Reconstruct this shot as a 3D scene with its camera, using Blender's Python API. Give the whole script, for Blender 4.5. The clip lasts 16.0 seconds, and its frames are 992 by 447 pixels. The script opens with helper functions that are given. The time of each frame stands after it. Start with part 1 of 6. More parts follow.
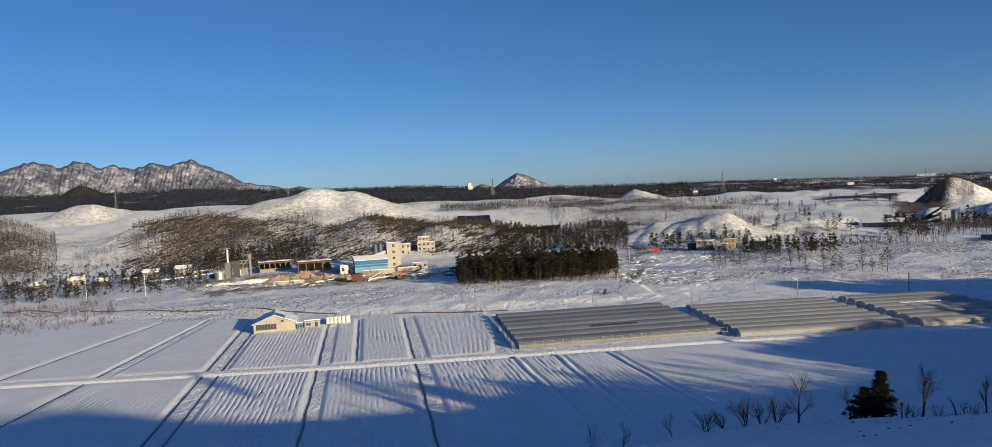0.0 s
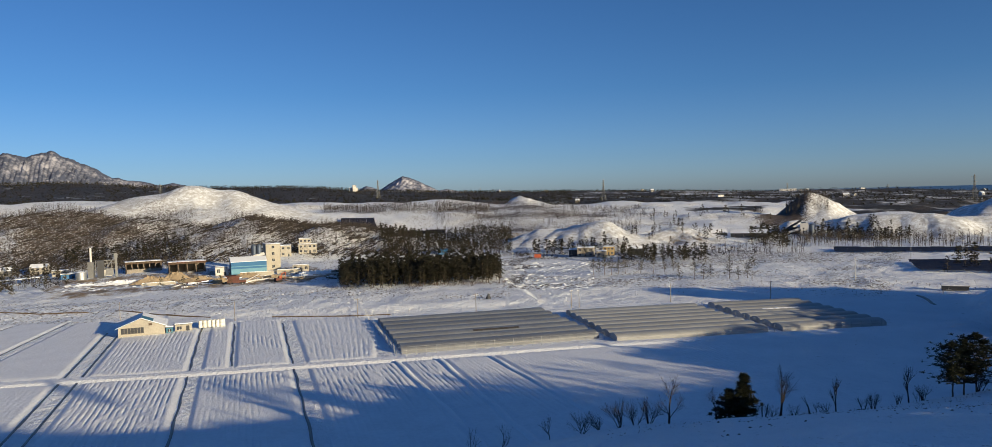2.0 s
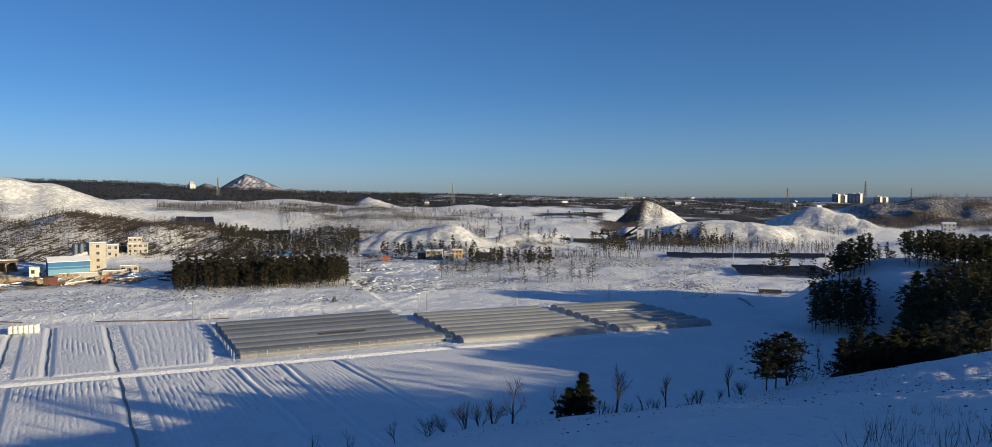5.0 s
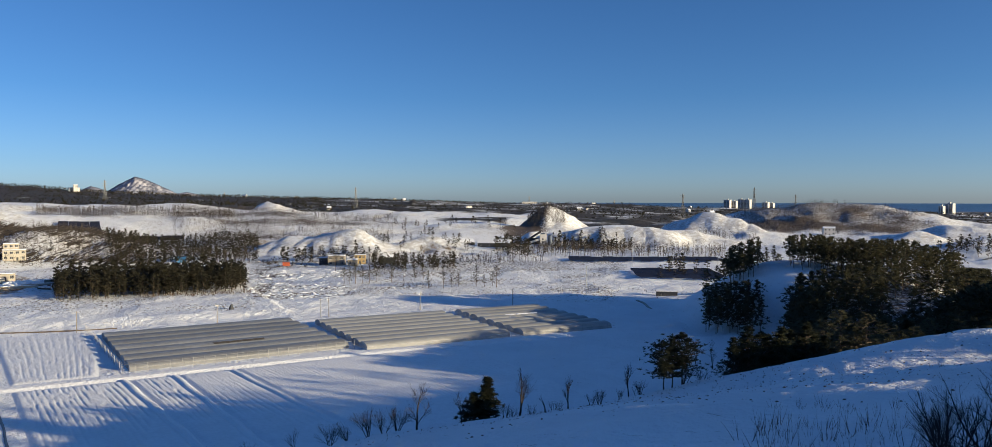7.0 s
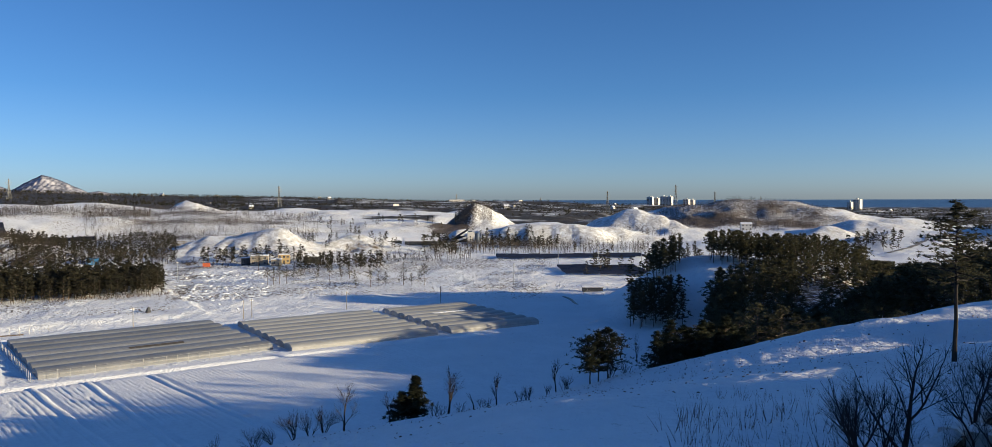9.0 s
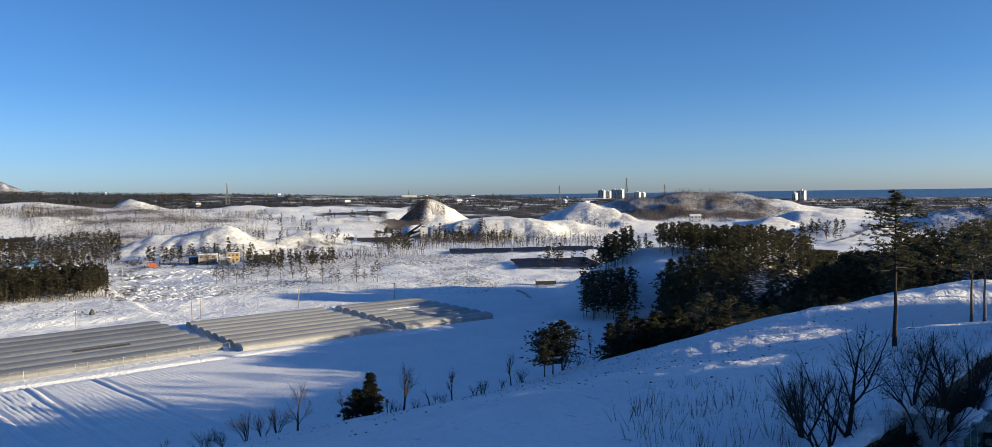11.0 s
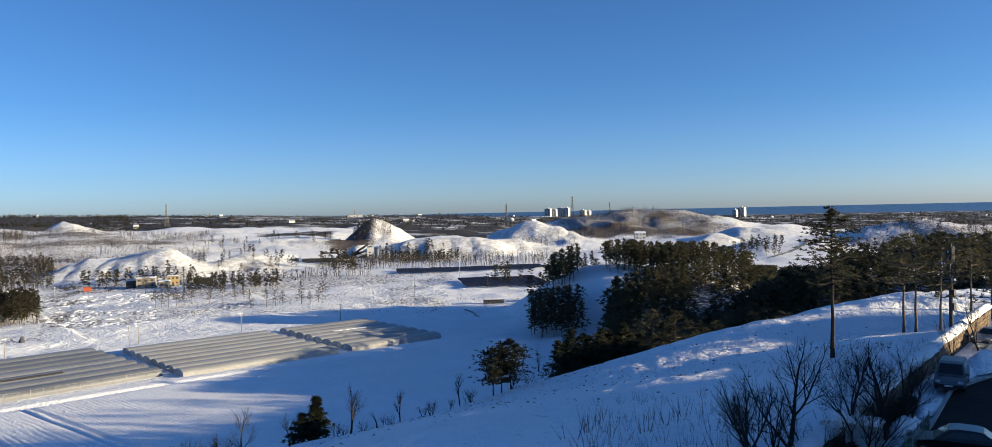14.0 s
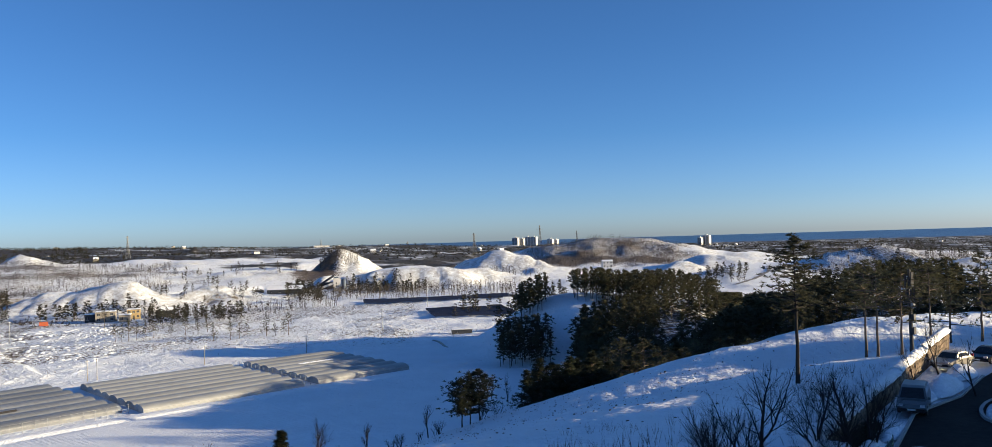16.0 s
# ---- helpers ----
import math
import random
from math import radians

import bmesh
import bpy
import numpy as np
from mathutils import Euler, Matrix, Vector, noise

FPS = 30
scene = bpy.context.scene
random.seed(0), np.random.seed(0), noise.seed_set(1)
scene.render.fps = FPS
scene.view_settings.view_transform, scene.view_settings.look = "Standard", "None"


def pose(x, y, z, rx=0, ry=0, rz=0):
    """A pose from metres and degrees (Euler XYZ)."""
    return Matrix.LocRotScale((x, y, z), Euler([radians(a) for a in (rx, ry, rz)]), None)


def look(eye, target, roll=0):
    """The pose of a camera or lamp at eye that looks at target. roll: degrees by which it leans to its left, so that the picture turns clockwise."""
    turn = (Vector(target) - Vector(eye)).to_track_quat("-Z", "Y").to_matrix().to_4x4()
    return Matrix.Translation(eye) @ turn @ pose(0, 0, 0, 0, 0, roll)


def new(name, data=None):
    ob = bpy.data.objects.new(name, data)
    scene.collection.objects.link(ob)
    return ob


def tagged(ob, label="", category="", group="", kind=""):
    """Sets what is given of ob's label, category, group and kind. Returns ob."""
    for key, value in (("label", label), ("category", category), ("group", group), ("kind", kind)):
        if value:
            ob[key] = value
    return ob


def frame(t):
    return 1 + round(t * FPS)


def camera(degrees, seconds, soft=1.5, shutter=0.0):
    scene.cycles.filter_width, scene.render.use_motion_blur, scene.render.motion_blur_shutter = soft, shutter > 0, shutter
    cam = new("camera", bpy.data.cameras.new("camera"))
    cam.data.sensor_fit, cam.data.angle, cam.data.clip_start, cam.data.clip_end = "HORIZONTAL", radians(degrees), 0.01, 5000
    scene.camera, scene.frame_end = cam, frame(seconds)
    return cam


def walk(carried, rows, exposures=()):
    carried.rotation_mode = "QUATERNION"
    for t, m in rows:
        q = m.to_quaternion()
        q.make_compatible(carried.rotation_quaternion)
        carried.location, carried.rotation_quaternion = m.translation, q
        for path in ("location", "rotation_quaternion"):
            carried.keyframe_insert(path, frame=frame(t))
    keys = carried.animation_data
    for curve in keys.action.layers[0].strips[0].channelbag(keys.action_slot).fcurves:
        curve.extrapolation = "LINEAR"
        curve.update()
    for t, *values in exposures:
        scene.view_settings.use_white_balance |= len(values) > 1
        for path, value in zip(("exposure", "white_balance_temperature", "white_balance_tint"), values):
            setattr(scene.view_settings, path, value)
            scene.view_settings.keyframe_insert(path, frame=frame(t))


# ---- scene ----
# The eye stands high on a hillside over a snowed valley; z = 0 is the valley floor, +y is the first look's bearing.
cam = camera(65.0, 16.0, soft=0.35)
EYE = 42.0
ROWS = [  # seconds, yaw, pitch, roll
    (0.0, -0.11, -2.07, 3.12),
    (0.5, -2.23, -1.86, 2.59),
    (1.0, -4.33, -1.87, 2.25),
    (1.5, -6.38, -1.95, 1.82),
    (2.0, -8.50, -2.10, 1.57),
    (2.5, -9.24, -2.09, 1.41),
    (3.0, -10.81, -2.08, 1.23),
    (3.5, -13.42, -2.14, 0.84),
    (4.0, -15.58, -2.16, 0.56),
    (6.5, -25.01, -1.78, -0.07),
    (7.0, -26.56, -1.72, -0.03),
    (7.5, -27.87, -1.74, 0.04),
    (8.0, -29.36, -1.76, 0.08),
    (8.5, -30.67, -1.81, 0.08),
    (9.0, -31.91, -1.89, 0.21),
    (11.5, -36.21, -2.42, 0.82),
    (12.0, -36.98, -2.46, 0.73),
    (12.5, -37.32, -2.32, 0.75),
    (13.0, -38.03, -2.04, 0.96),
    (13.5, -38.69, -1.70, 1.19),
    (14.0, -39.29, -0.99, 1.30),
    (14.5, -39.98, -0.57, 1.42),
    (15.0, -40.70, -0.29, 1.58),
    (15.5, -41.07, 0.23, 1.63),
    (16.0, -41.67, 1.11, 1.71),
]
# the phone swings on an arm's length round the one who holds it
walk(cam, [(t, pose(0.06 * math.sin(radians(-yaw)), 0.06 * math.cos(radians(yaw)), EYE, 90 + pitch, roll, yaw)) for t, yaw, pitch, roll in ROWS],
     exposures=[(0.0, 0.46), (4.0, 0.56), (6.5, 0.74), (7.5, 0.88), (9.0, 0.92), (12.5, 1.17), (16.0, 1.18)])

# ---- sky and sun ----
SUN_BEARING, SUN_HEIGHT = 138.0, 10.5
SUN_SLOPE = math.tan(radians(SUN_HEIGHT))
world = bpy.data.worlds.new("world")
scene.world = world
world.use_nodes = True
wn = world.node_tree.nodes
sky = wn.new("ShaderNodeTexSky")
sky.sky_type, sky.sun_disc = "NISHITA", False
sky.sun_elevation, sky.sun_rotation = radians(SUN_HEIGHT), radians(SUN_BEARING)
sky.altitude, sky.air_density, sky.dust_density, sky.ozone_density = 80.0, 0.6, 0.65, 2.0
# the clear cold air of a winter morning: pale at the horizon all round, deep blue overhead
coord, split, fade = wn.new("ShaderNodeTexCoord"), wn.new("ShaderNodeSeparateXYZ"), wn.new("ShaderNodeValToRGB")
world.node_tree.links.new(coord.outputs["Generated"], split.inputs[0])
world.node_tree.links.new(split.outputs[2], fade.inputs[0])
fade.color_ramp.elements[0].position, fade.color_ramp.elements[0].color = 0.0, (1.06, 1.18, 1.50, 1)
fade.color_ramp.elements[1].position, fade.color_ramp.elements[1].color = 1.0, (0.58, 0.98, 1.42, 1)
for place, tint in ((0.045, (0.84, 1.06, 1.36, 1)), (0.13, (0.60, 0.98, 1.33, 1)), (0.24, (0.56, 0.97, 1.36, 1))):
    fade.color_ramp.elements.new(place).color = tint
deep = wn.new("ShaderNodeMix")
deep.data_type, deep.blend_type = "RGBA", "MULTIPLY"
deep.inputs[0].default_value = 1.0
world.node_tree.links.new(fade.outputs[0], deep.inputs[7])
world.node_tree.links.new(sky.outputs[0], deep.inputs[6])
world.node_tree.links.new(deep.outputs[2], wn["Background"].inputs[0])
wn["Background"].inputs[1].default_value = 0.059
sun_data = bpy.data.lights.new("sun", "SUN")
sun_data.energy, sun_data.angle, sun_data.color = 5.0, radians(0.53), (1.0, 0.805, 0.505)
sun = new("sun", sun_data)
sun_dir = Vector((math.sin(radians(SUN_BEARING)) * math.cos(radians(SUN_HEIGHT)), math.cos(radians(SUN_BEARING)) * math.cos(radians(SUN_HEIGHT)), math.sin(radians(SUN_HEIGHT))))
sun.matrix_world = look(sun_dir * 300, (0, 0, 0))


# ---- materials ----
def material(name, base, rough=0.8, metal=0.0, second=None, scale=1.0, bump=0.0, bump_scale=8.0, random_amount=0.0, island=False, spec=0.3):
    """A node material whose colour wanders between base and second at two scales, with a fine relief."""
    m = bpy.data.materials.new(name)
    m.use_nodes = True
    nt = m.node_tree
    n, l = nt.nodes, nt.links
    b = n["Principled BSDF"]
    b.inputs["Roughness"].default_value, b.inputs["Metallic"].default_value = rough, metal
    b.inputs["Specular IOR Level"].default_value = spec
    geo = n.new("ShaderNodeNewGeometry")
    big, fine = n.new("ShaderNodeTexNoise"), n.new("ShaderNodeTexNoise")
    big.inputs["Scale"].default_value, fine.inputs["Scale"].default_value = scale, scale * 9
    big.inputs["Detail"].default_value = fine.inputs["Detail"].default_value = 4
    l.new(geo.outputs["Position"], big.inputs["Vector"])
    l.new(geo.outputs["Position"], fine.inputs["Vector"])
    add = n.new("ShaderNodeMath")
    add.operation = "ADD"
    l.new(big.outputs[0], add.inputs[0])
    l.new(fine.outputs[0], add.inputs[1])
    span = n.new("ShaderNodeMapRange")
    span.inputs[1].default_value, span.inputs[2].default_value = 0.75, 1.25
    l.new(add.outputs[0], span.inputs[0])
    mix = n.new("ShaderNodeMix")
    mix.data_type = "RGBA"
    mix.inputs[6].default_value = (*base, 1)
    mix.inputs[7].default_value = (*(second or [c * 0.7 for c in base]), 1)
    l.new(span.outputs[0], mix.inputs[0])
    out = mix.outputs[2]
    if random_amount:
        hsv = n.new("ShaderNodeHueSaturation")
        rnd = n.new("ShaderNodeMapRange")
        rnd.inputs[3].default_value, rnd.inputs[4].default_value = 1 - random_amount, 1 + random_amount
        if island:
            l.new(geo.outputs["Random Per Island"], rnd.inputs[0])
        else:
            info = n.new("ShaderNodeObjectInfo")
            l.new(info.outputs["Random"], rnd.inputs[0])
        l.new(rnd.outputs[0], hsv.inputs["Value"])
        l.new(out, hsv.inputs["Color"])
        out = hsv.outputs[0]
    l.new(out, b.inputs["Base Color"])
    if bump:
        bn, bt = n.new("ShaderNodeBump"), n.new("ShaderNodeTexNoise")
        bt.inputs["Scale"].default_value, bt.inputs["Detail"].default_value = bump_scale, 5
        l.new(geo.outputs["Position"], bt.inputs["Vector"])
        bn.inputs["Strength"].default_value, bn.inputs["Distance"].default_value = bump, 1 / bump_scale
        l.new(bt.outputs[0], bn.inputs["Height"])
        l.new(bn.outputs[0], b.inputs["Normal"])
    return m


def ground_material():
    """Snow; where the sheet's 'brush' or 'wood' marks say so, fallen stems, litter and dark wood floor show through it."""
    m = bpy.data.materials.new("snowy_ground")
    m.use_nodes = True
    n, l = m.node_tree.nodes, m.node_tree.links
    b = n["Principled BSDF"]
    b.inputs["Roughness"].default_value, b.inputs["Specular IOR Level"].default_value = 0.65, 0.25
    geo = n.new("ShaderNodeNewGeometry")

    drawn = n.new("ShaderNodeVectorMath")  # litter lies in windrows that run away from the hillside
    drawn.operation = "MULTIPLY"
    drawn.inputs[1].default_value = (1.0, 0.45, 1.0)
    l.new(geo.outputs["Position"], drawn.inputs[0])

    def tex(scale, detail=5, rough=0.6, rows=False):
        t = n.new("ShaderNodeTexNoise")
        t.inputs["Scale"].default_value, t.inputs["Detail"].default_value, t.inputs["Roughness"].default_value = scale, detail, rough
        l.new(drawn.outputs[0] if rows else geo.outputs["Position"], t.inputs["Vector"])
        return t.outputs[0]

    def step(value, lo, hi, a=0.0, z=1.0):
        r = n.new("ShaderNodeMapRange")
        for i, v in enumerate((lo, hi, a, z), 1):
            r.inputs[i].default_value = v
        l.new(value, r.inputs[0])
        return r.outputs[0]

    def calc(op, a, c):
        q = n.new("ShaderNodeMath")
        q.operation = op
        for i, v in enumerate((a, c)):
            if isinstance(v, float):
                q.inputs[i].default_value = v
            else:
                l.new(v, q.inputs[i])
        return q.outputs[0]

    def blend(f, a, c):
        x = n.new("ShaderNodeMix")
        x.data_type = "RGBA"
        l.new(f, x.inputs[0])
        for i, v in ((6, a), (7, c)):
            if isinstance(v, tuple):
                x.inputs[i].default_value = (*v, 1)
            else:
                l.new(v, x.inputs[i])
        return x.outputs[2]

    def mark(name):
        a = n.new("ShaderNodeAttribute")
        a.attribute_name = name
        return a.outputs["Fac"]

    snow = blend(step(tex(0.05), 0.35, 0.65), (0.82, 0.865, 0.92), (0.75, 0.795, 0.85))
    snow = blend(calc("MULTIPLY", mark("thin"), step(tex(0.22, 7, 0.72), 0.38, 0.58)), snow, (0.20, 0.175, 0.15))
    litter = blend(step(tex(0.35, 6, 0.75, True), 0.38, 0.62), (0.045, 0.036, 0.029), (0.135, 0.104, 0.078))
    speckle = step(tex(0.8, 6, 0.74, True), 0.33, 0.67)
    patch = step(calc("SUBTRACT", mark("brush"), speckle), -0.10, 0.12)
    c = blend(patch, snow, litter)
    earth = blend(step(tex(0.12), 0.4, 0.6), (0.30, 0.22, 0.13), (0.20, 0.16, 0.11))
    c = blend(step(calc("ADD", mark("soil"), tex(0.16, 7, 0.75, True)), 0.95, 1.1), c, earth)
    wood = blend(step(tex(0.03, 6, 0.7), 0.4, 0.62), (0.030, 0.032, 0.028), (0.058, 0.047, 0.038))
    c = blend(step(calc("ADD", mark("wood"), tex(0.012, 6, 0.65)), 0.93, 1.08), c, wood)
    l.new(c, b.inputs["Base Color"])
    height = calc("ADD", calc("ADD", calc("MULTIPLY", tex(0.04, 7, 0.68), 5.5), calc("MULTIPLY", tex(0.3, 5, 0.7), 1.5)), calc("ADD", calc("ADD", calc("MULTIPLY", tex(0.9, 4), 0.7), calc("MULTIPLY", tex(3.2, 3), 0.22)), calc("MULTIPLY", tex(0.12, 3), 1.6)))
    bn = n.new("ShaderNodeBump")
    bn.inputs["Strength"].default_value, bn.inputs["Distance"].default_value = 0.6, 0.8
    l.new(height, bn.inputs["Height"])
    l.new(bn.outputs[0], b.inputs["Normal"])
    return m


def needle_material(name, base, second, scale, spread_value, island):
    """A thin matt surface, needles or film, that lets part of the light through."""
    m = material(name, base, 0.8, second=second, scale=scale, random_amount=spread_value, island=island)
    n, l = m.node_tree.nodes, m.node_tree.links
    b = n["Principled BSDF"]
    tr, mx = n.new("ShaderNodeBsdfTranslucent"), n.new("ShaderNodeMixShader")
    l.new(b.inputs["Base Color"].links[0].from_socket, tr.inputs["Color"])
    mx.inputs[0].default_value = 0.35
    l.new(b.outputs[0], mx.inputs[1])
    l.new(tr.outputs[0], mx.inputs[2])
    l.new(mx.outputs[0], n["Material Output"].inputs["Surface"])
    return m


GROUND = ground_material()
SNOW = material("snow", (0.83, 0.87, 0.92), 0.6, second=(0.76, 0.80, 0.855), scale=0.3, bump=0.4, bump_scale=1.2)
FIELD_SNOW = material("field_snow", (0.83, 0.87, 0.92), 0.6, second=(0.74, 0.78, 0.83), scale=0.12, bump=0.28, bump_scale=1.6)
BARK = material("pine_bark", (0.15, 0.114, 0.088), 0.9, second=(0.08, 0.062, 0.051), scale=0.8, random_amount=0.25)
DARK_BARK = material("dark_bark", (0.034, 0.028, 0.025), 0.9, second=(0.022, 0.019, 0.018), scale=0.9, random_amount=0.2)
STEM = material("bare_stems", (0.066, 0.055, 0.047), 0.9, second=(0.036, 0.031, 0.028), scale=0.2, random_amount=0.35, island=True)
NEEDLE = needle_material("pine_needles", (0.130, 0.124, 0.068), (0.056, 0.060, 0.037), 0.25, 0.35, False)
NEEDLE_DARK = needle_material("conifer_needles", (0.060, 0.066, 0.036), (0.034, 0.040, 0.024), 0.6, 0.2, False)
NEEDLE_FAR = needle_material("pine_needles_far", (0.056, 0.052, 0.032), (0.030, 0.031, 0.021), 0.06, 0.4, True)
FILM = needle_material("greenhouse_film", (0.46, 0.475, 0.48), (0.38, 0.395, 0.405), 0.05, 0.10, False)
FILM.node_tree.nodes["Principled BSDF"].inputs["Roughness"].default_value = 0.34
FILM_OLD = needle_material("old_greenhouse_film", (0.34, 0.36, 0.39), (0.26, 0.28, 0.305), 0.07, 0.16, False)
FILM_OLD.node_tree.nodes["Principled BSDF"].inputs["Roughness"].default_value = 0.36
# end film is lightened in colour for daylight coming through the ends
FILM_END = needle_material("lightened_end_film", (0.50, 0.53, 0.57), (0.40, 0.43, 0.46), 0.3, 0.15, False)
DARK_FILM = material("dark_tear_patch", (0.05, 0.045, 0.04), 0.8, second=(0.09, 0.08, 0.07), scale=0.8)
HOOP = material("hoop_steel", (0.38, 0.39, 0.40), 0.5, 0.3, second=(0.2, 0.2, 0.21), scale=0.6)
STEEL = material("galvanised_steel", (0.42, 0.44, 0.46), 0.45, 0.7, second=(0.33, 0.34, 0.36), scale=0.6)
ROCK = material("mountain_forest", (0.16, 0.155, 0.165), 0.9, second=(0.10, 0.10, 0.115), scale=0.01)


# ---- mesh helpers ----
class Geo:
    """Vertices and faces of one mesh."""

    def __init__(self):
        self.v, self.f = [], []

    def add(self, verts, faces):
        k = len(self.v)
        self.v.extend(tuple(p) for p in verts)
        self.f.extend(tuple(i + k for i in f) for f in faces)
        return self

    def tube(self, pts, radii, sides=6, cap=True):
        pts = [Vector(p) for p in pts]
        rings = []
        for i, p in enumerate(pts):
            d = (pts[min(i + 1, len(pts) - 1)] - pts[max(i - 1, 0)]).normalized()
            a = d.orthogonal().normalized()
            c = d.cross(a)
            rings.append([p + (a * math.cos(2 * math.pi * k / sides) + c * math.sin(2 * math.pi * k / sides)) * radii[i] for k in range(sides)])
        faces = []
        for i in range(len(pts) - 1):
            for k in range(sides):
                q = (k + 1) % sides
                faces.append((i * sides + k, i * sides + q, (i + 1) * sides + q, (i + 1) * sides + k))
        if cap:
            faces.append(tuple(range((len(pts) - 1) * sides, len(pts) * sides)))
            faces.append(tuple(reversed(range(sides))))
        return self.add([p for r in rings for p in r], faces)

    def box(self, lo, hi, top=1.0, m=None):
        (x0, y0, z0), (x1, y1, z1) = lo, hi
        cx, cy = (x0 + x1) / 2, (y0 + y1) / 2
        vs = [(x0, y0, z0), (x1, y0, z0), (x1, y1, z0), (x0, y1, z0)]
        vs += [(cx + (x - cx) * top, cy + (y - cy) * top, z1) for x, y, _ in vs]
        if m is not None:
            vs = [m @ Vector(p) for p in vs]
        return self.add(vs, [(3, 2, 1, 0), (4, 5, 6, 7), (0, 1, 5, 4), (1, 2, 6, 5), (2, 3, 7, 6), (3, 0, 4, 7)])

    def prism(self, outline, y0, y1):
        """An outline in x, z drawn out along y."""
        k = len(outline)
        vs = [(x, y0, z) for x, z in outline] + [(x, y1, z) for x, z in outline]
        fs = [tuple(range(k)), tuple(reversed(range(k, 2 * k)))]
        fs += [(i, i + k, (i + 1) % k + k, (i + 1) % k) for i in range(k)]
        return self.add(vs, fs)

    def joined(self, other, m):
        return self.add([m @ Vector(p) for p in other.v], other.f)

    def mesh(self, name, mat, smooth=False):
        me = bpy.data.meshes.new(name)
        me.from_pydata(self.v, [], self.f)
        me.materials.append(mat)
        if smooth:
            me.shade_smooth()
        me.update()
        return me


def part(name, geo, mat, parent=None, label="", smooth=False, at=None):
    ob = new(name, geo.mesh(name, mat, smooth) if isinstance(geo, (Geo, Flat)) else geo)
    if parent is not None:
        ob.parent = parent
    if at is not None:
        ob.matrix_basis = at
    if label:
        ob["label"] = label
    return ob


def thing(name, x, y, z, turn=0.0, label="", category="", group="", kind=""):
    e = new(name)
    e.empty_display_size = 0.2
    e.matrix_basis = pose(x, y, z, 0, 0, turn)
    return tagged(e, label, category, group, kind)


class Flat:
    """A mesh of triangles and quads in arrays, for joined copies."""

    def __init__(self, v, sizes, loops):
        self.v, self.sizes, self.loops = v, sizes, loops

    def mesh(self, name, mat, smooth=False):
        me = bpy.data.meshes.new(name)
        me.vertices.add(len(self.v))
        me.vertices.foreach_set("co", self.v.ravel())
        me.loops.add(len(self.loops))
        me.loops.foreach_set("vertex_index", self.loops)
        me.polygons.add(len(self.sizes))
        me.polygons.foreach_set("loop_start", np.concatenate([[0], np.cumsum(self.sizes)[:-1]]))
        me.update(calc_edges=True)
        me.materials.append(mat)
        return me


def scatter(base, places):
    """Many copies joined: base is a list of Geo, places rows of (variant, x, y, z, scale, turn)."""
    arrays = [(np.array(g.v), np.array([len(f) for f in g.f]), np.array([i for f in g.f for i in f])) for g in base]
    vs, sizes, loops, k = [], [], [], 0
    for i, x, y, z, s, a in places:
        v, n, f = arrays[i]
        c, q = math.cos(a) * s, math.sin(a) * s
        vs.append(np.stack([v[:, 0] * c - v[:, 1] * q + x, v[:, 0] * q + v[:, 1] * c + y, v[:, 2] * s + z], 1))
        sizes.append(n)
        loops.append(f + k)
        k += len(v)
    return Flat(np.concatenate(vs), np.concatenate(sizes), np.concatenate(loops))


def polar(bearing, far):
    return far * math.sin(radians(bearing)), far * math.cos(radians(bearing))


# ---- the lie of the land ----
def lattice(ix, iy, seed):
    h = (ix * 374761393 + iy * 668265263 + seed * 144665) & 0x7FFFFFFF
    h = ((h ^ (h >> 13)) * 1274126177) & 0x7FFFFFFF
    return ((h ^ (h >> 16)) & 0xFFFF) / 65535.0


def value_noise(x, y, seed=0):
    ix, iy = np.floor(x).astype(np.int64), np.floor(y).astype(np.int64)
    fx, fy = x - ix, y - iy
    fx, fy = fx * fx * (3 - 2 * fx), fy * fy * (3 - 2 * fy)
    a, b = lattice(ix, iy, seed), lattice(ix + 1, iy, seed)
    c, d = lattice(ix, iy + 1, seed), lattice(ix + 1, iy + 1, seed)
    return (a + (b - a) * fx) * (1 - fy) + (c + (d - c) * fx) * fy


def fbm(x, y, octaves=4, seed=0):
    s, a, t = 0.0, 1.0, 0.0
    for o in range(octaves):
        s, t = s + a * value_noise(x * 2 ** o + o * 17.3, y * 2 ** o - o * 9.1, seed + o), t + a
        a *= 0.5
    return s / t


def smoothstep(v, lo, hi):
    t = np.clip((v - lo) / (hi - lo), 0, 1)
    return t * t * (3 - 2 * t)


def raise_to(a, b, soft=3.0):
    """The higher of two, with a rounded seam."""
    h = np.clip(0.5 + 0.5 * (b - a) / soft, 0, 1)
    return a + (b - a) * h + soft * h * (1 - h)


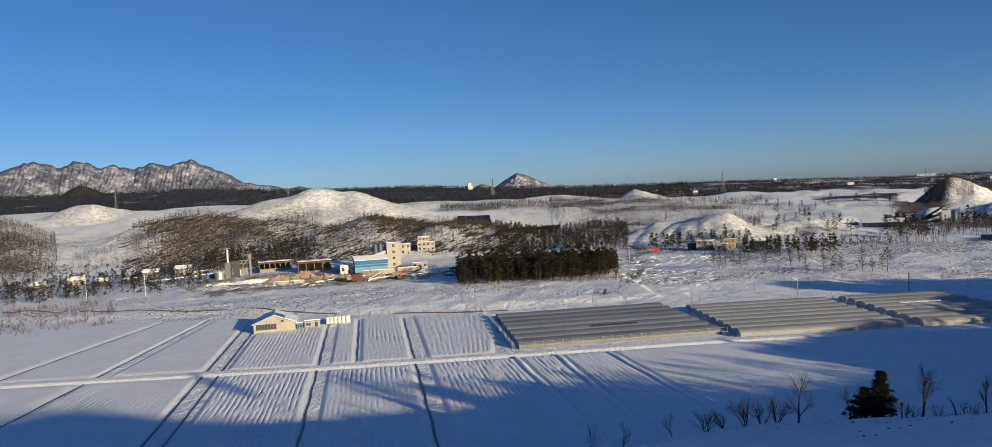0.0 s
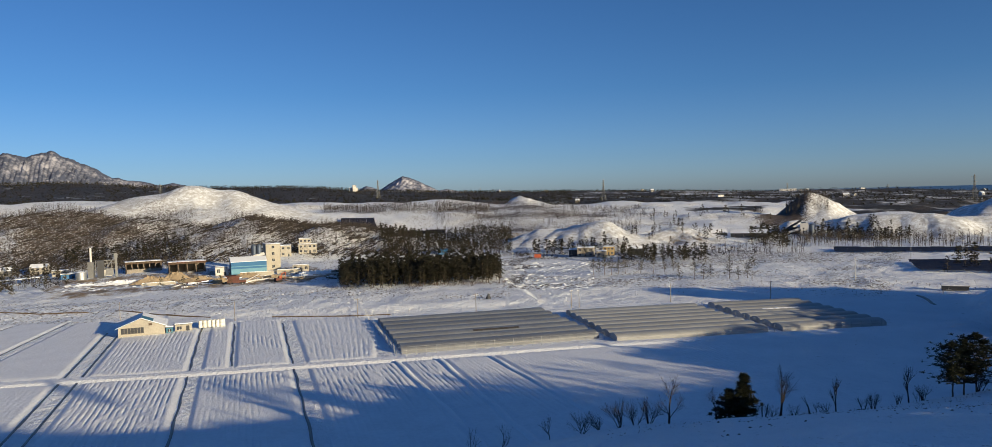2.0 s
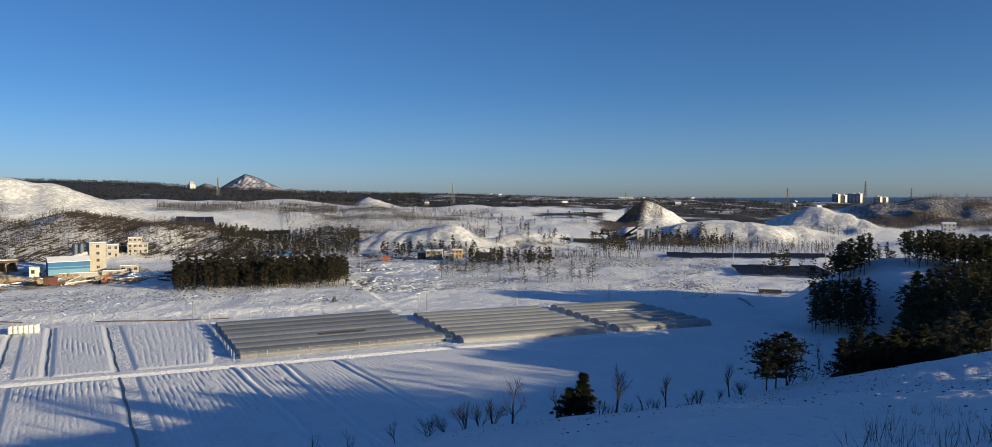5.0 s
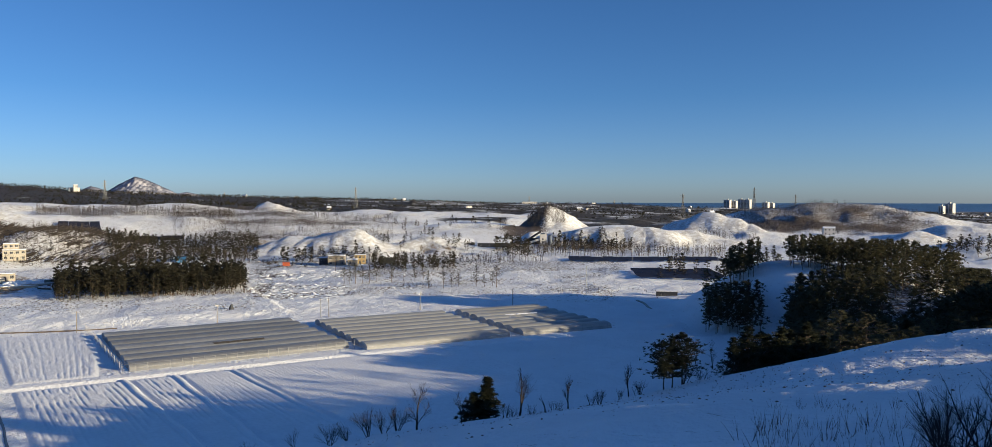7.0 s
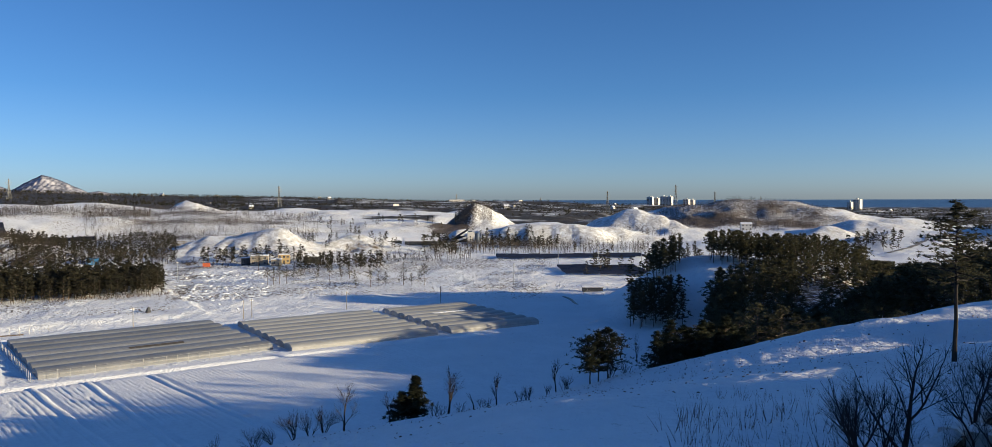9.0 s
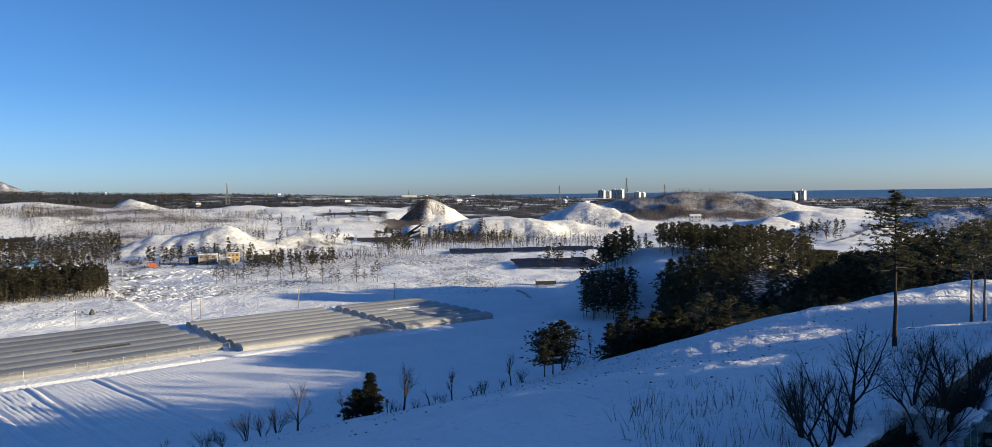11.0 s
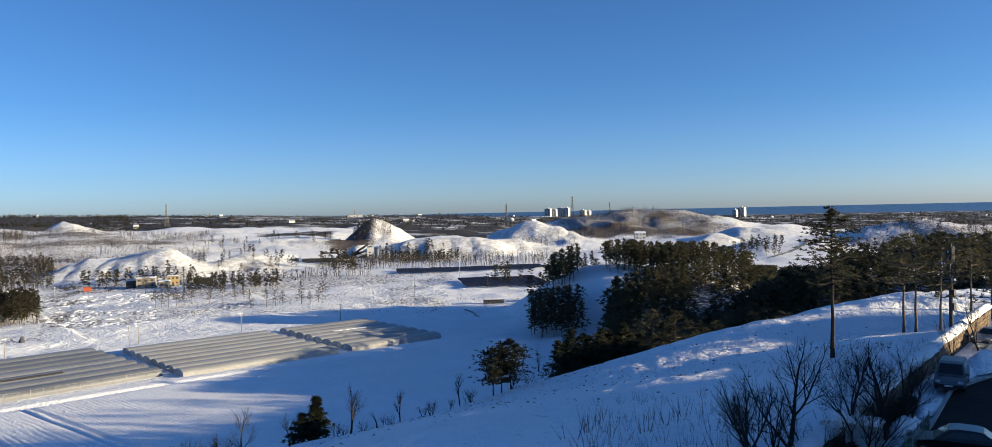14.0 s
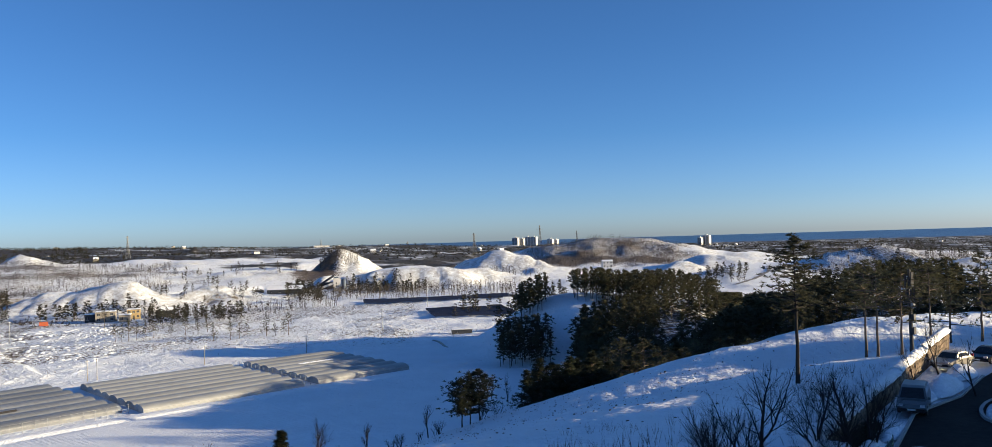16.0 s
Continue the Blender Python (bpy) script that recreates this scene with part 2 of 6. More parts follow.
# hills: bearing, distance, height of the top, half-width across and along the line of sight, steepness, roughness
HILLS = [
    (-12.4, 900, 58, 165, 120, 2.8, 4.0), (-5.5, 960, 38, 110, 110, 2.4, 2.0),
    (-21.5, 770, 43, 105, 110, 2.6, 6.0), (-15.5, 700, 28, 80, 80, 2.4, 6.0), (-33.5, 800, 49, 80, 130, 2.6, 5.0), (-27.5, 980, 57, 150, 120, 2.4, 4.0),
    (-9.0, 660, 29, 85, 85, 2.4, 6.0), (-3.0, 640, 22, 70, 70, 2.4, 5.0),
    (15.3, 600, 18.0, 40, 44, 2.8, 5.0), (13.0, 620, 15.0, 40, 40, 2.4, 4.0), (21.2, 610, 13.5, 48, 40, 3.2, 4.0),
    (5.0, 850, 25, 110, 60, 2.8, 2.0), (10.4, 1150, 40, 80, 70, 2.2, 2.0),
    (24.5, 860, 16, 150, 60, 3.4, 3.0), (22.0, 1160, 24, 230, 70, 3.4, 3.0),
    (30.2, 900, 35.5, 38, 45, 2.6, 5.0), (31.5, 880, 21, 34, 40, 2.0, 4.0), (29.8, 728, 14.0, 17, 24, 3.4, 3.0), (35.8, 722, 17.5, 84, 40, 4.4, 3.0), (40.6, 750, 14.5, 62, 42, 3.4, 5.0),
    (42.4, 870, 29, 54, 70, 2.7, 4.0), (49.9, 1120, 38.5, 190, 130, 3.0, 5.0), (45.5, 1180, 30, 90, 90, 2.4, 3.0),
    (57.8, 900, 17, 75, 60, 2.4, 3.0), (54.8, 780, 15, 40, 50, 2.0, 3.0), (68.5, 820, 24, 120, 90, 2.8, 5.0), (73.5, 640, 20, 50, 60, 2.2, 3.0),
    (60.2, 760, 12, 62, 190, 2.4, 0.3), (-34.6, 2200, 138, 200, 260, 2.4, 4.0), (-27.8, 2150, 119, 120, 200, 2.4, 4.0), (20.7, 1900, 48, 22, 40, 2.0, 1.0),
]
RING_BEARINGS = (-60, -20, -5, 5, 15, 25, 35, 45, 60, 90)
RINGS = {0: (0,) * 10, 545: (0,) * 10, 1050: (46, 46, 34, 32, 23, 17, 10, 6, 4, 4), 1500: (50, 50, 38, 36, 29, 24, 18, 8, 2, 0),
         2200: (100, 95, 72, 50, 44, 36, 28, 14, 2, -4), 3200: (84, 84, 72, 48, 38, 26, 12, -6, -14, -16), 5200: (70, 70, 60, 40, 20, 0, -20, -40, -40, -40)}


def land(x, y):
    """The height of the ground, without the roughness of single plots."""
    x, y = np.asarray(x, float), np.asarray(y, float)
    d, az = np.hypot(x, y), np.degrees(np.arctan2(x, y))
    keys = sorted(RINGS)
    z = np.zeros_like(d)
    for a, b in zip(keys, keys[1:]):
        m = (d >= a) & (d < b)
        t = (d - a) / (b - a)
        t = t * t * (3 - 2 * t) * 0.6 + t * 0.4
        za, zb = np.interp(az, RING_BEARINGS, RINGS[a]), np.interp(az, RING_BEARINGS, RINGS[b])
        z = np.where(m, za + (zb - za) * t, z)
    z = z + smoothstep(d, 900, 1800) * (fbm(x / 260, y / 260, 4, 5) - 0.5) * 16
    z = z + smoothstep(d, 575, 720) * (1 - smoothstep(d, 1300, 1600)) * (fbm(x / 95, y / 95, 5, 7) - 0.5) * 15
    wx, wy = x + (fbm(x / 55, y / 55, 4, 81) - 0.5) * 46, y + (fbm(x / 55, y / 55, 4, 91) - 0.5) * 60
    swell = fbm(x / 70, y / 70, 4, 111)
    gully = 1 - np.abs(2 * fbm((0.85 * x - 0.5 * y) / 15, (0.5 * x + 0.85 * y) / 70, 4, 101) - 1) ** 0.6
    for bearing, far, top, across, along, p, rough in HILLS:
        cx, cy = polar(bearing, far)
        u = ((wx - cx) * math.cos(radians(bearing)) - (wy - cy) * math.sin(radians(bearing))) / across
        v = ((wx - cx) * math.sin(radians(bearing)) + (wy - cy) * math.cos(radians(bearing))) / along
        r = np.sqrt(u * u + v * v)
        near = r < 2.6
        g = np.where(near, (top + 3) * np.exp(-np.power(r, p * (0.6 if p < 3.3 else 0.8))) * (0.87 + 0.26 * swell) - 3, -9)
        g = g + np.where(near, (rough * 0.5 + 1.2) * ((fbm(x / 34, y / 34, 5, 11) - 0.5) * 1.3 - (gully - 0.4) * 1.5 * smoothstep(r, 0.15, 0.6)) * np.exp(-r * 0.9), 0)
        z = np.where(near, raise_to(z, g, 2.5), z)
    # the hillside under the camera, its knoll, the wooded hill beyond, and an unseen wooded ridge added to shade the
    # valley
    yy = y + np.maximum(0, 30 - x) * 0.33
    near_hill = np.interp(yy, (-400, 10, 30, 42, 60, 88, 104, 122, 135), (28.7, 28.7, 28.6, 27.2, 22.6, 14.2, 8.0, 1.5, -6))
    near_hill = near_hill + ((fbm(x / 9, y / 9, 3, 21) - 0.5) * 1.1 + (fbm(x / 1.7, y / 1.7, 2, 23) - 0.5) * 0.42) * smoothstep(yy, 32, 44)
    near_hill = near_hill - smoothstep(x, 78, 150) * smoothstep(y, 30, 55) * 18
    near_hill = near_hill - smoothstep(d, 330, 700) * 60
    z = raise_to(z, near_hill, 2.0)
    for cx, cy, top, rx, ry, p in ((223, 201, 20.0, 38, 42, 2.7), (245, 187, 18.8, 50, 40, 2.6), (222, 150, 13, 46, 40, 2.6), (200, 82, 24, 60, 38, 2.6), (280, 60, 10, 90, 40, 2.4)):
        r = np.hypot((x - cx) / rx, (y - cy) / ry)
        z = raise_to(z, (top + 4) * np.exp(-np.power(r, p)) - 4 + (fbm(x / 12, y / 12, 3, 31) - 0.5) * 1.5 * np.exp(-r), 3.0)
    # the knoll: a rounded spur that rises away from the slope's edge
    u, v = ((x - 64) * 0.887 - (y - 72) * 0.462) / 54, (x - 64) * 0.462 + (y - 72) * 0.887
    knoll = np.interp(u, (-1.0, -0.5, 0.0, 0.5, 1.0, 1.7, 2.2), (-5, 8, 19.3, 25.6, 29.2, 28.6, 20)) + 4
    z = raise_to(z, knoll * np.exp(-np.abs(v / 25) ** 2.2) - 4 + (fbm(x / 9, y / 9, 4, 33) - 0.5) * 0.9 + (fbm(x / 1.8, y / 1.8, 2, 35) - 0.5) * 0.4, 3.0)
    s, n = 0.669 * x - 0.743 * y, 0.743 * x + 0.669 * y
    # crest heights follow where the unseen ridge's shade has to end
    crest = np.interp(n, (-60, 40, 45, 52, 56, 63, 67, 72, 78, 84, 92, 99, 102, 106, 108, 116, 126, 140, 150, 165, 188, 200, 215, 228, 240),
                      (63, 63, 61.5, 58.5, 57, 54.8, 53.3, 50.3, 48.9, 48.5, 48.1, 47.6, 50, 50, 46, 44, 43, 42, 41, 39.5, 38, 36.5, 34, 20, 0)) * np.exp(-np.abs((s - 150) / 42) ** 2.6)
    z = raise_to(z, np.where(crest > 2, crest, -9), 3.0)
    # the low bank behind the fields
    z = z + 1.2 * smoothstep(y - np.interp(x, (-260, -202, -115, -50, -7, 60), (328, 317, 306, 287, 281, 285)), 3, 16) * (1 - smoothstep(d, 500, 560)) * smoothstep(d, 250, 300) * (x < 60)
    behind = smoothstep(y - np.interp(x, (-260, -202, -115, -50, -7, 60, 180, 260), (328, 317, 306, 287, 281, 285, 285, 230)), 0, 12)
    z = z + behind * ((fbm(x / 14, y / 14, 3, 41) - 0.5) * 1.6 + (fbm(x / 6, y / 3.5, 2, 43) - 0.5) * 0.45 * (d < 560))
    return z


def ground_at(x, y):
    return float(land(np.array([x]), np.array([y]))[0])


def soft_box(x, y, az0, az1, d0, d1, soft_az=1.2, soft_d=30):
    d, az = np.hypot(x, y), np.degrees(np.arctan2(x, y))
    w = (fbm(x / 45, y / 45, 4, 61) - 0.5) * 2
    az, d = az + w * soft_az * 1.2, d + w * soft_d * 1.2
    return smoothstep(az, az0 - soft_az, az0 + soft_az) * (1 - smoothstep(az, az1 - soft_az, az1 + soft_az)) * smoothstep(d, d0 - soft_d, d0 + soft_d) * (1 - smoothstep(d, d1 - soft_d, d1 + soft_d))


BRUSH = [(-50, -29.5, 600, 830), (-25.0, -12.8, 555, 830), (-12.8, 2.0, 540, 750), (4.0, 19, 690, 1080), (43.5, 55, 930, 1200), (63, 80, 640, 1050), (-4, 8, 880, 960), (28.9, 31.6, 865, 935)]
WOOD = [(-60, 14, 1180, 2900), (12, 32, 1250, 3100), (30, 40, 930, 3500), (38, 95, 1230, 3700), (21, 28, 960, 1060)]


def marks(x, y):
    brush = np.zeros_like(x)
    for box in BRUSH:
        brush = np.maximum(brush, soft_box(x, y, *box, 2.8, 55))
    # extra dark litter on the cone hill's left flank also stands for its shade
    brush = np.maximum(brush * (0.27 + 0.24 * smoothstep(fbm(x / 40, y / 40, 5, 71), 0.40, 0.60)) + 0.20 * soft_box(x, y, -45, 56, 545, 1250, 3, 60) * (0.35 + 0.65 * smoothstep(fbm(x / 60, y / 38, 4, 75), 0.36, 0.62)) + 0.26 * soft_box(x, y, 43.5, 55, 940, 1200, 0.8, 30) + 0.62 * soft_box(x, y, 27.4, 30.2, 800, 900, 0.6, 20), (0.40 * soft_box(x, y, 9, 36, 335, 560, 1.2, 20) + 0.30 * soft_box(x, y, -40, 10, 300, 560, 1.2, 20)) * (0.55 + 0.6 * smoothstep(fbm(x / 34, y / 26, 4, 73), 0.38, 0.62)))
    brush = np.maximum(brush, 0.6 * soft_box(x, y, 50, 95, 150, 330, 1, 10))
    wood = np.zeros_like(x)
    for box in WOOD:
        wood = np.maximum(wood, soft_box(x, y, *box, 1.5, 50))
    wood = wood * 0.70 * (1 - 0.16 * smoothstep(np.degrees(np.arctan2(x, y)), 8, 20))
    soil = 0.54 * soft_box(x, y, -22, -4.5, 392, 500, 0.6, 8) + 0.55 * soft_box(x, y, 9.0, 11.5, 640, 700, 0.5, 12) + 0.5 * soft_box(x, y, 20.5, 23.5, 575, 605, 0.5, 8)
    return brush, wood, soil


bearings = np.concatenate([np.arange(-44, 84, 0.24), np.arange(84, 126, 0.7), np.arange(126, 316, 4.0)])
reaches = np.concatenate([np.linspace(4, 28, 12), np.linspace(28, 100, 115)[1:], 100 * np.exp(np.linspace(0, math.log(49.5), 340))[1:]])
AZ, RR = np.meshgrid(np.radians(bearings), reaches, indexing="ij")
GX, GY = RR * np.sin(AZ), RR * np.cos(AZ)
GZ = land(GX, GY)
verts = np.stack([GX.ravel(), GY.ravel(), GZ.ravel()], 1)
na, nr = GX.shape
ii, jj = np.meshgrid(np.arange(na), np.arange(nr - 1), indexing="ij")
i2 = (ii + 1) % na
quads = np.stack([ii * nr + jj, ii * nr + jj + 1, i2 * nr + jj + 1, i2 * nr + jj], -1).reshape(-1, 4)
gm = bpy.data.meshes.new("ground")
gm.vertices.add(len(verts) + 1)
gm.vertices.foreach_set("co", np.concatenate([verts, [[0, 0, ground_at(0, 4)]]]).ravel())
fan = [(len(verts), i * nr, ((i + 1) % na) * nr) for i in range(na)]
loops = np.concatenate([quads.ravel(), np.array(fan).ravel()])
gm.loops.add(len(loops))
gm.loops.foreach_set("vertex_index", loops)
gm.polygons.add(len(quads) + len(fan))
gm.polygons.foreach_set("loop_start", np.concatenate([np.arange(len(quads)) * 4, len(quads) * 4 + np.arange(len(fan)) * 3]))
gm.update(calc_edges=True)
fall = np.hypot(np.gradient(GZ, axis=1) / np.gradient(RR, axis=1), np.gradient(GZ, axis=0) / np.maximum(np.gradient(AZ, axis=0) * RR, 0.05))
thin = (smoothstep(fall, 0.07, 0.34) * smoothstep(RR, 420, 560) * 0.55).ravel()  # steep banks and spoil heaps hold less snow
for key, values in zip(("brush", "wood", "soil", "thin"), (*marks(verts[:, 0], verts[:, 1]), thin)):
    at = gm.attributes.new(key, "FLOAT", "POINT")
    at.data.foreach_set("value", np.append(values, 0.0))
gm.materials.append(GROUND)
gm.shade_smooth()
tagged(new("ground", gm), "snow-covered valley floor and hills with brown brush", "ground", kind="structure")

# ---- sea ----
SEA = material("sea_water", (0.035, 0.085, 0.17), 0.35, second=(0.05, 0.11, 0.20), scale=0.004, bump=0.3, bump_scale=0.05, spec=0.4)
g = Geo()
sb, sr = np.arange(8, 100, 2.0), np.linspace(3000, 4960, 16)
for a in sb:
    for r in sr:
        g.v.append((*polar(a, r), -12 + (r - 3000) / 1960 * 36.6))
for i in range(len(sb) - 1):
    for j in range(len(sr) - 1):
        k = i * len(sr) + j
        g.f.append((k, k + 1, k + len(sr) + 1, k + len(sr)))
tagged(part("water", g, SEA, smooth=True), "calm dark blue sea along the horizon", "sea", kind="structure")


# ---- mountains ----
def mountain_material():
    m = bpy.data.materials.new("hazy_snowy_mountain")
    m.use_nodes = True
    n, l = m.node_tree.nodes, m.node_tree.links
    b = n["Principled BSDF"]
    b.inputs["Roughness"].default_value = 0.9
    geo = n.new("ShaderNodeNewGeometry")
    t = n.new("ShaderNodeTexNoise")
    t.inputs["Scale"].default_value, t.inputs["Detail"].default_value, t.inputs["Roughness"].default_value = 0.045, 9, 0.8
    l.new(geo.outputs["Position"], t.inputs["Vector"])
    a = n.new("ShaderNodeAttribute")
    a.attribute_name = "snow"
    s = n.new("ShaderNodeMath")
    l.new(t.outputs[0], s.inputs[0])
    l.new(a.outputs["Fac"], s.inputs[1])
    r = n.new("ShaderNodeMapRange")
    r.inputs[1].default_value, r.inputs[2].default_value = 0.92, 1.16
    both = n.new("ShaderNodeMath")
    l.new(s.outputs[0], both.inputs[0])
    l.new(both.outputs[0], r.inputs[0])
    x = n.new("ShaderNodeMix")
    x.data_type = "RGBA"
    # rock and snow carry the blue of distant haze in their base colours
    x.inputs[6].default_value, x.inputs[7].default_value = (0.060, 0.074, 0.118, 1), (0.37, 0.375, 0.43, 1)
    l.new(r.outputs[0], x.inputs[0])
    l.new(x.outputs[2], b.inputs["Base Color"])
    crag, bn = n.new("ShaderNodeTexNoise"), n.new("ShaderNodeBump")
    crag.noise_type = "RIDGED_MULTIFRACTAL"
    crag.inputs["Scale"].default_value, crag.inputs["Detail"].default_value, crag.inputs["Roughness"].default_value = 0.015, 7, 0.5
    l.new(geo.outputs["Position"], crag.inputs["Vector"])
    bn.inputs["Strength"].default_value, bn.inputs["Distance"].default_value = 0.45, 12.0
    half = n.new("ShaderNodeMath")  # snow lies along the spurs
    half.operation = "MULTIPLY"
    half.inputs[1].default_value = 0.45
    l.new(crag.outputs[0], half.inputs[0])
    l.new(half.outputs[0], both.inputs[1])
    l.new(crag.outputs[0], bn.inputs["Height"])
    l.new(bn.outputs[0], b.inputs["Normal"])
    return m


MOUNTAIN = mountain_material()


def mountain(label, far, az0, az1, peaks, base, depth, rough, seed, snow=0.34, step_az=0.04, rows=70):
    """A range at that distance; peaks: bearing, elevation in degrees, half-width in degrees on either side."""
    az = np.arange(az0, az1, step_az)
    v = np.linspace(-1, 1, rows)
    A, V = np.meshgrid(az, v, indexing="ij")
    R = far + V * depth
    X, Y = R * np.sin(np.radians(A)), R * np.cos(np.radians(A))
    crest = np.zeros_like(A)
    for b, el, wl, wr in peaks:
        w = np.where(A < b, wl, wr)
        t = np.abs(A - b) / w
        crest = np.maximum(crest, far * math.tan(radians(el)) * np.clip(1 - t ** 1.15, 0, 1))
    bend = (fbm(A * 0.9, V * 1.5, 4, seed + 20) - 0.5) * 1.7

    def spurs(width, slant, k):
        """Sharp ribs that run down from the crest, one slope of each turned to the light."""
        q = A / width + slant * np.abs(V) + bend + k * 3.7
        q = q - np.floor(q)
        return np.where(q < 0.38, q / 0.38, (1 - q) / 0.62)

    spur = 0.36 * spurs(1.5, 2.8, 1) + 0.30 * spurs(0.6, -3.8, 2) + 0.22 * spurs(0.27, 4.6, 3) + 0.12 * fbm(X / 40, Y / 60, 4, seed + 12)
    top = crest * (1 - np.abs(V) ** 1.1) + (spur - 0.62) * rough * np.clip(crest / (far * 0.03), 0, 1.2) * np.clip(np.abs(V) * 3.4, 0.03, 1) * (1 - np.abs(V)) ** 0.7
    top = top + (fbm(A * 2.2, V * 0 + seed, 4, seed + 2) - 0.5) * 0.10 * crest * (1 - np.abs(V))
    edge = smoothstep(A, az0, az0 + 1) * (1 - smoothstep(A, az1 - 1, az1))
    Z = base + top * np.where((az0 < -40), 1 - smoothstep(A, az1 - 1, az1), edge)
    g = Geo()
    g.v = np.stack([X.ravel(), Y.ravel(), Z.ravel()], 1).tolist()
    k = len(v)
    g.f = [(i * k + j, (i + 1) * k + j, (i + 1) * k + j + 1, i * k + j + 1) for i in range(len(az) - 1) for j in range(k - 1)]
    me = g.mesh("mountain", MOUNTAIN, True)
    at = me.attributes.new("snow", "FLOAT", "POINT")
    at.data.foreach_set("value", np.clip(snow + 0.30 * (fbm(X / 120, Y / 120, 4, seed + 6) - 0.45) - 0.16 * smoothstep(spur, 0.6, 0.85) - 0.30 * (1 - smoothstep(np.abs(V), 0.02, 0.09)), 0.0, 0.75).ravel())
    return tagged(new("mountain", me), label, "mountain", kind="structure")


mountain("long mountain range painted haze-blue, with thin snow on its ridges", 4300, -41, -9,
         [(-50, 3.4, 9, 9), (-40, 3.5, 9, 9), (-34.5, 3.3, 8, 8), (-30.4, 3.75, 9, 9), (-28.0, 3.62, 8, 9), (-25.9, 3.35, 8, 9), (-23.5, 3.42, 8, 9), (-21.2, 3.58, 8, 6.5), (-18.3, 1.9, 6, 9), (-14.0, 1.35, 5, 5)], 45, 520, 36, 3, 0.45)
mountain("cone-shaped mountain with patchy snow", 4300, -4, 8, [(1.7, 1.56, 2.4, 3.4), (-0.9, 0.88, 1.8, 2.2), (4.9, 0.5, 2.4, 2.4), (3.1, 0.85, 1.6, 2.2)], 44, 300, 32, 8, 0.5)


# ---- trees ----
def spray(g, rng, c, r, count, flat=0.7, wide=1.0):
    """A tuft of needle twigs: thin pointed blades round a point."""
    for _ in range(count):
        a, e = rng.uniform(0, 6.283), rng.uniform(-0.4, 1.05)
        d = Vector((math.cos(a) * math.cos(e), math.sin(a) * math.cos(e), math.sin(e) * flat))
        side = Vector((-math.sin(a), math.cos(a), rng.uniform(-0.7, 0.7))) * r * rng.uniform(0.09, 0.17) * wide
        s = c + d * r * rng.uniform(-0.1, 0.3)
        tip = c + d * r * rng.uniform(0.75, 1.3)
        k = len(g.v)
        g.v.extend((tuple(s - side), tuple(s + side), tuple(tip)))
        g.f.append((k, k + 1, k + 2))


def pine_geo(seed, height, bare=0.45, spread=0.26, limbs=20, tuft=0.62, blades=11, top_heavy=True, sides=7, coarse=False, dense=1.0):
    """A pine: a bent tapering trunk with limbs, and a crown of many needle tufts in loose tiers."""
    rng = random.Random(seed)
    trunk, crown = Geo(), Geo()
    bend = [Vector((0, 0, -0.4))]
    drift = Vector((rng.uniform(-1, 1), rng.uniform(-1, 1), 0)) * 0.02
    for i in range(1, 9):
        bend.append(Vector((drift.x * height * i / 8 + rng.uniform(-0.1, 0.1), drift.y * height * i / 8 + rng.uniform(-0.1, 0.1), height * i / 8)))
    r0 = 0.013 * height + 0.03
    if coarse:
        trunk.tube(bend[::4], [r0, r0 * 0.55, r0 * 0.08], 3, False)
    else:
        trunk.tube(bend, [r0 * (1.15 if i == 0 else 1 - i / 8.6) for i in range(9)], sides)

    def at(f):
        f = min(max(f, 0), 1) * 8
        i = min(int(f), 7)
        return bend[i].lerp(bend[i + 1], f - i)

    for k in range(limbs):
        f = bare + (1 - bare) * (k + rng.random()) / limbs
        u = (f - bare) / (1 - bare)
        shape = math.sin(math.pi * (0.25 + 0.72 * u)) if top_heavy else 1.08 * (1.0 - u) ** 0.8
        reach = height * spread * max(0.16, shape) * rng.choice((0.4, 0.75, 0.95, 1.1, 1.3))
        a = k * 2.4 + rng.uniform(-0.5, 0.5)
        s = at(f)
        tip = s + Vector((math.cos(a) * reach, math.sin(a) * reach, reach * rng.uniform(-0.12, 0.35)))
        mid = s.lerp(tip, 0.5) + Vector((0, 0, -0.05 * reach))
        if coarse:
            if k % 2:
                trunk.tube([s, tip], [0.05, 0.02], 3, False)
        else:
            trunk.tube([s, mid, tip], [0.02 * reach + 0.02, 0.014 * reach + 0.012, 0.012], 4, False)
        for w in range(2 if coarse else int((3 + reach) * dense)):
            q = rng.uniform(0.35, 1.05)
            c = s.lerp(tip, q) + Vector((rng.uniform(-1, 1), rng.uniform(-1, 1), rng.uniform(-0.5, 0.8))) * 0.30 * reach * q
            spray(crown, rng, c, tuft * rng.uniform(0.7, 1.25), blades, 0.7, 1.7 if coarse else 1.15)
    for w in range(4):
        spray(crown, rng, at(1.0) + Vector((rng.uniform(-0.3, 0.3), rng.uniform(-0.3, 0.3), rng.uniform(-0.5, 0.2))), tuft * 0.8, blades)
    if not coarse and rng.random() < 0.6:  # a few dead stubs under the crown
        for w in range(5):
            s, a = at(rng.uniform(0.25, bare + 0.1)), rng.uniform(0, 6.283)
            trunk.tube([s, s + Vector((math.cos(a), math.sin(a), 0.25)) * rng.uniform(0.5, 1.4)], [0.035, 0.012], 3, False)
    return trunk, crown


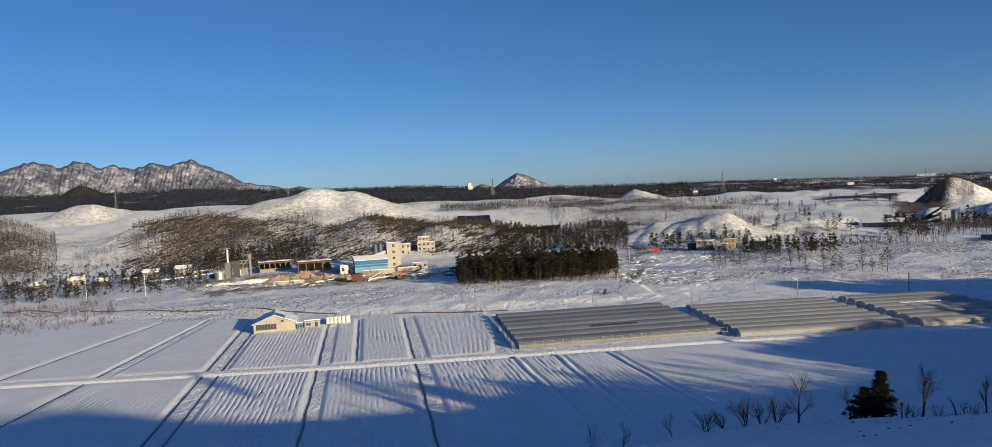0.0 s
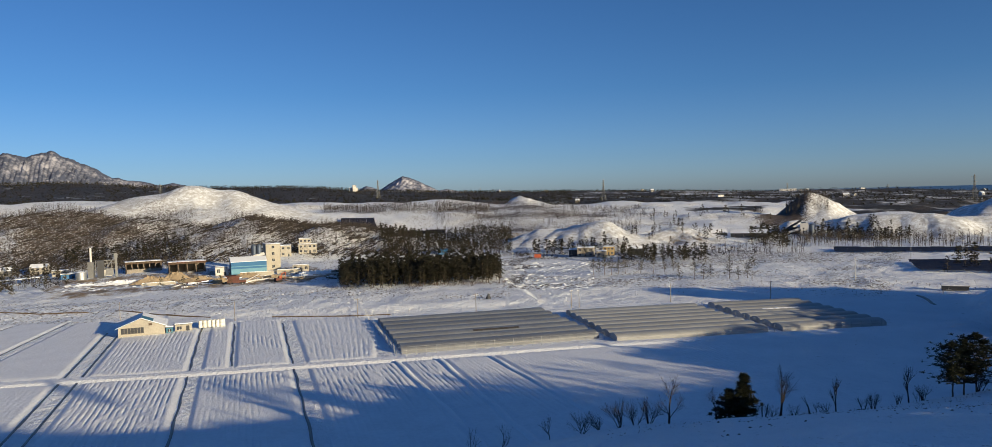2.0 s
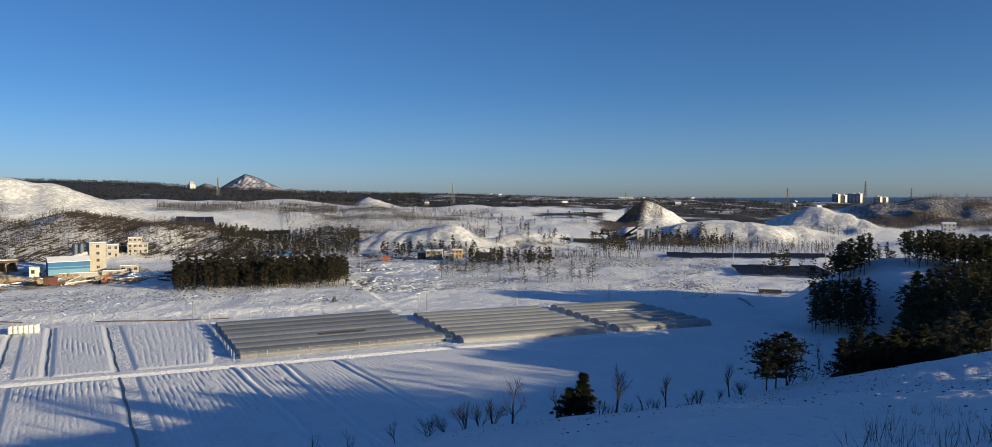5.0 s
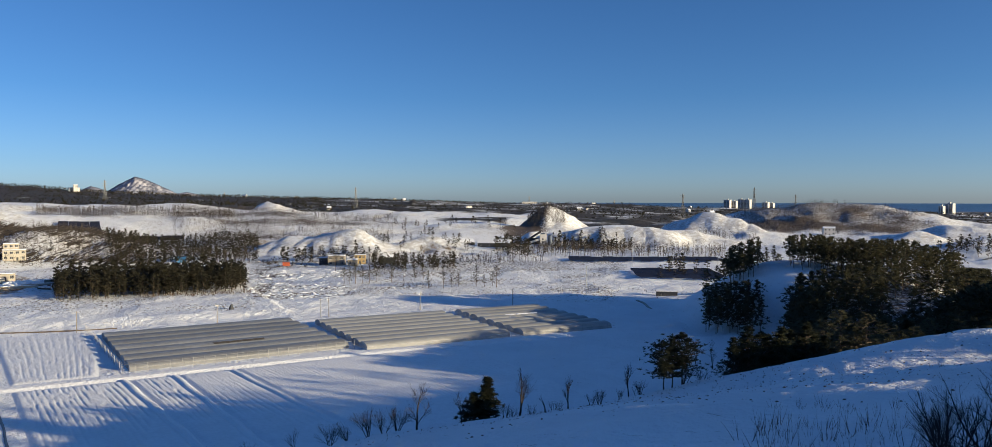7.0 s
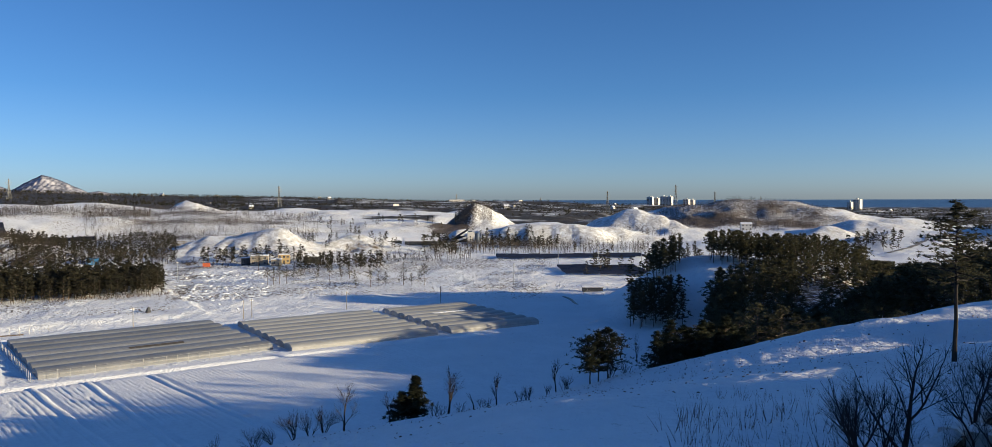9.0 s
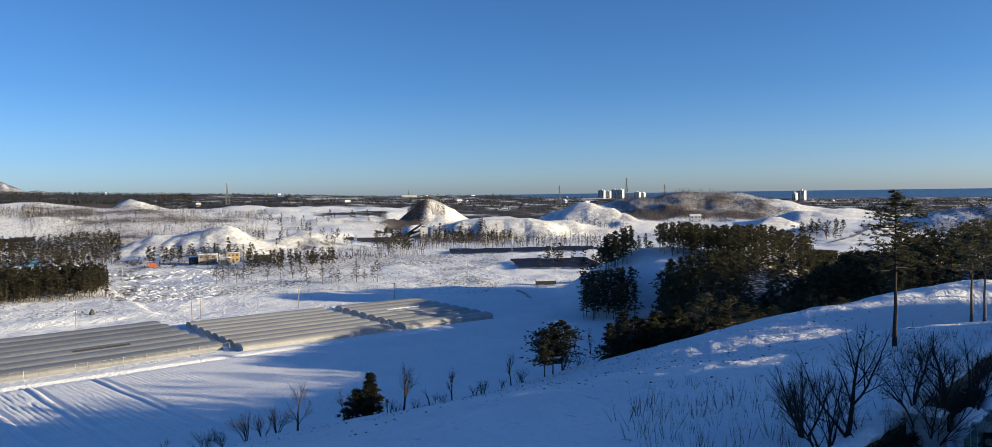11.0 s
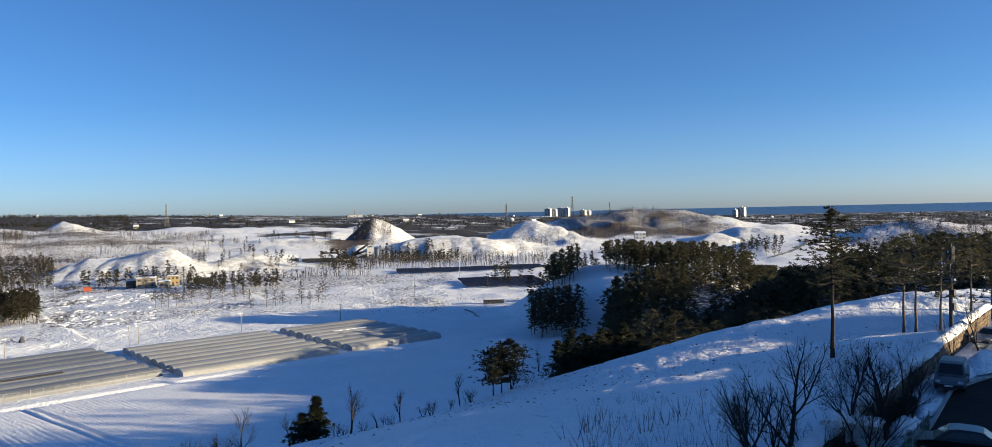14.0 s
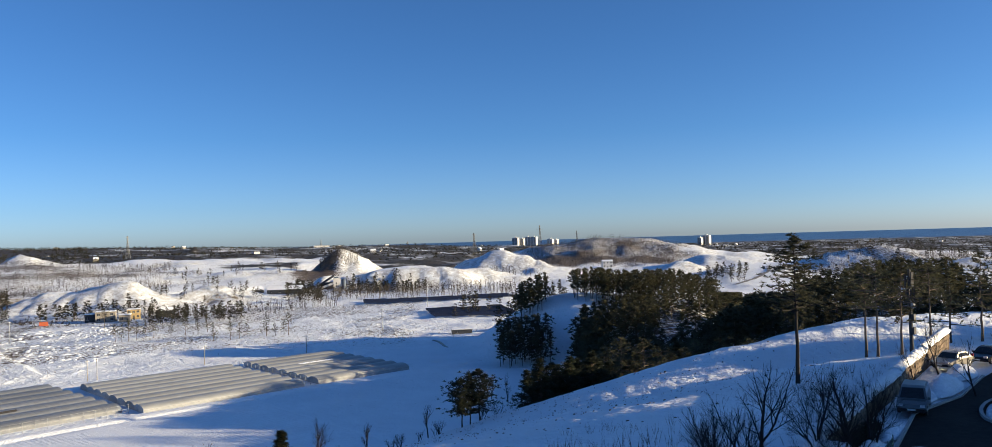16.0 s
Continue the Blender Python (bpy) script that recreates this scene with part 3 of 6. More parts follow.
def bare_geo(seed, height, stems=1, spread=0.55, depth=4, thick=0.014, sides=5, kids=(2, 4)):
    """A leafless tree: limbs that fork again and again into thin twigs."""
    rng = random.Random(seed)
    g = Geo()

    def grow(p, d, length, r, left):
        pts, rad = [p], [r]
        n = 3 if left > 1 else 2
        for i in range(n):
            d = (d + Vector((rng.uniform(-1, 1), rng.uniform(-1, 1), rng.uniform(-0.3, 0.7))) * 0.16).normalized()
            p = p + d * length / n
            pts.append(p)
            rad.append(r * (1 - 0.42 * (i + 1) / n) if left else r * (1 - 0.8 * (i + 1) / n))
        g.tube(pts, rad, sides if left > 1 else 3, False)
        if not left:
            return
        for k in range(rng.randint(*kids)):
            f = rng.uniform(0.35, 1.0)
            i = min(int(f * n), n - 1)
            s = pts[i].lerp(pts[i + 1], f * n - i)
            a = rng.uniform(0, 6.283)
            o = d.orthogonal().normalized()
            o = (o * math.cos(a) + d.cross(o) * math.sin(a)) * spread
            grow(s, (d + o + Vector((0, 0, 0.15))).normalized(), length * rng.uniform(0.5, 0.78), rad[i + 1] * rng.uniform(0.5, 0.75), left - 1)
        grow(pts[-1], d, length * 0.66, rad[-1], left - 1)

    for s in range(stems):
        a = rng.uniform(0, 6.283)
        lean = 0.0 if stems == 1 else rng.uniform(0.2, 0.6)
        grow(Vector((math.cos(a) * 0.12 * (stems > 1), math.sin(a) * 0.12 * (stems > 1), -0.25)), Vector((math.cos(a) * lean, math.sin(a) * lean, 1)).normalized(), height * 0.36, thick * height, depth)
    return g


PINES, PINE_GEOS = [], []
for i, (hh, bare, spread) in enumerate(((11.5, 0.22, 0.24), (10.0, 0.16, 0.27), (13.0, 0.48, 0.25), (9.0, 0.14, 0.29), (12.0, 0.34, 0.26))):
    t, c = pine_geo(100 + i, hh, bare, spread, limbs=30, tuft=0.5, blades=9, top_heavy=bare > 0.3, dense=1.6)
    PINE_GEOS.append((t, c))
    PINES.append((t.mesh("trunk", BARK, True), c.mesh("crown", NEEDLE)))


def pine(i, x, y, scale=1.0, turn=0.0, label="", group=""):
    t = tagged(part("pine_tree", PINES[i][0], BARK), label or "tall dark-green pine with a bare lower trunk in snow", "tree", group)
    t.matrix_basis = pose(x, y, ground_at(x, y), 0, 0, turn) @ Matrix.Scale(scale, 4)
    part("crown", PINES[i][1], PINES[i][1].materials[0], t)
    return t


rng = random.Random(5)


def spread_out(count, inside, gap, tries=40):
    """Random places that keep their distance; inside() gives a candidate or None."""
    kept, cells = [], {}
    for _ in range(count * tries):
        if len(kept) >= count:
            break
        p = inside()
        if p is None:
            continue
        c = (int(p[0] // gap), int(p[1] // gap))
        if any((p[0] - q[0]) ** 2 + (p[1] - q[1]) ** 2 < gap * gap for dx in (-1, 0, 1) for dy in (-1, 0, 1) for q in cells.get((c[0] + dx, c[1] + dy), ())):
            continue
        kept.append(p)
        cells.setdefault(c, []).append(p)
    return kept


def in_fan(az0, az1, d0, d1, keep=None):
    def f():
        d = math.sqrt(rng.uniform(d0 * d0, d1 * d1))
        x, y = polar(rng.uniform(az0, az1), d)
        return (x, y) if keep is None or keep(x, y) else None
    return f


# the wooded hill past the knoll
def on_wood_hill(x, y):
    az, d = math.degrees(math.atan2(x, y)), math.hypot(x, y)
    u, v = ((x - 64) * 0.887 - (y - 72) * 0.462) / 54, (x - 64) * 0.462 + (y - 72) * 0.887
    if v < 24 and u < 2.0:
        return False
    if 45.0 < az < 47.4 and d > 200:  # the open snow slope
        return False
    return True


wood = spread_out(230, in_fan(47.9, 53, 150, 300, on_wood_hill), 3.2) + spread_out(200, in_fan(53, 64, 150, 285, on_wood_hill), 3.8) + spread_out(105, in_fan(64, 78, 142, 250, on_wood_hill), 5.2)
wood += spread_out(170, in_fan(50, 66, 128, 222, on_wood_hill), 3.6) + spread_out(16, in_fan(66, 78, 125, 150, on_wood_hill), 4.2)
wood += spread_out(130, in_fan(49.4, 58.3, 284, 335), 3.4) + spread_out(150, in_fan(62.0, 77, 150, 250, on_wood_hill), 3.4)
wood += spread_out(60, in_fan(49.0, 64, 120, 152, on_wood_hill), 3.0)
wood += spread_out(95, in_fan(62.5, 78, 116, 152, on_wood_hill), 3.2) + spread_out(60, in_fan(47.2, 49.4, 215, 305), 3.0)
wood += spread_out(75, in_fan(41.7, 44.6, 252, 288), 2.7) + spread_out(30, in_fan(43.2, 45.2, 285, 306), 2.8) + spread_out(26, in_fan(43.2, 46.6, 312, 335), 3.0) + spread_out(16, in_fan(46.4, 50, 322, 345), 3.4) + spread_out(9, in_fan(44.0, 45.4, 250, 272), 4.0)
wood += spread_out(14, in_fan(44.6, 48.4, 150, 185, on_wood_hill), 4.5)


def tree_rooms(places):
    """The size for each tree that leaves the view over the dip before the clearing, and the sun on the greenhouses, free."""
    x, y = np.array(places).T
    az, d, z = np.degrees(np.arctan2(x, y)), np.hypot(x, y), land(x, y)
    n, lit = 0.743 * x + 0.669 * y, 1 + (0.669 * x - 0.743 * y + 92) * SUN_SLOPE
    room = np.where((az > 57.3) & (az < 62.6), np.minimum(1.08, (EYE - d * 0.0735 - z) / 12.0), 1.08)
    room = np.where((d > 308) & (az < 49.4), 0.55, np.where(d > 283, np.minimum(room, 0.85), room))
    return np.where((n > 183) & (n < 284), np.minimum(room, (lit - z) / 11.0), room).tolist()


wood += spread_out(120, in_fan(57, 63, 170, 330), 3.6)
wood = [(x, y, room) for (x, y), room in zip(wood, tree_rooms(wood))]
wood = [p for p in wood if p[2] > 0.26 and not (53.2 < math.degrees(math.atan2(p[0], p[1])) < 58.4 and 205 < math.hypot(p[0], p[1]) < 285 and rng.random() < 0.5)]
wood.sort(key=lambda p: math.hypot(p[0], p[1]))
for x, y, room in wood[:285]:
    pine(rng.choice((0, 2, 2, 4)) if math.hypot(x, y) < 170 else rng.randrange(5), x, y, min(rng.uniform(0.6, 1.08), room), rng.uniform(0, 360), group="pines of the wooded hill")
MID_PINES = [pine_geo(150 + i, 11.5, 0.18 + 0.06 * i, 0.27, limbs=22, tuft=1.15, blades=8, top_heavy=i > 2, coarse=True) for i in range(5)]
rest = np.array(wood[285:])
rows = [(rng.randrange(5), x, y, z - 0.1, min(rng.uniform(0.7, 1.05), room), rng.uniform(0, 6.28)) for (x, y, room), z in zip(rest.tolist(), land(rest[:, 0], rest[:, 1]))]
back = tagged(part("pine_wood", scatter([q[0] for q in MID_PINES], rows), BARK), "dense dark pines on the back of the wooded hill", "trees", kind="stuff")
part("crowns", scatter([q[1] for q in MID_PINES], rows), NEEDLE, back)
# an unseen ridge with trees is added to shade the valley
# far pines and bare stems: small copies joined
SMALL_PINES = []
for i in range(4):
    t, c = pine_geo(200 + i, 10.0, 0.16, 0.23, limbs=13, tuft=1.35, blades=6, coarse=True)
    SMALL_PINES.append((t, c))
TINY_PINES = [pine_geo(240 + i, 10.0, 0.10, 0.34, limbs=4, tuft=2.8, blades=4, coarse=True) for i in range(4)]


def planted(places, variants, low, high, sink=0.1):
    """Rows for scatter(): each place on the ground, with a size and a turn of its own."""
    xy = np.array(places)
    z = land(xy[:, 0], xy[:, 1]) - sink
    return [(rng.randrange(variants), x, y, zz, rng.uniform(low, high) * s, rng.uniform(0, 6.28)) for (x, y, s), zz in zip(places, z)]


def far_pines(name, label, places, kinds=SMALL_PINES):
    p = planted(places, 4, 0.7, 1.15)
    t = tagged(part(name, scatter([q[0] for q in kinds], p), BARK), label, "trees", kind="stuff")
    part("crowns", scatter([q[1] for q in kinds], p), NEEDLE_FAR, t)
    return t


def fan_places(count, az0, az1, d0, d1, scale=1.0, gap=3.0, keep=None):
    r = np.random.RandomState(int(count + d0 * 7 + az0 * 13 + 9999))
    d, a = np.sqrt(r.uniform(d0 * d0, d1 * d1, count * 4)), np.radians(r.uniform(az0, az1, count * 4))
    x, y = d * np.sin(a), d * np.cos(a)
    ok = np.ones(len(x), bool) if keep is None else keep(x, y)
    seen, out = set(), []
    for px, py in zip(x[ok].tolist(), y[ok].tolist()):
        c = (int(px // gap), int(py // gap))
        if c not in seen and len(out) < count:
            seen.add(c)
            out.append((px, py, scale))
    return out


far_pines("pine_wood", "dense square block of dark pines behind the fields", fan_places(420, -3.0, 8.7, 357, 425, 0.85, 2.7) + fan_places(150, -2.8, 8.6, 366, 425, 1.15, 4.2))
far_pines("pine_wood", "loose dark pines behind the dense wood", fan_places(420, 0.0, 9.6, 545, 690, 0.8, 3.6) + fan_places(70, -20.5, -13, 560, 620, 1.0, 4) + fan_places(330, -42, -20.5, 440, 570, 0.65, 3.6))
far_pines("pine_wood", "row of pines round the houses at the foot of the mounds", fan_places(60, 17.4, 23.5, 455, 500, 0.85, 4) + fan_places(45, 11, 18, 530, 560, 0.9, 4) + fan_places(34, 18, 25, 590, 625, 0.7, 3) + fan_places(100, 30.7, 36.5, 650, 695, 0.9, 3) + fan_places(30, 26.6, 28.6, 640, 690, 0.9, 3) + fan_places(40, 56.2, 59.6, 610, 700, 0.9, 4) + fan_places(110, 61.5, 76, 620, 900, 0.9, 5)
          + fan_places(30, 26.5, 29, 560, 640, 1.0, 4) + fan_places(26, 18, 28, 830, 900, 0.8, 8) + fan_places(20, 38, 45, 420, 520, 1.0, 6))
far_pines("forest", "dark forest along the far plateau", fan_places(1500, -40, 14, 1350, 2300, 0.6, 8) + fan_places(1900, -36, 14, 1950, 2330, 0.62, 6) + fan_places(1900, 12, 80, 1300, 2600, 0.55, 8), TINY_PINES)

def crown_clump(seed):
    """A far crown or bush: a few broad blades."""
    r, g = random.Random(seed), Geo()
    spray(g, r, Vector((0, 0, 1.6)), 3.0, 7, 0.9, 1.4)
    spray(g, r, Vector((r.uniform(-1.5, 1.5), r.uniform(-1.5, 1.5), 2.6)), 2.4, 4, 1.0, 1.4)
    return g


def on_wood(x, y):
    return marks(x, y)[1] > 0.42


CLUMPS = [crown_clump(260 + i) for i in range(5)]
rows = planted(fan_places(3200, -36, 14, 1250, 2330, 1.0, 7, on_wood) + fan_places(3600, 12, 80, 1150, 2100, 0.9, 7, on_wood) + fan_places(1800, 12, 80, 2100, 3000, 1.1, 9, on_wood), 5, 0.6, 1.5)
tagged(part("forest", scatter(CLUMPS, rows), NEEDLE_FAR), "dark scrub and young wood on the far plain", "trees", kind="stuff")


def ridge_tree(n):
    """How tall the unseen shade trees on the ridge stand, in parts of ten metres."""
    if n < 50:
        return rng.choice((0.05, 0.1, 0.1, 0.35))
    if n < 101:
        return rng.choice((0.08, 0.12, 0.18))
    if n < 107:
        return 0.2
    if n < 128:
        return 0.65 if rng.random() < 0.35 else 0.15
    if n < 165:
        return 0.7 if rng.random() < 0.4 else 0.25
    return 0.3 if n < 195 and rng.random() < 0.5 else 0.08


ridge_line = [(0.669 * ss + 0.743 * nn, -0.743 * ss + 0.669 * nn, ridge_tree(nn)) for nn in np.arange(-40, 224, 2.0).tolist() for ss in (rng.uniform(143, 147), rng.uniform(148, 152), rng.uniform(153, 157))]
far_pines("pine_wood", "unseen belt of pines added on the ridge to shade the slope", ridge_line, TINY_PINES)


def stick_geo(seed, height):
    """A thin far-off leafless tree: a tapering stem with bare branches and twigs."""
    r, g = random.Random(seed), Geo()
    lean = Vector((r.uniform(-0.1, 0.1), r.uniform(-0.1, 0.1), 1)) * height
    g.tube([(0, 0, -0.3), lean * 0.5, lean], [0.018 * height, 0.012 * height, 0.003 * height], 3, False)
    for k in range(5):
        s = lean * r.uniform(0.25, 0.92)
        a, q = r.uniform(0, 6.283), height * r.uniform(0.16, 0.32)
        d = Vector((math.cos(a) * 0.75, math.sin(a) * 0.75, 0.75)) * q
        b = Vector((-math.sin(a) * 0.5, math.cos(a) * 0.5, 0.7)) * 0.008 * height
        g.add([s - b, s + b, s + d + b * 0.4, s + d - b * 0.4], [(0, 1, 2, 3)])
        for w in range(2):
            o = Vector((r.uniform(-1, 1), r.uniform(-1, 1), r.uniform(0, 1))) * q * 0.6
            m = s + d * r.uniform(0.4, 0.95)
            t = Vector((0, 0, 0.012 * height))
            g.add([m - t, m + t, m + o + t * 0.4, m + o - t * 0.4], [(0, 1, 2, 3)])
    return g


BARE_SMALL = [stick_geo(300 + i, 9.0) for i in range(6)]


def bare_wood(label, places):
    return tagged(part("bare_wood", scatter(BARE_SMALL, planted(places, 6, 0.6, 1.25)), STEM), label, "trees", kind="stuff")


def on_brush(x, y):
    return marks(x, y)[0] > 0.15


bare_wood("thin leafless trunks in front of the snow ridge", fan_places(700, 27, 43, 575, 660, 0.75, 1.8) + fan_places(160, 17, 30, 520, 545, 0.7, 2.0) + fan_places(120, 2, 9, 545, 560, 0.9, 2.0) + fan_places(60, 40, 45, 770, 800, 0.9, 2.0))
for az0, az1, d0, d1 in BRUSH:
    far_scale = 0.56 if d0 < 900 else 0.45
    bare_wood("leafless brown trees on a burnt snowy slope", fan_places(3300 if az1 < 3 else 2000, max(az0, -40), az1, d0, d1, far_scale, 2.0, on_brush))


# ---- greenhouses ----
def greenhouse(label, x, y, turn, length, bays, width, film, wall=0.8, rise=1.15, hoops=0.0):
    e = thing("greenhouse", x, y, 0.0, turn, label, "greenhouse", "plastic greenhouses on the field")
    n = 12
    skin, ends, hoop = Geo(), Geo(), Geo()
    prof = [(0.0, 0.0), (0.0, wall)]
    prof += [(width / 2 - width / 2 * math.cos(math.pi * i / n), wall + rise * math.sin(math.pi * i / n)) for i in range(1, n)]
    prof += [(width, wall), (width, 0.0)]
    k = len(prof)
    skin.add([(xx, w, z) for xx in (0, length) for w, z in prof], [(i, i + 1, i + 1 + k, i + k) for i in range(k - 1)])
    ends.add([(0.0, w, z) for w, z in prof], [tuple(range(k))])
    for w, z in ((width * 0.36, wall + rise * 0.9), (width * 0.64, wall + rise * 0.9)):
        ends.box((-0.05, w - 0.04, 0), (-0.005, w + 0.04, z))
    ends.box((-0.05, 0.05, wall - 0.04), (-0.005, width - 0.05, wall + 0.04))
    for s in range(int(length / hoops) + 1 if hoops else 0):
        hx = min(s * hoops, length)
        hoop.tube([(hx, w, z + 0.012) for w, z in prof], [0.02] * k, 3, False)
    hoop.tube([(0, 0, wall + 0.03), (length, 0, wall + 0.03)], [0.05, 0.05], 4)
    sm, em, hm = skin.mesh("film", film), ends.mesh("end_wall", FILM_END), hoop.mesh("hoop_frame", HOOP)
    for b in range(bays):
        part("film", sm, film, e, at=pose(0, b * width, 0))
        part("hoop_frame", hm, HOOP, e, at=pose(0, b * width, 0))
        for xx, turned in ((0.0, 0), (length, 180)):
            part("end_wall", em, FILM_END, e, at=pose(xx, b * width + (width if turned else 0), 0, 0, 0, turned))
    return e


first = greenhouse("long dull grey plastic-covered greenhouse of seven joined arches, one film torn", 4.5, 209.5, 6.5, 57, 7, 8.0, FILM_OLD, hoops=1.6)
g = Geo()
for i in range(9):  # dark patches laid on the third arch for the shaded inside of a tear
    x0 = 24 + i * 1.6
    g.add([(x0, 17.2, 1.66), (x0 + 1.5, 17.2, 1.64), (x0 + 1.5, 18.6, 1.93), (x0, 18.6, 1.95)], [(0, 1, 2, 3)])
part("tear", g, DARK_FILM, first, "dark patch for the shaded inside of a tear")
greenhouse("grey plastic-covered greenhouse of eight joined arches", 64.5, 209.5, 2.0, 46, 8, 6.6, FILM)
third = greenhouse("grey plastic-covered greenhouse half in shade, snow on its arches", 115, 211, 0.0, 33, 8, 6.6, FILM)
g = Geo()
for i in range(15):
    for j, (w, z) in enumerate(((28.6, 1.62), (29.2, 2.02), (29.9, 2.13), (30.6, 2.0))):
        g.v.append((9 + i * 0.9, w + 0.3 * math.sin(i * 1.9 + j), z + 0.05 * math.sin(i * 2.3)))
g.f = [(i * 4 + j, (i + 1) * 4 + j, (i + 1) * 4 + j + 1, i * 4 + j + 1) for i in range(14) for j in range(3)]
part("snow", g, SNOW, third, "strip of unmelted snow", smooth=True)


# ---- fields, banks and ditches ----
# dark strips stand for ditch water and the shade of the banks
DITCH = material("ditch_dark", (0.03, 0.035, 0.045), 0.35, second=(0.05, 0.05, 0.055), scale=0.5)
DITCHES = {"a": (-130, 300, 0.042), "b": (-112, 294, -0.06), "canal": (-89, 268, -0.18), "c": (-58, 258, -0.172), "d": (-50, 273, -0.165), "e": (-34, 272, -0.157),
           "f": (3, 199, -0.18), "g": (14, 198, -0.155), "h": (27, 200, -0.20)}  # x at y, and the drift of x with y


def ditch_x(key, y):
    x0, y0, k = DITCHES[key]
    return x0 + (y - y0) * k


def road_y(x):
    return float(np.interp(x, (-260, -129, -50, 3, 52, 120, 175), (195, 198.5, 199.5, 203, 206.5, 206.5, 207)))


def field_plot(left, right, low, high, furrow, seed):
    """One snowed plot between two ditches; furrow: depth of the plough lines under the snow."""
    g = Geo()
    width = float(right(np.array([200.0]))[0] - left(np.array([200.0]))[0])
    nu, nv = (int(min(260, max(30, width / 0.2))), 76) if furrow > 0.055 else (60, 50)
    u, v = np.meshgrid(np.linspace(0, 1, nu), np.linspace(0, 1, nv), indexing="ij")
    y_lo, y_hi = low(u), high(u)
    Y = y_lo + (y_hi - y_lo) * v
    xl, xr = left(Y), right(Y)
    X = xl + (xr - xl) * u
    edge = np.minimum.reduce([(X - xl), (xr - X), (Y - y_lo), (y_hi - Y)])
    row = u * width / 1.2 + (fbm(X / 14, Y / 60, 3, seed) - 0.5) * 1.4 + (fbm(X / 2, Y / 4, 2, seed + 1) - 0.5) * 0.22
    groove = np.clip(1 - np.abs(row - np.floor(row) - 0.5) / 0.2, 0, 1) * smoothstep(fbm(X / 1.5, Y / 5, 3, seed + 3), 0.34, 0.54)
    rough = fbm(X / 0.7, Y / 1.4, 2, seed + 5) - 0.5
    share = 0.25 + 0.75 * smoothstep(fbm(X / 20, Y / 24, 2, seed + 9), 0.32, 0.55)
    Z = 0.32 * smoothstep(edge, -0.1, 1.5) + furrow * (1.7 * rough - 1.7 * groove) * smoothstep(edge, 0.8, 2.2) * share - 0.02
    g.v = np.stack([X.ravel(), Y.ravel(), Z.ravel()], 1).tolist()
    g.f = [(i * nv + j, (i + 1) * nv + j, (i + 1) * nv + j + 1, i * nv + j + 1) for i in range(nu - 1) for j in range(nv - 1)]
    return tagged(part("field_plot", g, FIELD_SNOW, smooth=True), "snow-covered rice field with plough lines showing through", "field", kind="structure")


def line_of(key, off=0.0):
    return (lambda y: np.full_like(y, key) + off) if not isinstance(key, str) else (lambda y: ditch_x(key, y) + off)


BACK_X, BACK_Y = (-260, -202, -115, -50, -7, 60), (322, 311, 300, 281, 275, 272)
ry = np.vectorize(road_y)


def row_of_plots(keys, low, high, furrows):
    for i, ((l, lo), (r, ro)) in enumerate(keys):
        a, b = line_of(l, lo), line_of(r, ro)
        mean = lambda u, e, f=a, q=b: (1 - u) * f(np.full_like(u, e)) + u * q(np.full_like(u, e))
        field_plot(a, b, lambda u: low(mean(u, 200.0)), lambda u: high(mean(u, 290.0)), furrows[i], 70 + i * 5)


upper_low, upper_high = lambda x: ry(x) + 3.2, lambda x: np.interp(x, BACK_X, BACK_Y)
row_of_plots([((-235.0, 0), ("a", -0.5)), (("a", 0.5), ("b", -0.5)), (("b", 3.0), ("canal", -1.2)), (("canal", 4.5), ("c", -0.5)), (("c", 2.6), ("d", -0.5)), (("d", 0.5), ("e", -0.5)), (("e", 3.2), (-2.0, 0))],
             upper_low, upper_high, (0.04, 0.04, 0.045, 0.09, 0.09, 0.10, 0.07))
lower_low, lower_high = lambda x: np.full_like(x, 118.0) + np.clip(x, -60, 60) * 0.0, lambda x: ry(x) - 3.2
row_of_plots([((-235.0, 0), ("b", -0.5)), (("b", 0.5), ("canal", -1.2)), (("canal", 5.0), ("c", -0.5)), (("c", 2.4), ("e", -0.5)), (("e", 3.0), ("f", -0.4)), (("f", 0.9), ("g", -0.4)), (("g", 0.9), ("h", -0.4)), (("h", 1.0), (92.0, 0))],
             lower_low, lower_high, (0.04, 0.08, 0.13, 0.13, 0.12, 0.11, 0.10, 0.06))


def strip(name, label, category, points, half, top, mat, skirt=1.2):
    """A bank or path along a line of points: a flat top with sloping sides."""
    g = Geo()
    cross = [(-half - skirt, -0.1), (-half, top), (0, top + 0.05), (half, top), (half + skirt, -0.1)]
    for i, (x, y) in enumerate(points):
        a, b = points[max(i - 1, 0)], points[min(i + 1, len(points) - 1)]
        d = Vector((b[0] - a[0], b[1] - a[1])).normalized()
        wig = (value_noise(np.array([x / 5]), np.array([y / 5]), 7)[0] - 0.5) * 0.5
        for o, z in cross:
            o += wig * (1 if o > 0 else -1) * (abs(o) > half)
            g.v.append((x - d.y * o, y + d.x * o, max(z, ground_low) + (z > 0) * wig * 0.2))
    k = len(cross)
    g.f = [(i * k + j, i * k + j + 1, (i + 1) * k + j + 1, (i + 1) * k + j) for i in range(len(points) - 1) for j in range(k - 1)]
    return tagged(part(name, g, mat, smooth=False), label, category, kind="structure")


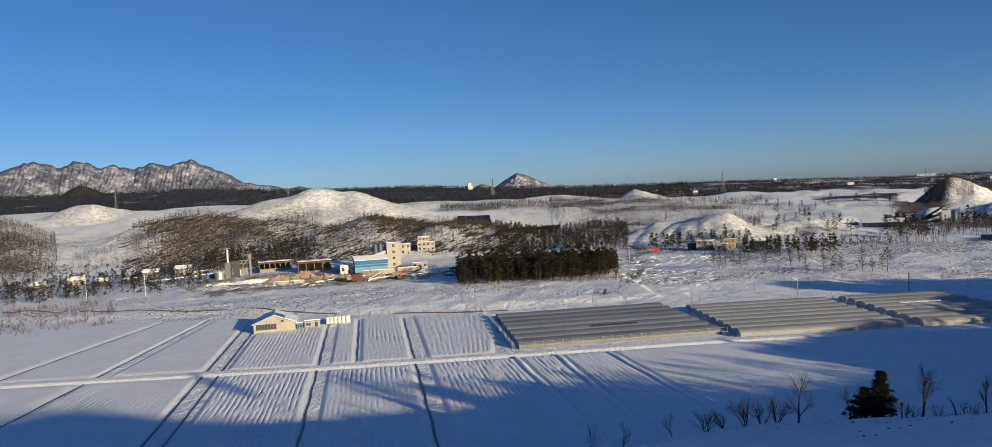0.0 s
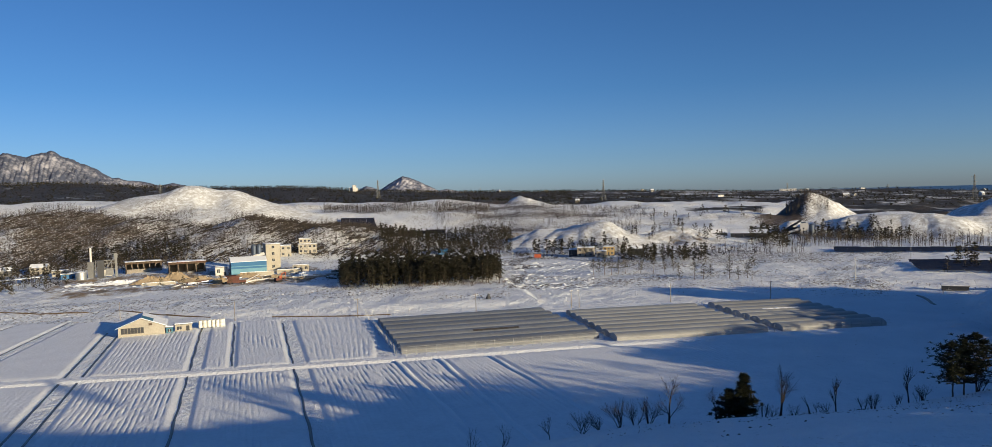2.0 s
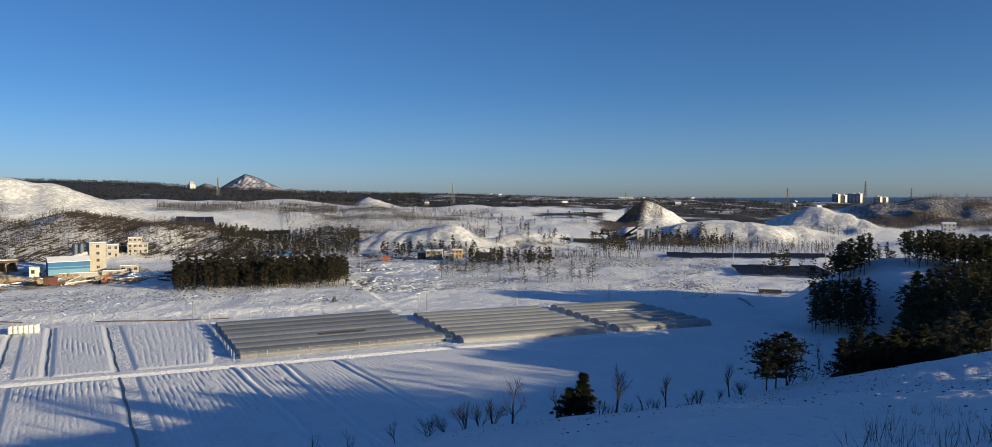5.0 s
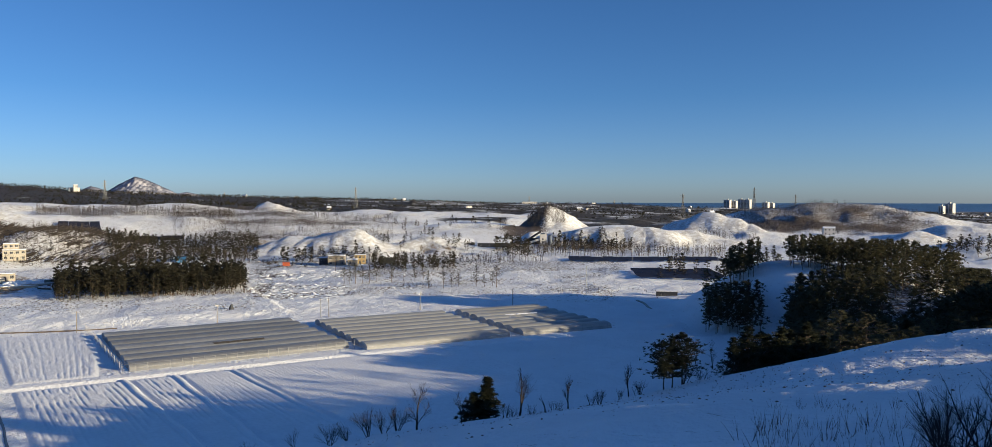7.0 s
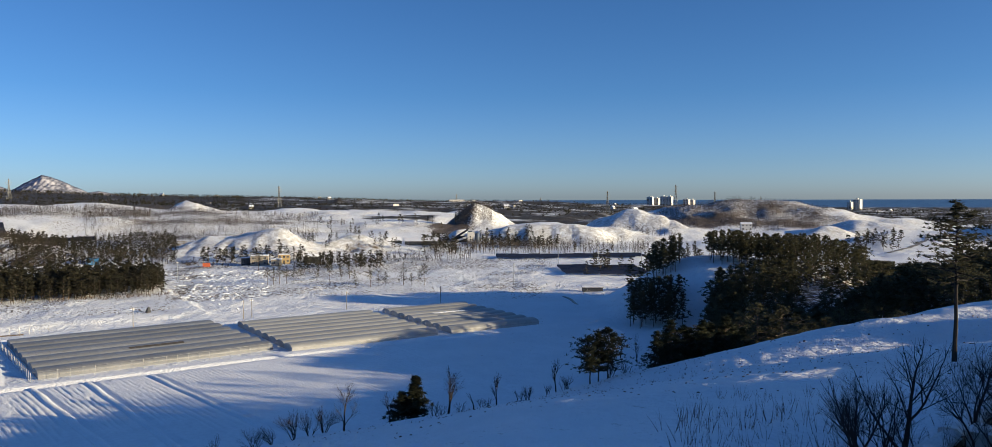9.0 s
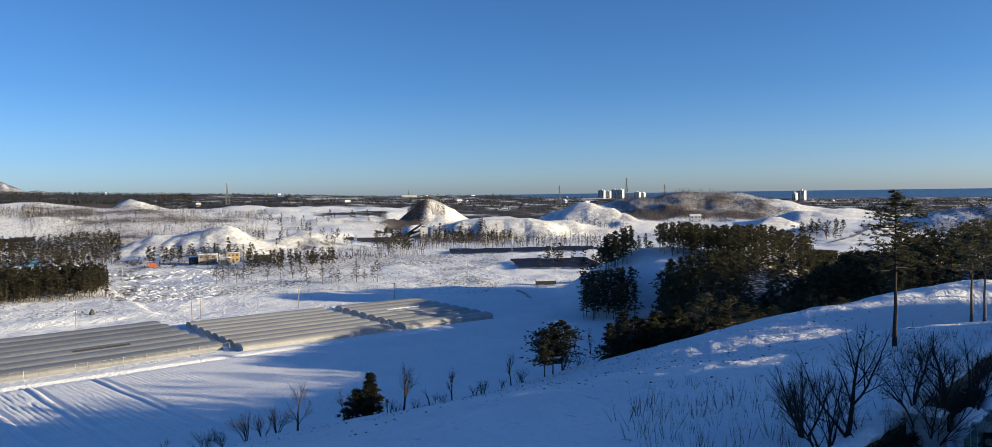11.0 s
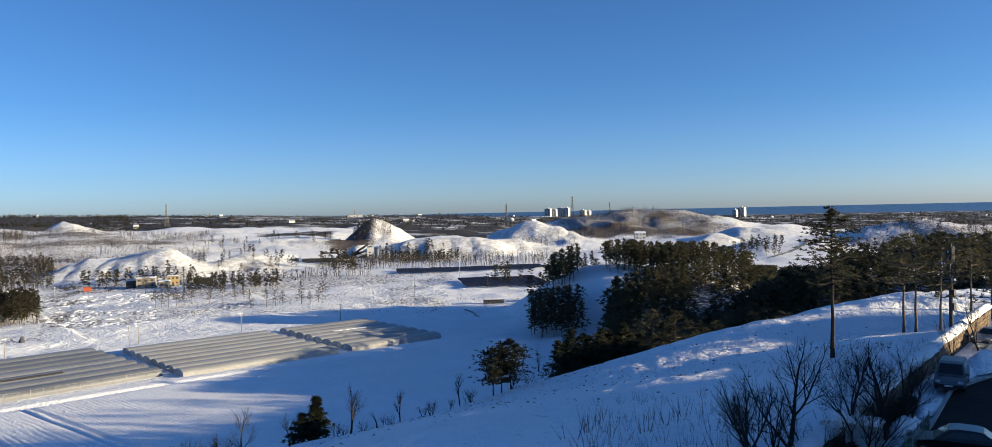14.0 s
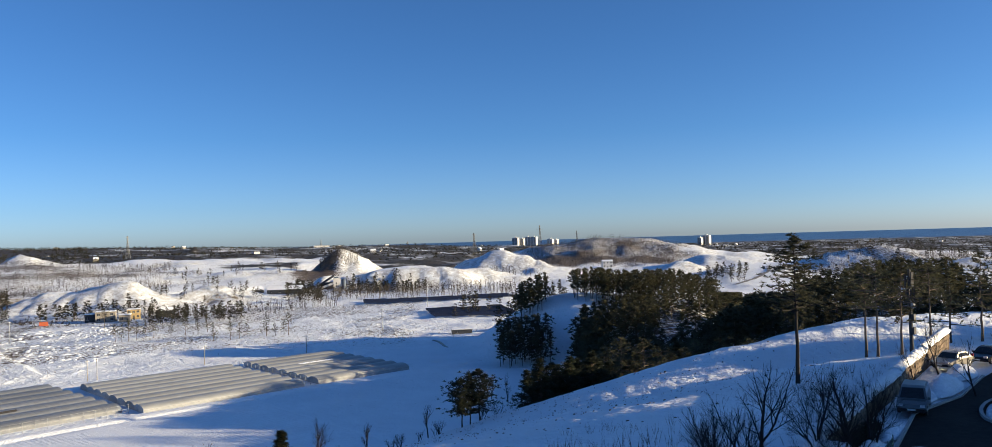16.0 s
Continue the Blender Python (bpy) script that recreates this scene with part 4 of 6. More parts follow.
ground_low = -0.1
strip("road", "raised farm road under snow between the fields", "road", [(x, road_y(x)) for x in np.arange(-255, 176, 3.0).tolist()], 1.9, 0.42, SNOW, 1.9)
for key, y0, y1 in (("a", 204, 300), ("b", 122, 300), ("c", 122, 280), ("d", 206, 280), ("e", 122, 278)):
    strip("ditch", "narrow drainage ditch between snowy plots, water and shade as one dark strip", "ditch", [(ditch_x(key, y) + 0.12 * math.sin(y * 0.31), y) for y in np.arange(y0, y1, 3.0).tolist() if abs(y - road_y(ditch_x(key, y))) > 3.5], 0.22, 0.06, DITCH, 0.05)
# canal edges: dark strips in place of the banks' shade
for off in (-0.5, 3.6):
    strip("ditch", "straight concrete canal, dark strips for the shade along its banks", "canal", [(ditch_x("canal", y) + off, y) for y in np.arange(115, 272, 3.0).tolist() if abs(y - road_y(ditch_x("canal", y))) > 3.0], 0.26, 0.06, DITCH, 0.05)

EARTH = material("bank_earth", (0.16, 0.115, 0.075), 0.95, second=(0.075, 0.056, 0.04), scale=0.5, bump=0.6, bump_scale=2.0)
bank_line = [(x, float(np.interp(x, (-230, -148, -100, -53, 14), (352, 328, 316.5, 291.5, 279)))) for x in np.arange(-225, 12, 2.5).tolist()]
for i0, i1 in ((0, 14), (17, 46), (49, 66), (74, 92)):
    g = Geo()
    for x, y in bank_line[i0:i1]:
        y += 1.2 * math.sin(x * 0.11)
        z, w = max(ground_at(x, y), 0.0), 0.35 + 0.25 * float(value_noise(np.array([x / 4]), np.array([y / 4]), 3)[0])
        g.v.extend(((x, y - 0.7 * w - 0.3, z - 0.2), (x, y - 0.2, z + 0.55 * w), (x, y + 0.3, z + 0.6 * w), (x, y + 0.9, z - 0.2)))
    g.f = [(i * 4 + j, (i + 1) * 4 + j, (i + 1) * 4 + j + 1, i * 4 + j + 1) for i in range(len(g.v) // 4 - 1) for j in range(3)]
    tagged(part("bank", g, EARTH), "low earth bank with dead grass behind the fields", "bank", kind="structure")
for key in "fgh":
    strip("bund", "low snowy bund between plots", "bund", [(ditch_x(key, y) + 0.2 * math.sin(y * 0.3), y) for y in np.arange(124, 200, 3.0).tolist()], 0.35, 0.42, SNOW, 0.8)

# ---- the near hillside: retaining wall, car park, trees ----
LOT = 28.7
STONE = material("wall_stone", (0.23, 0.165, 0.11), 0.9, second=(0.10, 0.076, 0.058), scale=1.2, bump=0.5, bump_scale=4, random_amount=0.3)
ASPHALT = material("wet_asphalt", (0.012, 0.012, 0.013), 0.8, second=(0.030, 0.029, 0.028), scale=0.22, bump=0.25, bump_scale=12, spec=0.06)
KERB = material("kerb_stone", (0.38, 0.38, 0.37), 0.8, second=(0.28, 0.28, 0.28), scale=1.5)
CLEAN_SNOW = material("heaped_snow", (0.83, 0.87, 0.92), 0.6, second=(0.70, 0.735, 0.78), scale=0.9, bump=0.8, bump_scale=2.5)


def wall_y(x):
    return 19.9 + (x - 40.4) * 0.193 + 0.9


def lumpy(w, d, h, seed, n=14, rough=0.35):
    """A heap: a dome with an uneven outline."""
    g = Geo()
    for i in range(n + 1):
        for j in range(2 * n):
            r, a = i / n, 2 * math.pi * j / (2 * n)
            wob = 1 + rough * (float(fbm(np.array([math.cos(a) * 2 + seed]), np.array([math.sin(a) * 2]), 2, seed)[0]) - 0.5)
            z = h * (1 - r ** 1.8) * (1 + rough * 2.2 * (float(fbm(np.array([r * math.cos(a) * w * 0.9 + seed]), np.array([r * math.sin(a) * d * 0.9]), 3, seed + 1)[0]) - 0.5)) - 0.05 * (i == n)
            g.v.append((math.cos(a) * r * w * wob / 2, math.sin(a) * r * d * wob / 2, z - 0.02))
    m = 2 * n
    g.f = [(i * m + j, (i + 1) * m + j, (i + 1) * m + (j + 1) % m, i * m + (j + 1) % m) for i in range(n) for j in range(m)]
    return g


# car park
g = Geo()
edge = [(24, 12.0), (36, 16.6), (48, 19.0), (58, 21.6), (66, 21.2), (76, 22.6), (92, 23.4), (92, -12), (24, -12)]
g.add([(x, y, LOT + 0.16) for x, y in edge] + [(x, y, LOT - 0.6) for x, y in edge], [tuple(reversed(range(9))), *[(i, (i + 1) % 9, (i + 1) % 9 + 9, i + 9) for i in range(9)]])
tagged(part("car_park", g, ASPHALT), "dark wet asphalt car park cleared of snow", "car park", kind="structure")
g = Geo()
for i in range(5):
    (x0, y0), (x1, y1) = edge[i], edge[i + 1]
    d = Vector((x1 - x0, y1 - y0)).normalized()
    g.add([(x0, y0, LOT), (x1, y1, LOT), (x1 - d.y * 0.2, y1 + d.x * 0.2, LOT), (x0 - d.y * 0.2, y0 + d.x * 0.2, LOT), (x0, y0, LOT + 0.3), (x1, y1, LOT + 0.3), (x1 - d.y * 0.2, y1 + d.x * 0.2, LOT + 0.3), (x0 - d.y * 0.2, y0 + d.x * 0.2, LOT + 0.3)],
          [(4, 5, 6, 7), (0, 1, 5, 4), (1, 2, 6, 5), (2, 3, 7, 6), (3, 0, 4, 7)])
tagged(part("kerb", g, KERB), "pale concrete kerb along the car park", "kerb", kind="structure")
isl = thing("traffic_island", 63.5, 17.2, LOT + 0.16, 8, "oval kerbed island heaped with snow in the car park", "traffic island")
g = Geo()
ring = [(5.2 * math.cos(a), 1.9 * math.sin(a)) for a in np.linspace(0, 2 * math.pi, 33)[:-1].tolist()]
inner = [(x * 0.95, y * 0.87) for x, y in ring]
for i in range(32):
    j = (i + 1) % 32
    g.add([(*ring[i], 0), (*ring[j], 0), (*ring[j], 0.2), (*ring[i], 0.2), (*inner[i], 0.2), (*inner[j], 0.2)], [(0, 1, 2, 3), (3, 2, 5, 4)])
part("kerb_ring", g, KERB, isl)
part("snow_mound", lumpy(9.8, 3.3, 0.55, 5), CLEAN_SNOW, isl, smooth=True)
for x, y, w, d, h, s in ((69.5, 23.6, 9, 2.6, 1.0, 11), (76.5, 24.6, 7, 2.6, 0.8, 12), (64.5, 23.4, 5, 1.8, 0.5, 13), (47, 20.2, 5, 1.6, 0.5, 14), (52.5, 20.9, 6, 1.3, 0.35, 15), (43.5, 18.4, 4, 1.6, 0.6, 16)):
    tagged(part("snow_mound", lumpy(w, d, h, s), CLEAN_SNOW, smooth=True, at=pose(x, y, LOT + 0.14, 0, 0, 11)), "mound of cleared snow beside the car park", "snow mound", "mounds of cleared snow")

# retaining wall of squared stones under a cap of snow, stepping down towards the camera
wall = thing("retaining_wall", 0, 0, 0, 0, "rough stone retaining wall capped with thick snow", "wall", kind="structure")
core, rngw = Geo(), random.Random(9)
steps = [(28, 40, 29.75), (40, 55, 29.95), (55, 66, 30.1), (66, 78, 30.25), (78, 93, 30.45)]
caps = []
for x0, x1, top in steps:
    a, b = Vector((x0, wall_y(x0))), Vector((x1, wall_y(x1)))
    m = Matrix.Translation((x0, wall_y(x0), 0)) @ Matrix.Rotation(math.atan2(b.y - a.y, b.x - a.x), 4, "Z")
    ln = (b - a).length
    core.box((0, 0.1, 26.5), (ln, 0.6, top - 0.06), 1.0, m)
    cap = Geo()
    n = int(ln / 0.5)
    for i in range(n + 1):
        for o, z in ((-0.1, -0.05), (-0.22, 0.2), (0.06, 0.5), (0.42, 0.52), (0.74, 0.3), (0.8, -0.05)):
            q = rngw.uniform(-0.11, 0.11)
            cap.v.append(m @ Vector((ln * i / n, o + q, top - 0.06 + z * (0.85 + 0.3 * rngw.random()))))
    cap.f = [(i * 6 + j, (i + 1) * 6 + j, (i + 1) * 6 + j + 1, i * 6 + j + 1) for i in range(n) for j in range(5)] + [tuple(range(5, -1, -1)), tuple(n * 6 + j for j in range(6))]
    part("snow_cap", cap, CLEAN_SNOW, wall, smooth=True)
    caps.append((m, ln, top))
part("core", core, STONE, wall)
blocks = []
for k in range(6):
    g = Geo()
    w, h = rngw.uniform(0.55, 0.95), 0.42
    g.box((0, -0.12, 0), (w - 0.05, 0.12, h - 0.05), 0.93)
    g.v = [(x + rngw.uniform(-0.03, 0.03), y + rngw.uniform(-0.03, 0.03), z + rngw.uniform(-0.025, 0.025)) for x, y, z in g.v]
    blocks.append((g.mesh("stone", STONE), w, h))
for m, ln, top in caps:
    z = 28.5
    while z < top - 0.3:
        x = rngw.uniform(-0.2, 0.1)
        while x < ln - 0.3:
            me, w, h = rngw.choice(blocks)
            part("stone", me, STONE, wall, at=m @ pose(max(x, 0), 0.06, z))
            x += w
        z += 0.43


# ---- cars ----
RUBBER = material("tyre_rubber", (0.02, 0.02, 0.021), 0.85, second=(0.03, 0.03, 0.03), scale=4)
RIM = material("alloy_rim", (0.45, 0.46, 0.48), 0.35, 0.8, second=(0.3, 0.31, 0.32), scale=4)
GLASS = material("dark_car_glass", (0.012, 0.014, 0.017), 0.08, second=(0.02, 0.022, 0.025), scale=2, spec=0.6)
LAMP = material("car_lamp_glass", (0.65, 0.66, 0.68), 0.2, second=(0.5, 0.5, 0.52), scale=6)
RED_LAMP = material("tail_lamp", (0.35, 0.02, 0.02), 0.25, second=(0.25, 0.015, 0.015), scale=6)
PLATE = material("number_plate", (0.75, 0.75, 0.72), 0.5, second=(0.6, 0.6, 0.58), scale=5)


def car(label, x, y, turn, paint, length, width, height, van=False):
    """Front towards -x of its own. Body with rounded flanks, cabin glass, wheels, lamps."""
    e = thing("minivan" if van else "car", x, y, LOT + 0.16, turn, label, "car", "cars in the car park")
    L, W, H = length, width, height
    sill, belt = 0.28, H * (0.55 if van else 0.60)
    if van:
        low = [(0.03, 0.32), (0.0, 0.55), (0.02, 0.8), (0.12, belt * 0.98), (0.24, belt), (0.985, belt + 0.02), (1.0, 0.6), (0.985, 0.32)]
        cab = [(0.215, belt), (0.36, H * 0.95), (0.45, H), (0.9, H * 0.99), (0.96, H * 0.94), (0.99, belt)]
    else:
        low = [(0.02, 0.30), (0.0, 0.5), (0.03, 0.68), (0.25, belt * 0.98), (0.30, belt), (0.80, belt), (0.97, belt * 0.97), (1.0, 0.6), (0.985, 0.30)]
        cab = [(0.27, belt), (0.42, H * 0.96), (0.50, H), (0.66, H * 0.99), (0.74, H * 0.95), (0.88, belt)]

    def shell(outline, tuck_at, tuck):
        g = Geo()
        k = len(outline)
        rows = [(-W / 2, 1.0), (-W / 2 * 1.0, 1.0), (W / 2, 1.0)]
        cols = [(-0.5, 0.94), (-0.46, 1.0), (0.46, 1.0), (0.5, 0.94)]
        for o, s in cols:
            for fx, z in outline:
                t = (z - tuck_at) / max(H - tuck_at, 0.1)
                ww = W * (1 - tuck * max(t, 0))
                g.v.append(((0.5 + (fx - 0.5) * (1 if s == 1 else 0.985)) * L, o * ww, sill + (z - sill) * (1 if s == 1 else 0.985)))
        for c in range(3):
            g.f.extend((c * k + i, c * k + (i + 1) % k, (c + 1) * k + (i + 1) % k, (c + 1) * k + i) for i in range(k))
        g.f.append(tuple(reversed(range(k))))
        g.f.append(tuple(range(3 * k, 4 * k)))
        return g

    part("body", shell(low, belt, 0.05), paint, e)
    cabin = part("cabin", shell(cab, belt, 0.22), paint, e)

    def pane(x0, z0, x1, z1, w0, w1, name="windscreen"):
        n = Vector((-(z1 - z0), 0, x1 - x0)).normalized() * 0.015
        n = n if (x1 > x0) == (n.z > 0) else n
        q = [Vector((x0, -w0, z0)), Vector((x0, w0, z0)), Vector((x1, w1, z1)), Vector((x1, -w1, z1))]
        s = -1 if x0 < L / 2 else 1
        off = Vector((s * 0.02, 0, 0.015))
        part(name, Geo().add([p + off for p in q] + [p + off * 0.2 for p in q], [(0, 1, 2, 3), (7, 6, 5, 4), (0, 4, 5, 1), (1, 5, 6, 2), (2, 6, 7, 3), (3, 7, 4, 0)]), GLASS, cabin)

    (ax, az), (bx, bz) = cab[0], cab[1]
    pane(ax * L + 0.08, az + 0.05, bx * L - 0.03, bz - 0.05, W * 0.42, W * 0.35)
    (ax, az), (bx, bz) = cab[-1], cab[-2]
    pane(ax * L - 0.06, az + 0.06, bx * L + 0.02, bz - 0.06, W * 0.41, W * 0.36, "rear_window")
    for s in (-1, 1):
        xs = [cab[0][0] + 0.07, (cab[1][0] + 0.045), cab[-2][0] - 0.02, cab[-1][0] - 0.04]
        q = [(xs[0] * L, s * W * 0.478, belt + 0.05), (xs[1] * L, s * W * 0.405, H * 0.92), (xs[2] * L, s * W * 0.405, H * 0.91), (xs[3] * L, s * W * 0.478, belt + 0.05)]
        g = Geo().add([Vector(p) + Vector((0, s * 0.018, 0)) for p in q] + q, [(0, 1, 2, 3), (7, 6, 5, 4), (0, 4, 5, 1), (1, 5, 6, 2), (2, 6, 7, 3), (3, 7, 4, 0)])
        part("side_window", g, GLASS, cabin)
        part("mirror", Geo().box((cab[0][0] * L + 0.25, s * W * 0.5 - 0.02 + (0.0 if s > 0 else -0.16), belt), (cab[0][0] * L + 0.36, s * W * 0.5 + (0.18 if s > 0 else 0.02), belt + 0.16), 0.85), paint, e)
        part("headlight", Geo().box((-0.012, s * W * 0.37 - 0.17, 0.64), (0.2, s * W * 0.37 + 0.17, 0.80), 0.85), LAMP, e)
        part("tail_lamp", Geo().box((L - 0.12, s * W * 0.40 - 0.1, 0.75), (L + 0.012, s * W * 0.40 + 0.1, 1.05), 0.9), RED_LAMP, e)
        for fx in (0.18, 0.80):
            wh = part("wheel", Geo().tube([(0, -0.11, 0), (0, -0.09, 0), (0, 0.09, 0), (0, 0.11, 0)], [0.29, 0.32, 0.32, 0.29], 20), RUBBER, e, at=pose(fx * L, s * (W / 2 - 0.10), 0.32))
            part("rim", Geo().tube([(0, s * 0.09, 0), (0, s * 0.118, 0)], [0.2, 0.18], 14), RIM, wh)
    part("bumper", Geo().box((-0.03, -W * 0.44, 0.3), (0.12, W * 0.44, 0.5), 0.95), RUBBER, e)
    part("number_plate", Geo().box((-0.045, -0.26, 0.40), (-0.02, 0.26, 0.51)), PLATE, e)
    return e


SILVER = material("silver_grey_paint", (0.16, 0.162, 0.168), 0.3, 0.5, second=(0.13, 0.132, 0.136), scale=2)
BLACK = material("black_paint", (0.012, 0.012, 0.014), 0.18, 0.2, second=(0.02, 0.02, 0.022), scale=2, spec=0.5)
BEIGE = material("pale_beige_paint", (0.20, 0.185, 0.16), 0.3, 0.3, second=(0.42, 0.39, 0.33), scale=2)
car("silver-grey minivan parked by the stone wall", 57.2, 21.6, 16, SILVER, 4.9, 1.86, 1.78, True)
car("black sedan parked below the utility cabinet", *polar(66.8, 46.5), -70, BLACK, 4.8, 1.85, 1.46)
car("black sedan with glossy paint in the car park", *polar(69.8, 42.0), -66, BLACK, 4.8, 1.85, 1.46)
car("dull beige sedan parked behind a snow heap", 77.2, 26.6, -8, BEIGE, 4.7, 1.82, 1.46)
car("dark sedan parked beside the pale one", 82.2, 25.0, -6, BLACK, 4.8, 1.85, 1.46)

# utility cabinet and glass-panelled fence
CABINET = material("cabinet_paint", (0.36, 0.38, 0.39), 0.5, second=(0.28, 0.3, 0.31), scale=1.5)
cab = thing("utility_cabinet", 39.4, 18.3, ground_at(39.4, 18.3), 10, "white steel utility cabinet with snow on its roof", "cabinet")
part("body", Geo().box((0, 0, 0), (1.3, 1.5, 1.9)), CABINET, cab)
part("plinth", Geo().box((-0.06, -0.06, -0.2), (1.36, 1.56, 0.12)), KERB, cab)
for y0 in (0.06, 0.78):
    part("door", Geo().box((-0.03, y0, 0.2), (-0.002, y0 + 0.66, 1.8)), CABINET, cab)
part("roof", Geo().box((-0.1, -0.1, 1.9), (1.4, 1.6, 1.99)), CABINET, cab)
part("snow_cap", Geo().box((-0.06, -0.06, 1.99), (1.36, 1.56, 2.16), 0.86), CLEAN_SNOW, cab)
GREEN_GLASS = material("green_panel", (0.10, 0.19, 0.17), 0.2, second=(0.07, 0.14, 0.13), scale=1, spec=0.5)
fence = thing("panel_fence", 38.0, 16.6, ground_at(38, 16.6), 12, "low fence of dark green panels between posts", "fence")
for i in range(6):
    part("post", Geo().tube([(i * 1.5, 0, -0.3), (i * 1.5, 0, 1.75)], [0.035, 0.035], 8), STEEL, fence)
    if i < 5:
        part("panel", Geo().box((i * 1.5 + 0.06, -0.015, 0.15), (i * 1.5 + 1.44, 0.015, 1.6)), GREEN_GLASS, fence)

# ---- trees and weeds of the near slope ----
SHRUB = material("dead_weed", (0.13, 0.085, 0.06), 0.9, second=(0.08, 0.055, 0.042), scale=0.5, random_amount=0.3, island=True)


def bare_tree(seed, bearing, far, height, label="leafless dark tree with fine twigs in the snow", stems=1, spread=0.6, depth=5, thick=0.016, kids=(2, 3), sink=0.0):
    x, y = polar(bearing, far)
    t = part("bare_tree", bare_geo(seed, height, stems, spread, depth, thick, 4, kids), DARK_BARK, at=pose(x, y, ground_at(x, y) - sink))
    return tagged(t, label, "tree", "leafless trees of the near slope")


bare_tree(1, 56.9, 44.5, 4.8, "bushy many-stemmed leafless tree by the wall", 6, 0.5, 4, 0.016, (3, 4))
bare_tree(2, 59.4, 42.5, 7.4, "spreading leafless garden tree by the wall", 1, 0.85, 5, 0.024, (3, 4))
bare_tree(3, 63.1, 45.0, 6.8, "spreading leafless garden tree by the wall", 1, 0.8, 5, 0.022, (3, 4))
bare_tree(4, 65.6, 48.5, 6.4, "spreading leafless garden tree by the wall", 1, 0.95, 5, 0.03, (3, 4))
bare_tree(14, 61.0, 41.0, 4.6, "bushy many-stemmed leafless tree by the wall", 4, 0.55, 4, 0.012, (2, 3))
bare_tree(15, 58.2, 41.5, 5.2, "bushy many-stemmed leafless tree by the wall", 5, 0.6, 4, 0.013, (2, 4))
bare_tree(16, 64.4, 44.0, 5.4, "bushy many-stemmed leafless tree by the wall", 4, 0.7, 4, 0.014, (3, 4))
bare_tree(17, 67.0, 52.0, 5.6, "bushy many-stemmed leafless tree by the wall", 3, 0.7, 4, 0.016, (3, 4))
bare_tree(5, 20.7, 93, 6.4, spread=0.7, thick=0.024, kids=(3, 3))
bare_tree(6, 19.2, 92, 4.0, stems=5, depth=4, kids=(3, 3))
bare_tree(7, 17.2, 91, 4.2, stems=5, depth=4, kids=(3, 3))
bare_tree(8, 28.3, 99, 7.2, "slender leafless tree on the edge of the slope", spread=0.5, thick=0.022, kids=(3, 3))
bare_tree(9, 30.2, 99, 3.6, "small lopped leafless tree on the edge of the slope", depth=2, thick=0.03, kids=(1, 2))
bare_tree(10, 31.9, 100, 5.2, "thin upright leafless tree", spread=0.3, depth=4, thick=0.02, kids=(3, 4))
bare_tree(11, 36.3, 101, 4.8, "thin upright leafless tree", spread=0.3, depth=4, thick=0.02, kids=(3, 4))
bare_tree(12, 34.2, 101, 2.6, "round leafless shrub on the slope", 6, 0.5, 4, 0.013, (3, 3))
bare_tree(13, 24.0, 97, 5.0, "leafless tree beside a dark conifer", spread=0.65, thick=0.02, kids=(3, 3))
for i, (b, f, h) in enumerate(((-8.0, 90, 4.6), (-6.2, 91, 3.8), (6.3, 88, 4.8), (8.4, 90, 4.4), (12.0, 90, 4.2), (15.8, 92, 3.4), (27.2, 99, 2.6), (27.7, 99, 2.2), (29.2, 100, 2.2), (30.8, 100, 1.9), (31.3, 100, 2.0), (33.6, 101, 2.2), (35.7, 101, 2.0), (37.2, 101, 2.8), (36.9, 101, 2.0), (14.4, 90, 3.6), (18.3, 91, 3.8), (40.2, 104, 3.6), (41.4, 106, 3.2), (43.2, 150, 6.5), (41.0, 205, 7.5), (42.2, 200, 8.5), (73.0, 70, 6.0), (71.0, 78, 6.5), (74.5, 84, 7.0), (69.6, 73, 4.5))):
    bare_tree(40 + i, b, f, h, stems=1 if h > 4 else 4, depth=4 if h > 3.3 else 3, kids=(3, 3))
x, y = polar(25.9, 98)
t, c = pine_geo(77, 5.2, 0.03, 0.32, limbs=80, tuft=0.55, blades=22, top_heavy=False)
con = tagged(part("conifer", t, DARK_BARK, at=pose(x, y, ground_at(x, y))), "dark full conifer on the edge of the slope", "tree")
part("crown", c, NEEDLE_DARK, con)
x, y = polar(24.9, 98)
t, c = pine_geo(78, 3.8, 0.04, 0.42, limbs=55, tuft=0.55, blades=22, top_heavy=False)
con = tagged(part("conifer", t, DARK_BARK, at=pose(x, y, ground_at(x, y))), "low dark conifer beside a taller one", "tree")
part("crown", c, NEEDLE_DARK, con)
x, y = polar(62.5, 76)
t, c = pine_geo(79, 13.4, 0.47, 0.20, limbs=62, tuft=0.34, blades=13, dense=2.4)
tall = tagged(part("pine_tree", t, DARK_BARK, at=pose(x, y, ground_at(x, y))), "lone tall pine with a long bare trunk on the slope", "tree")
part("crown", c, NEEDLE, tall)
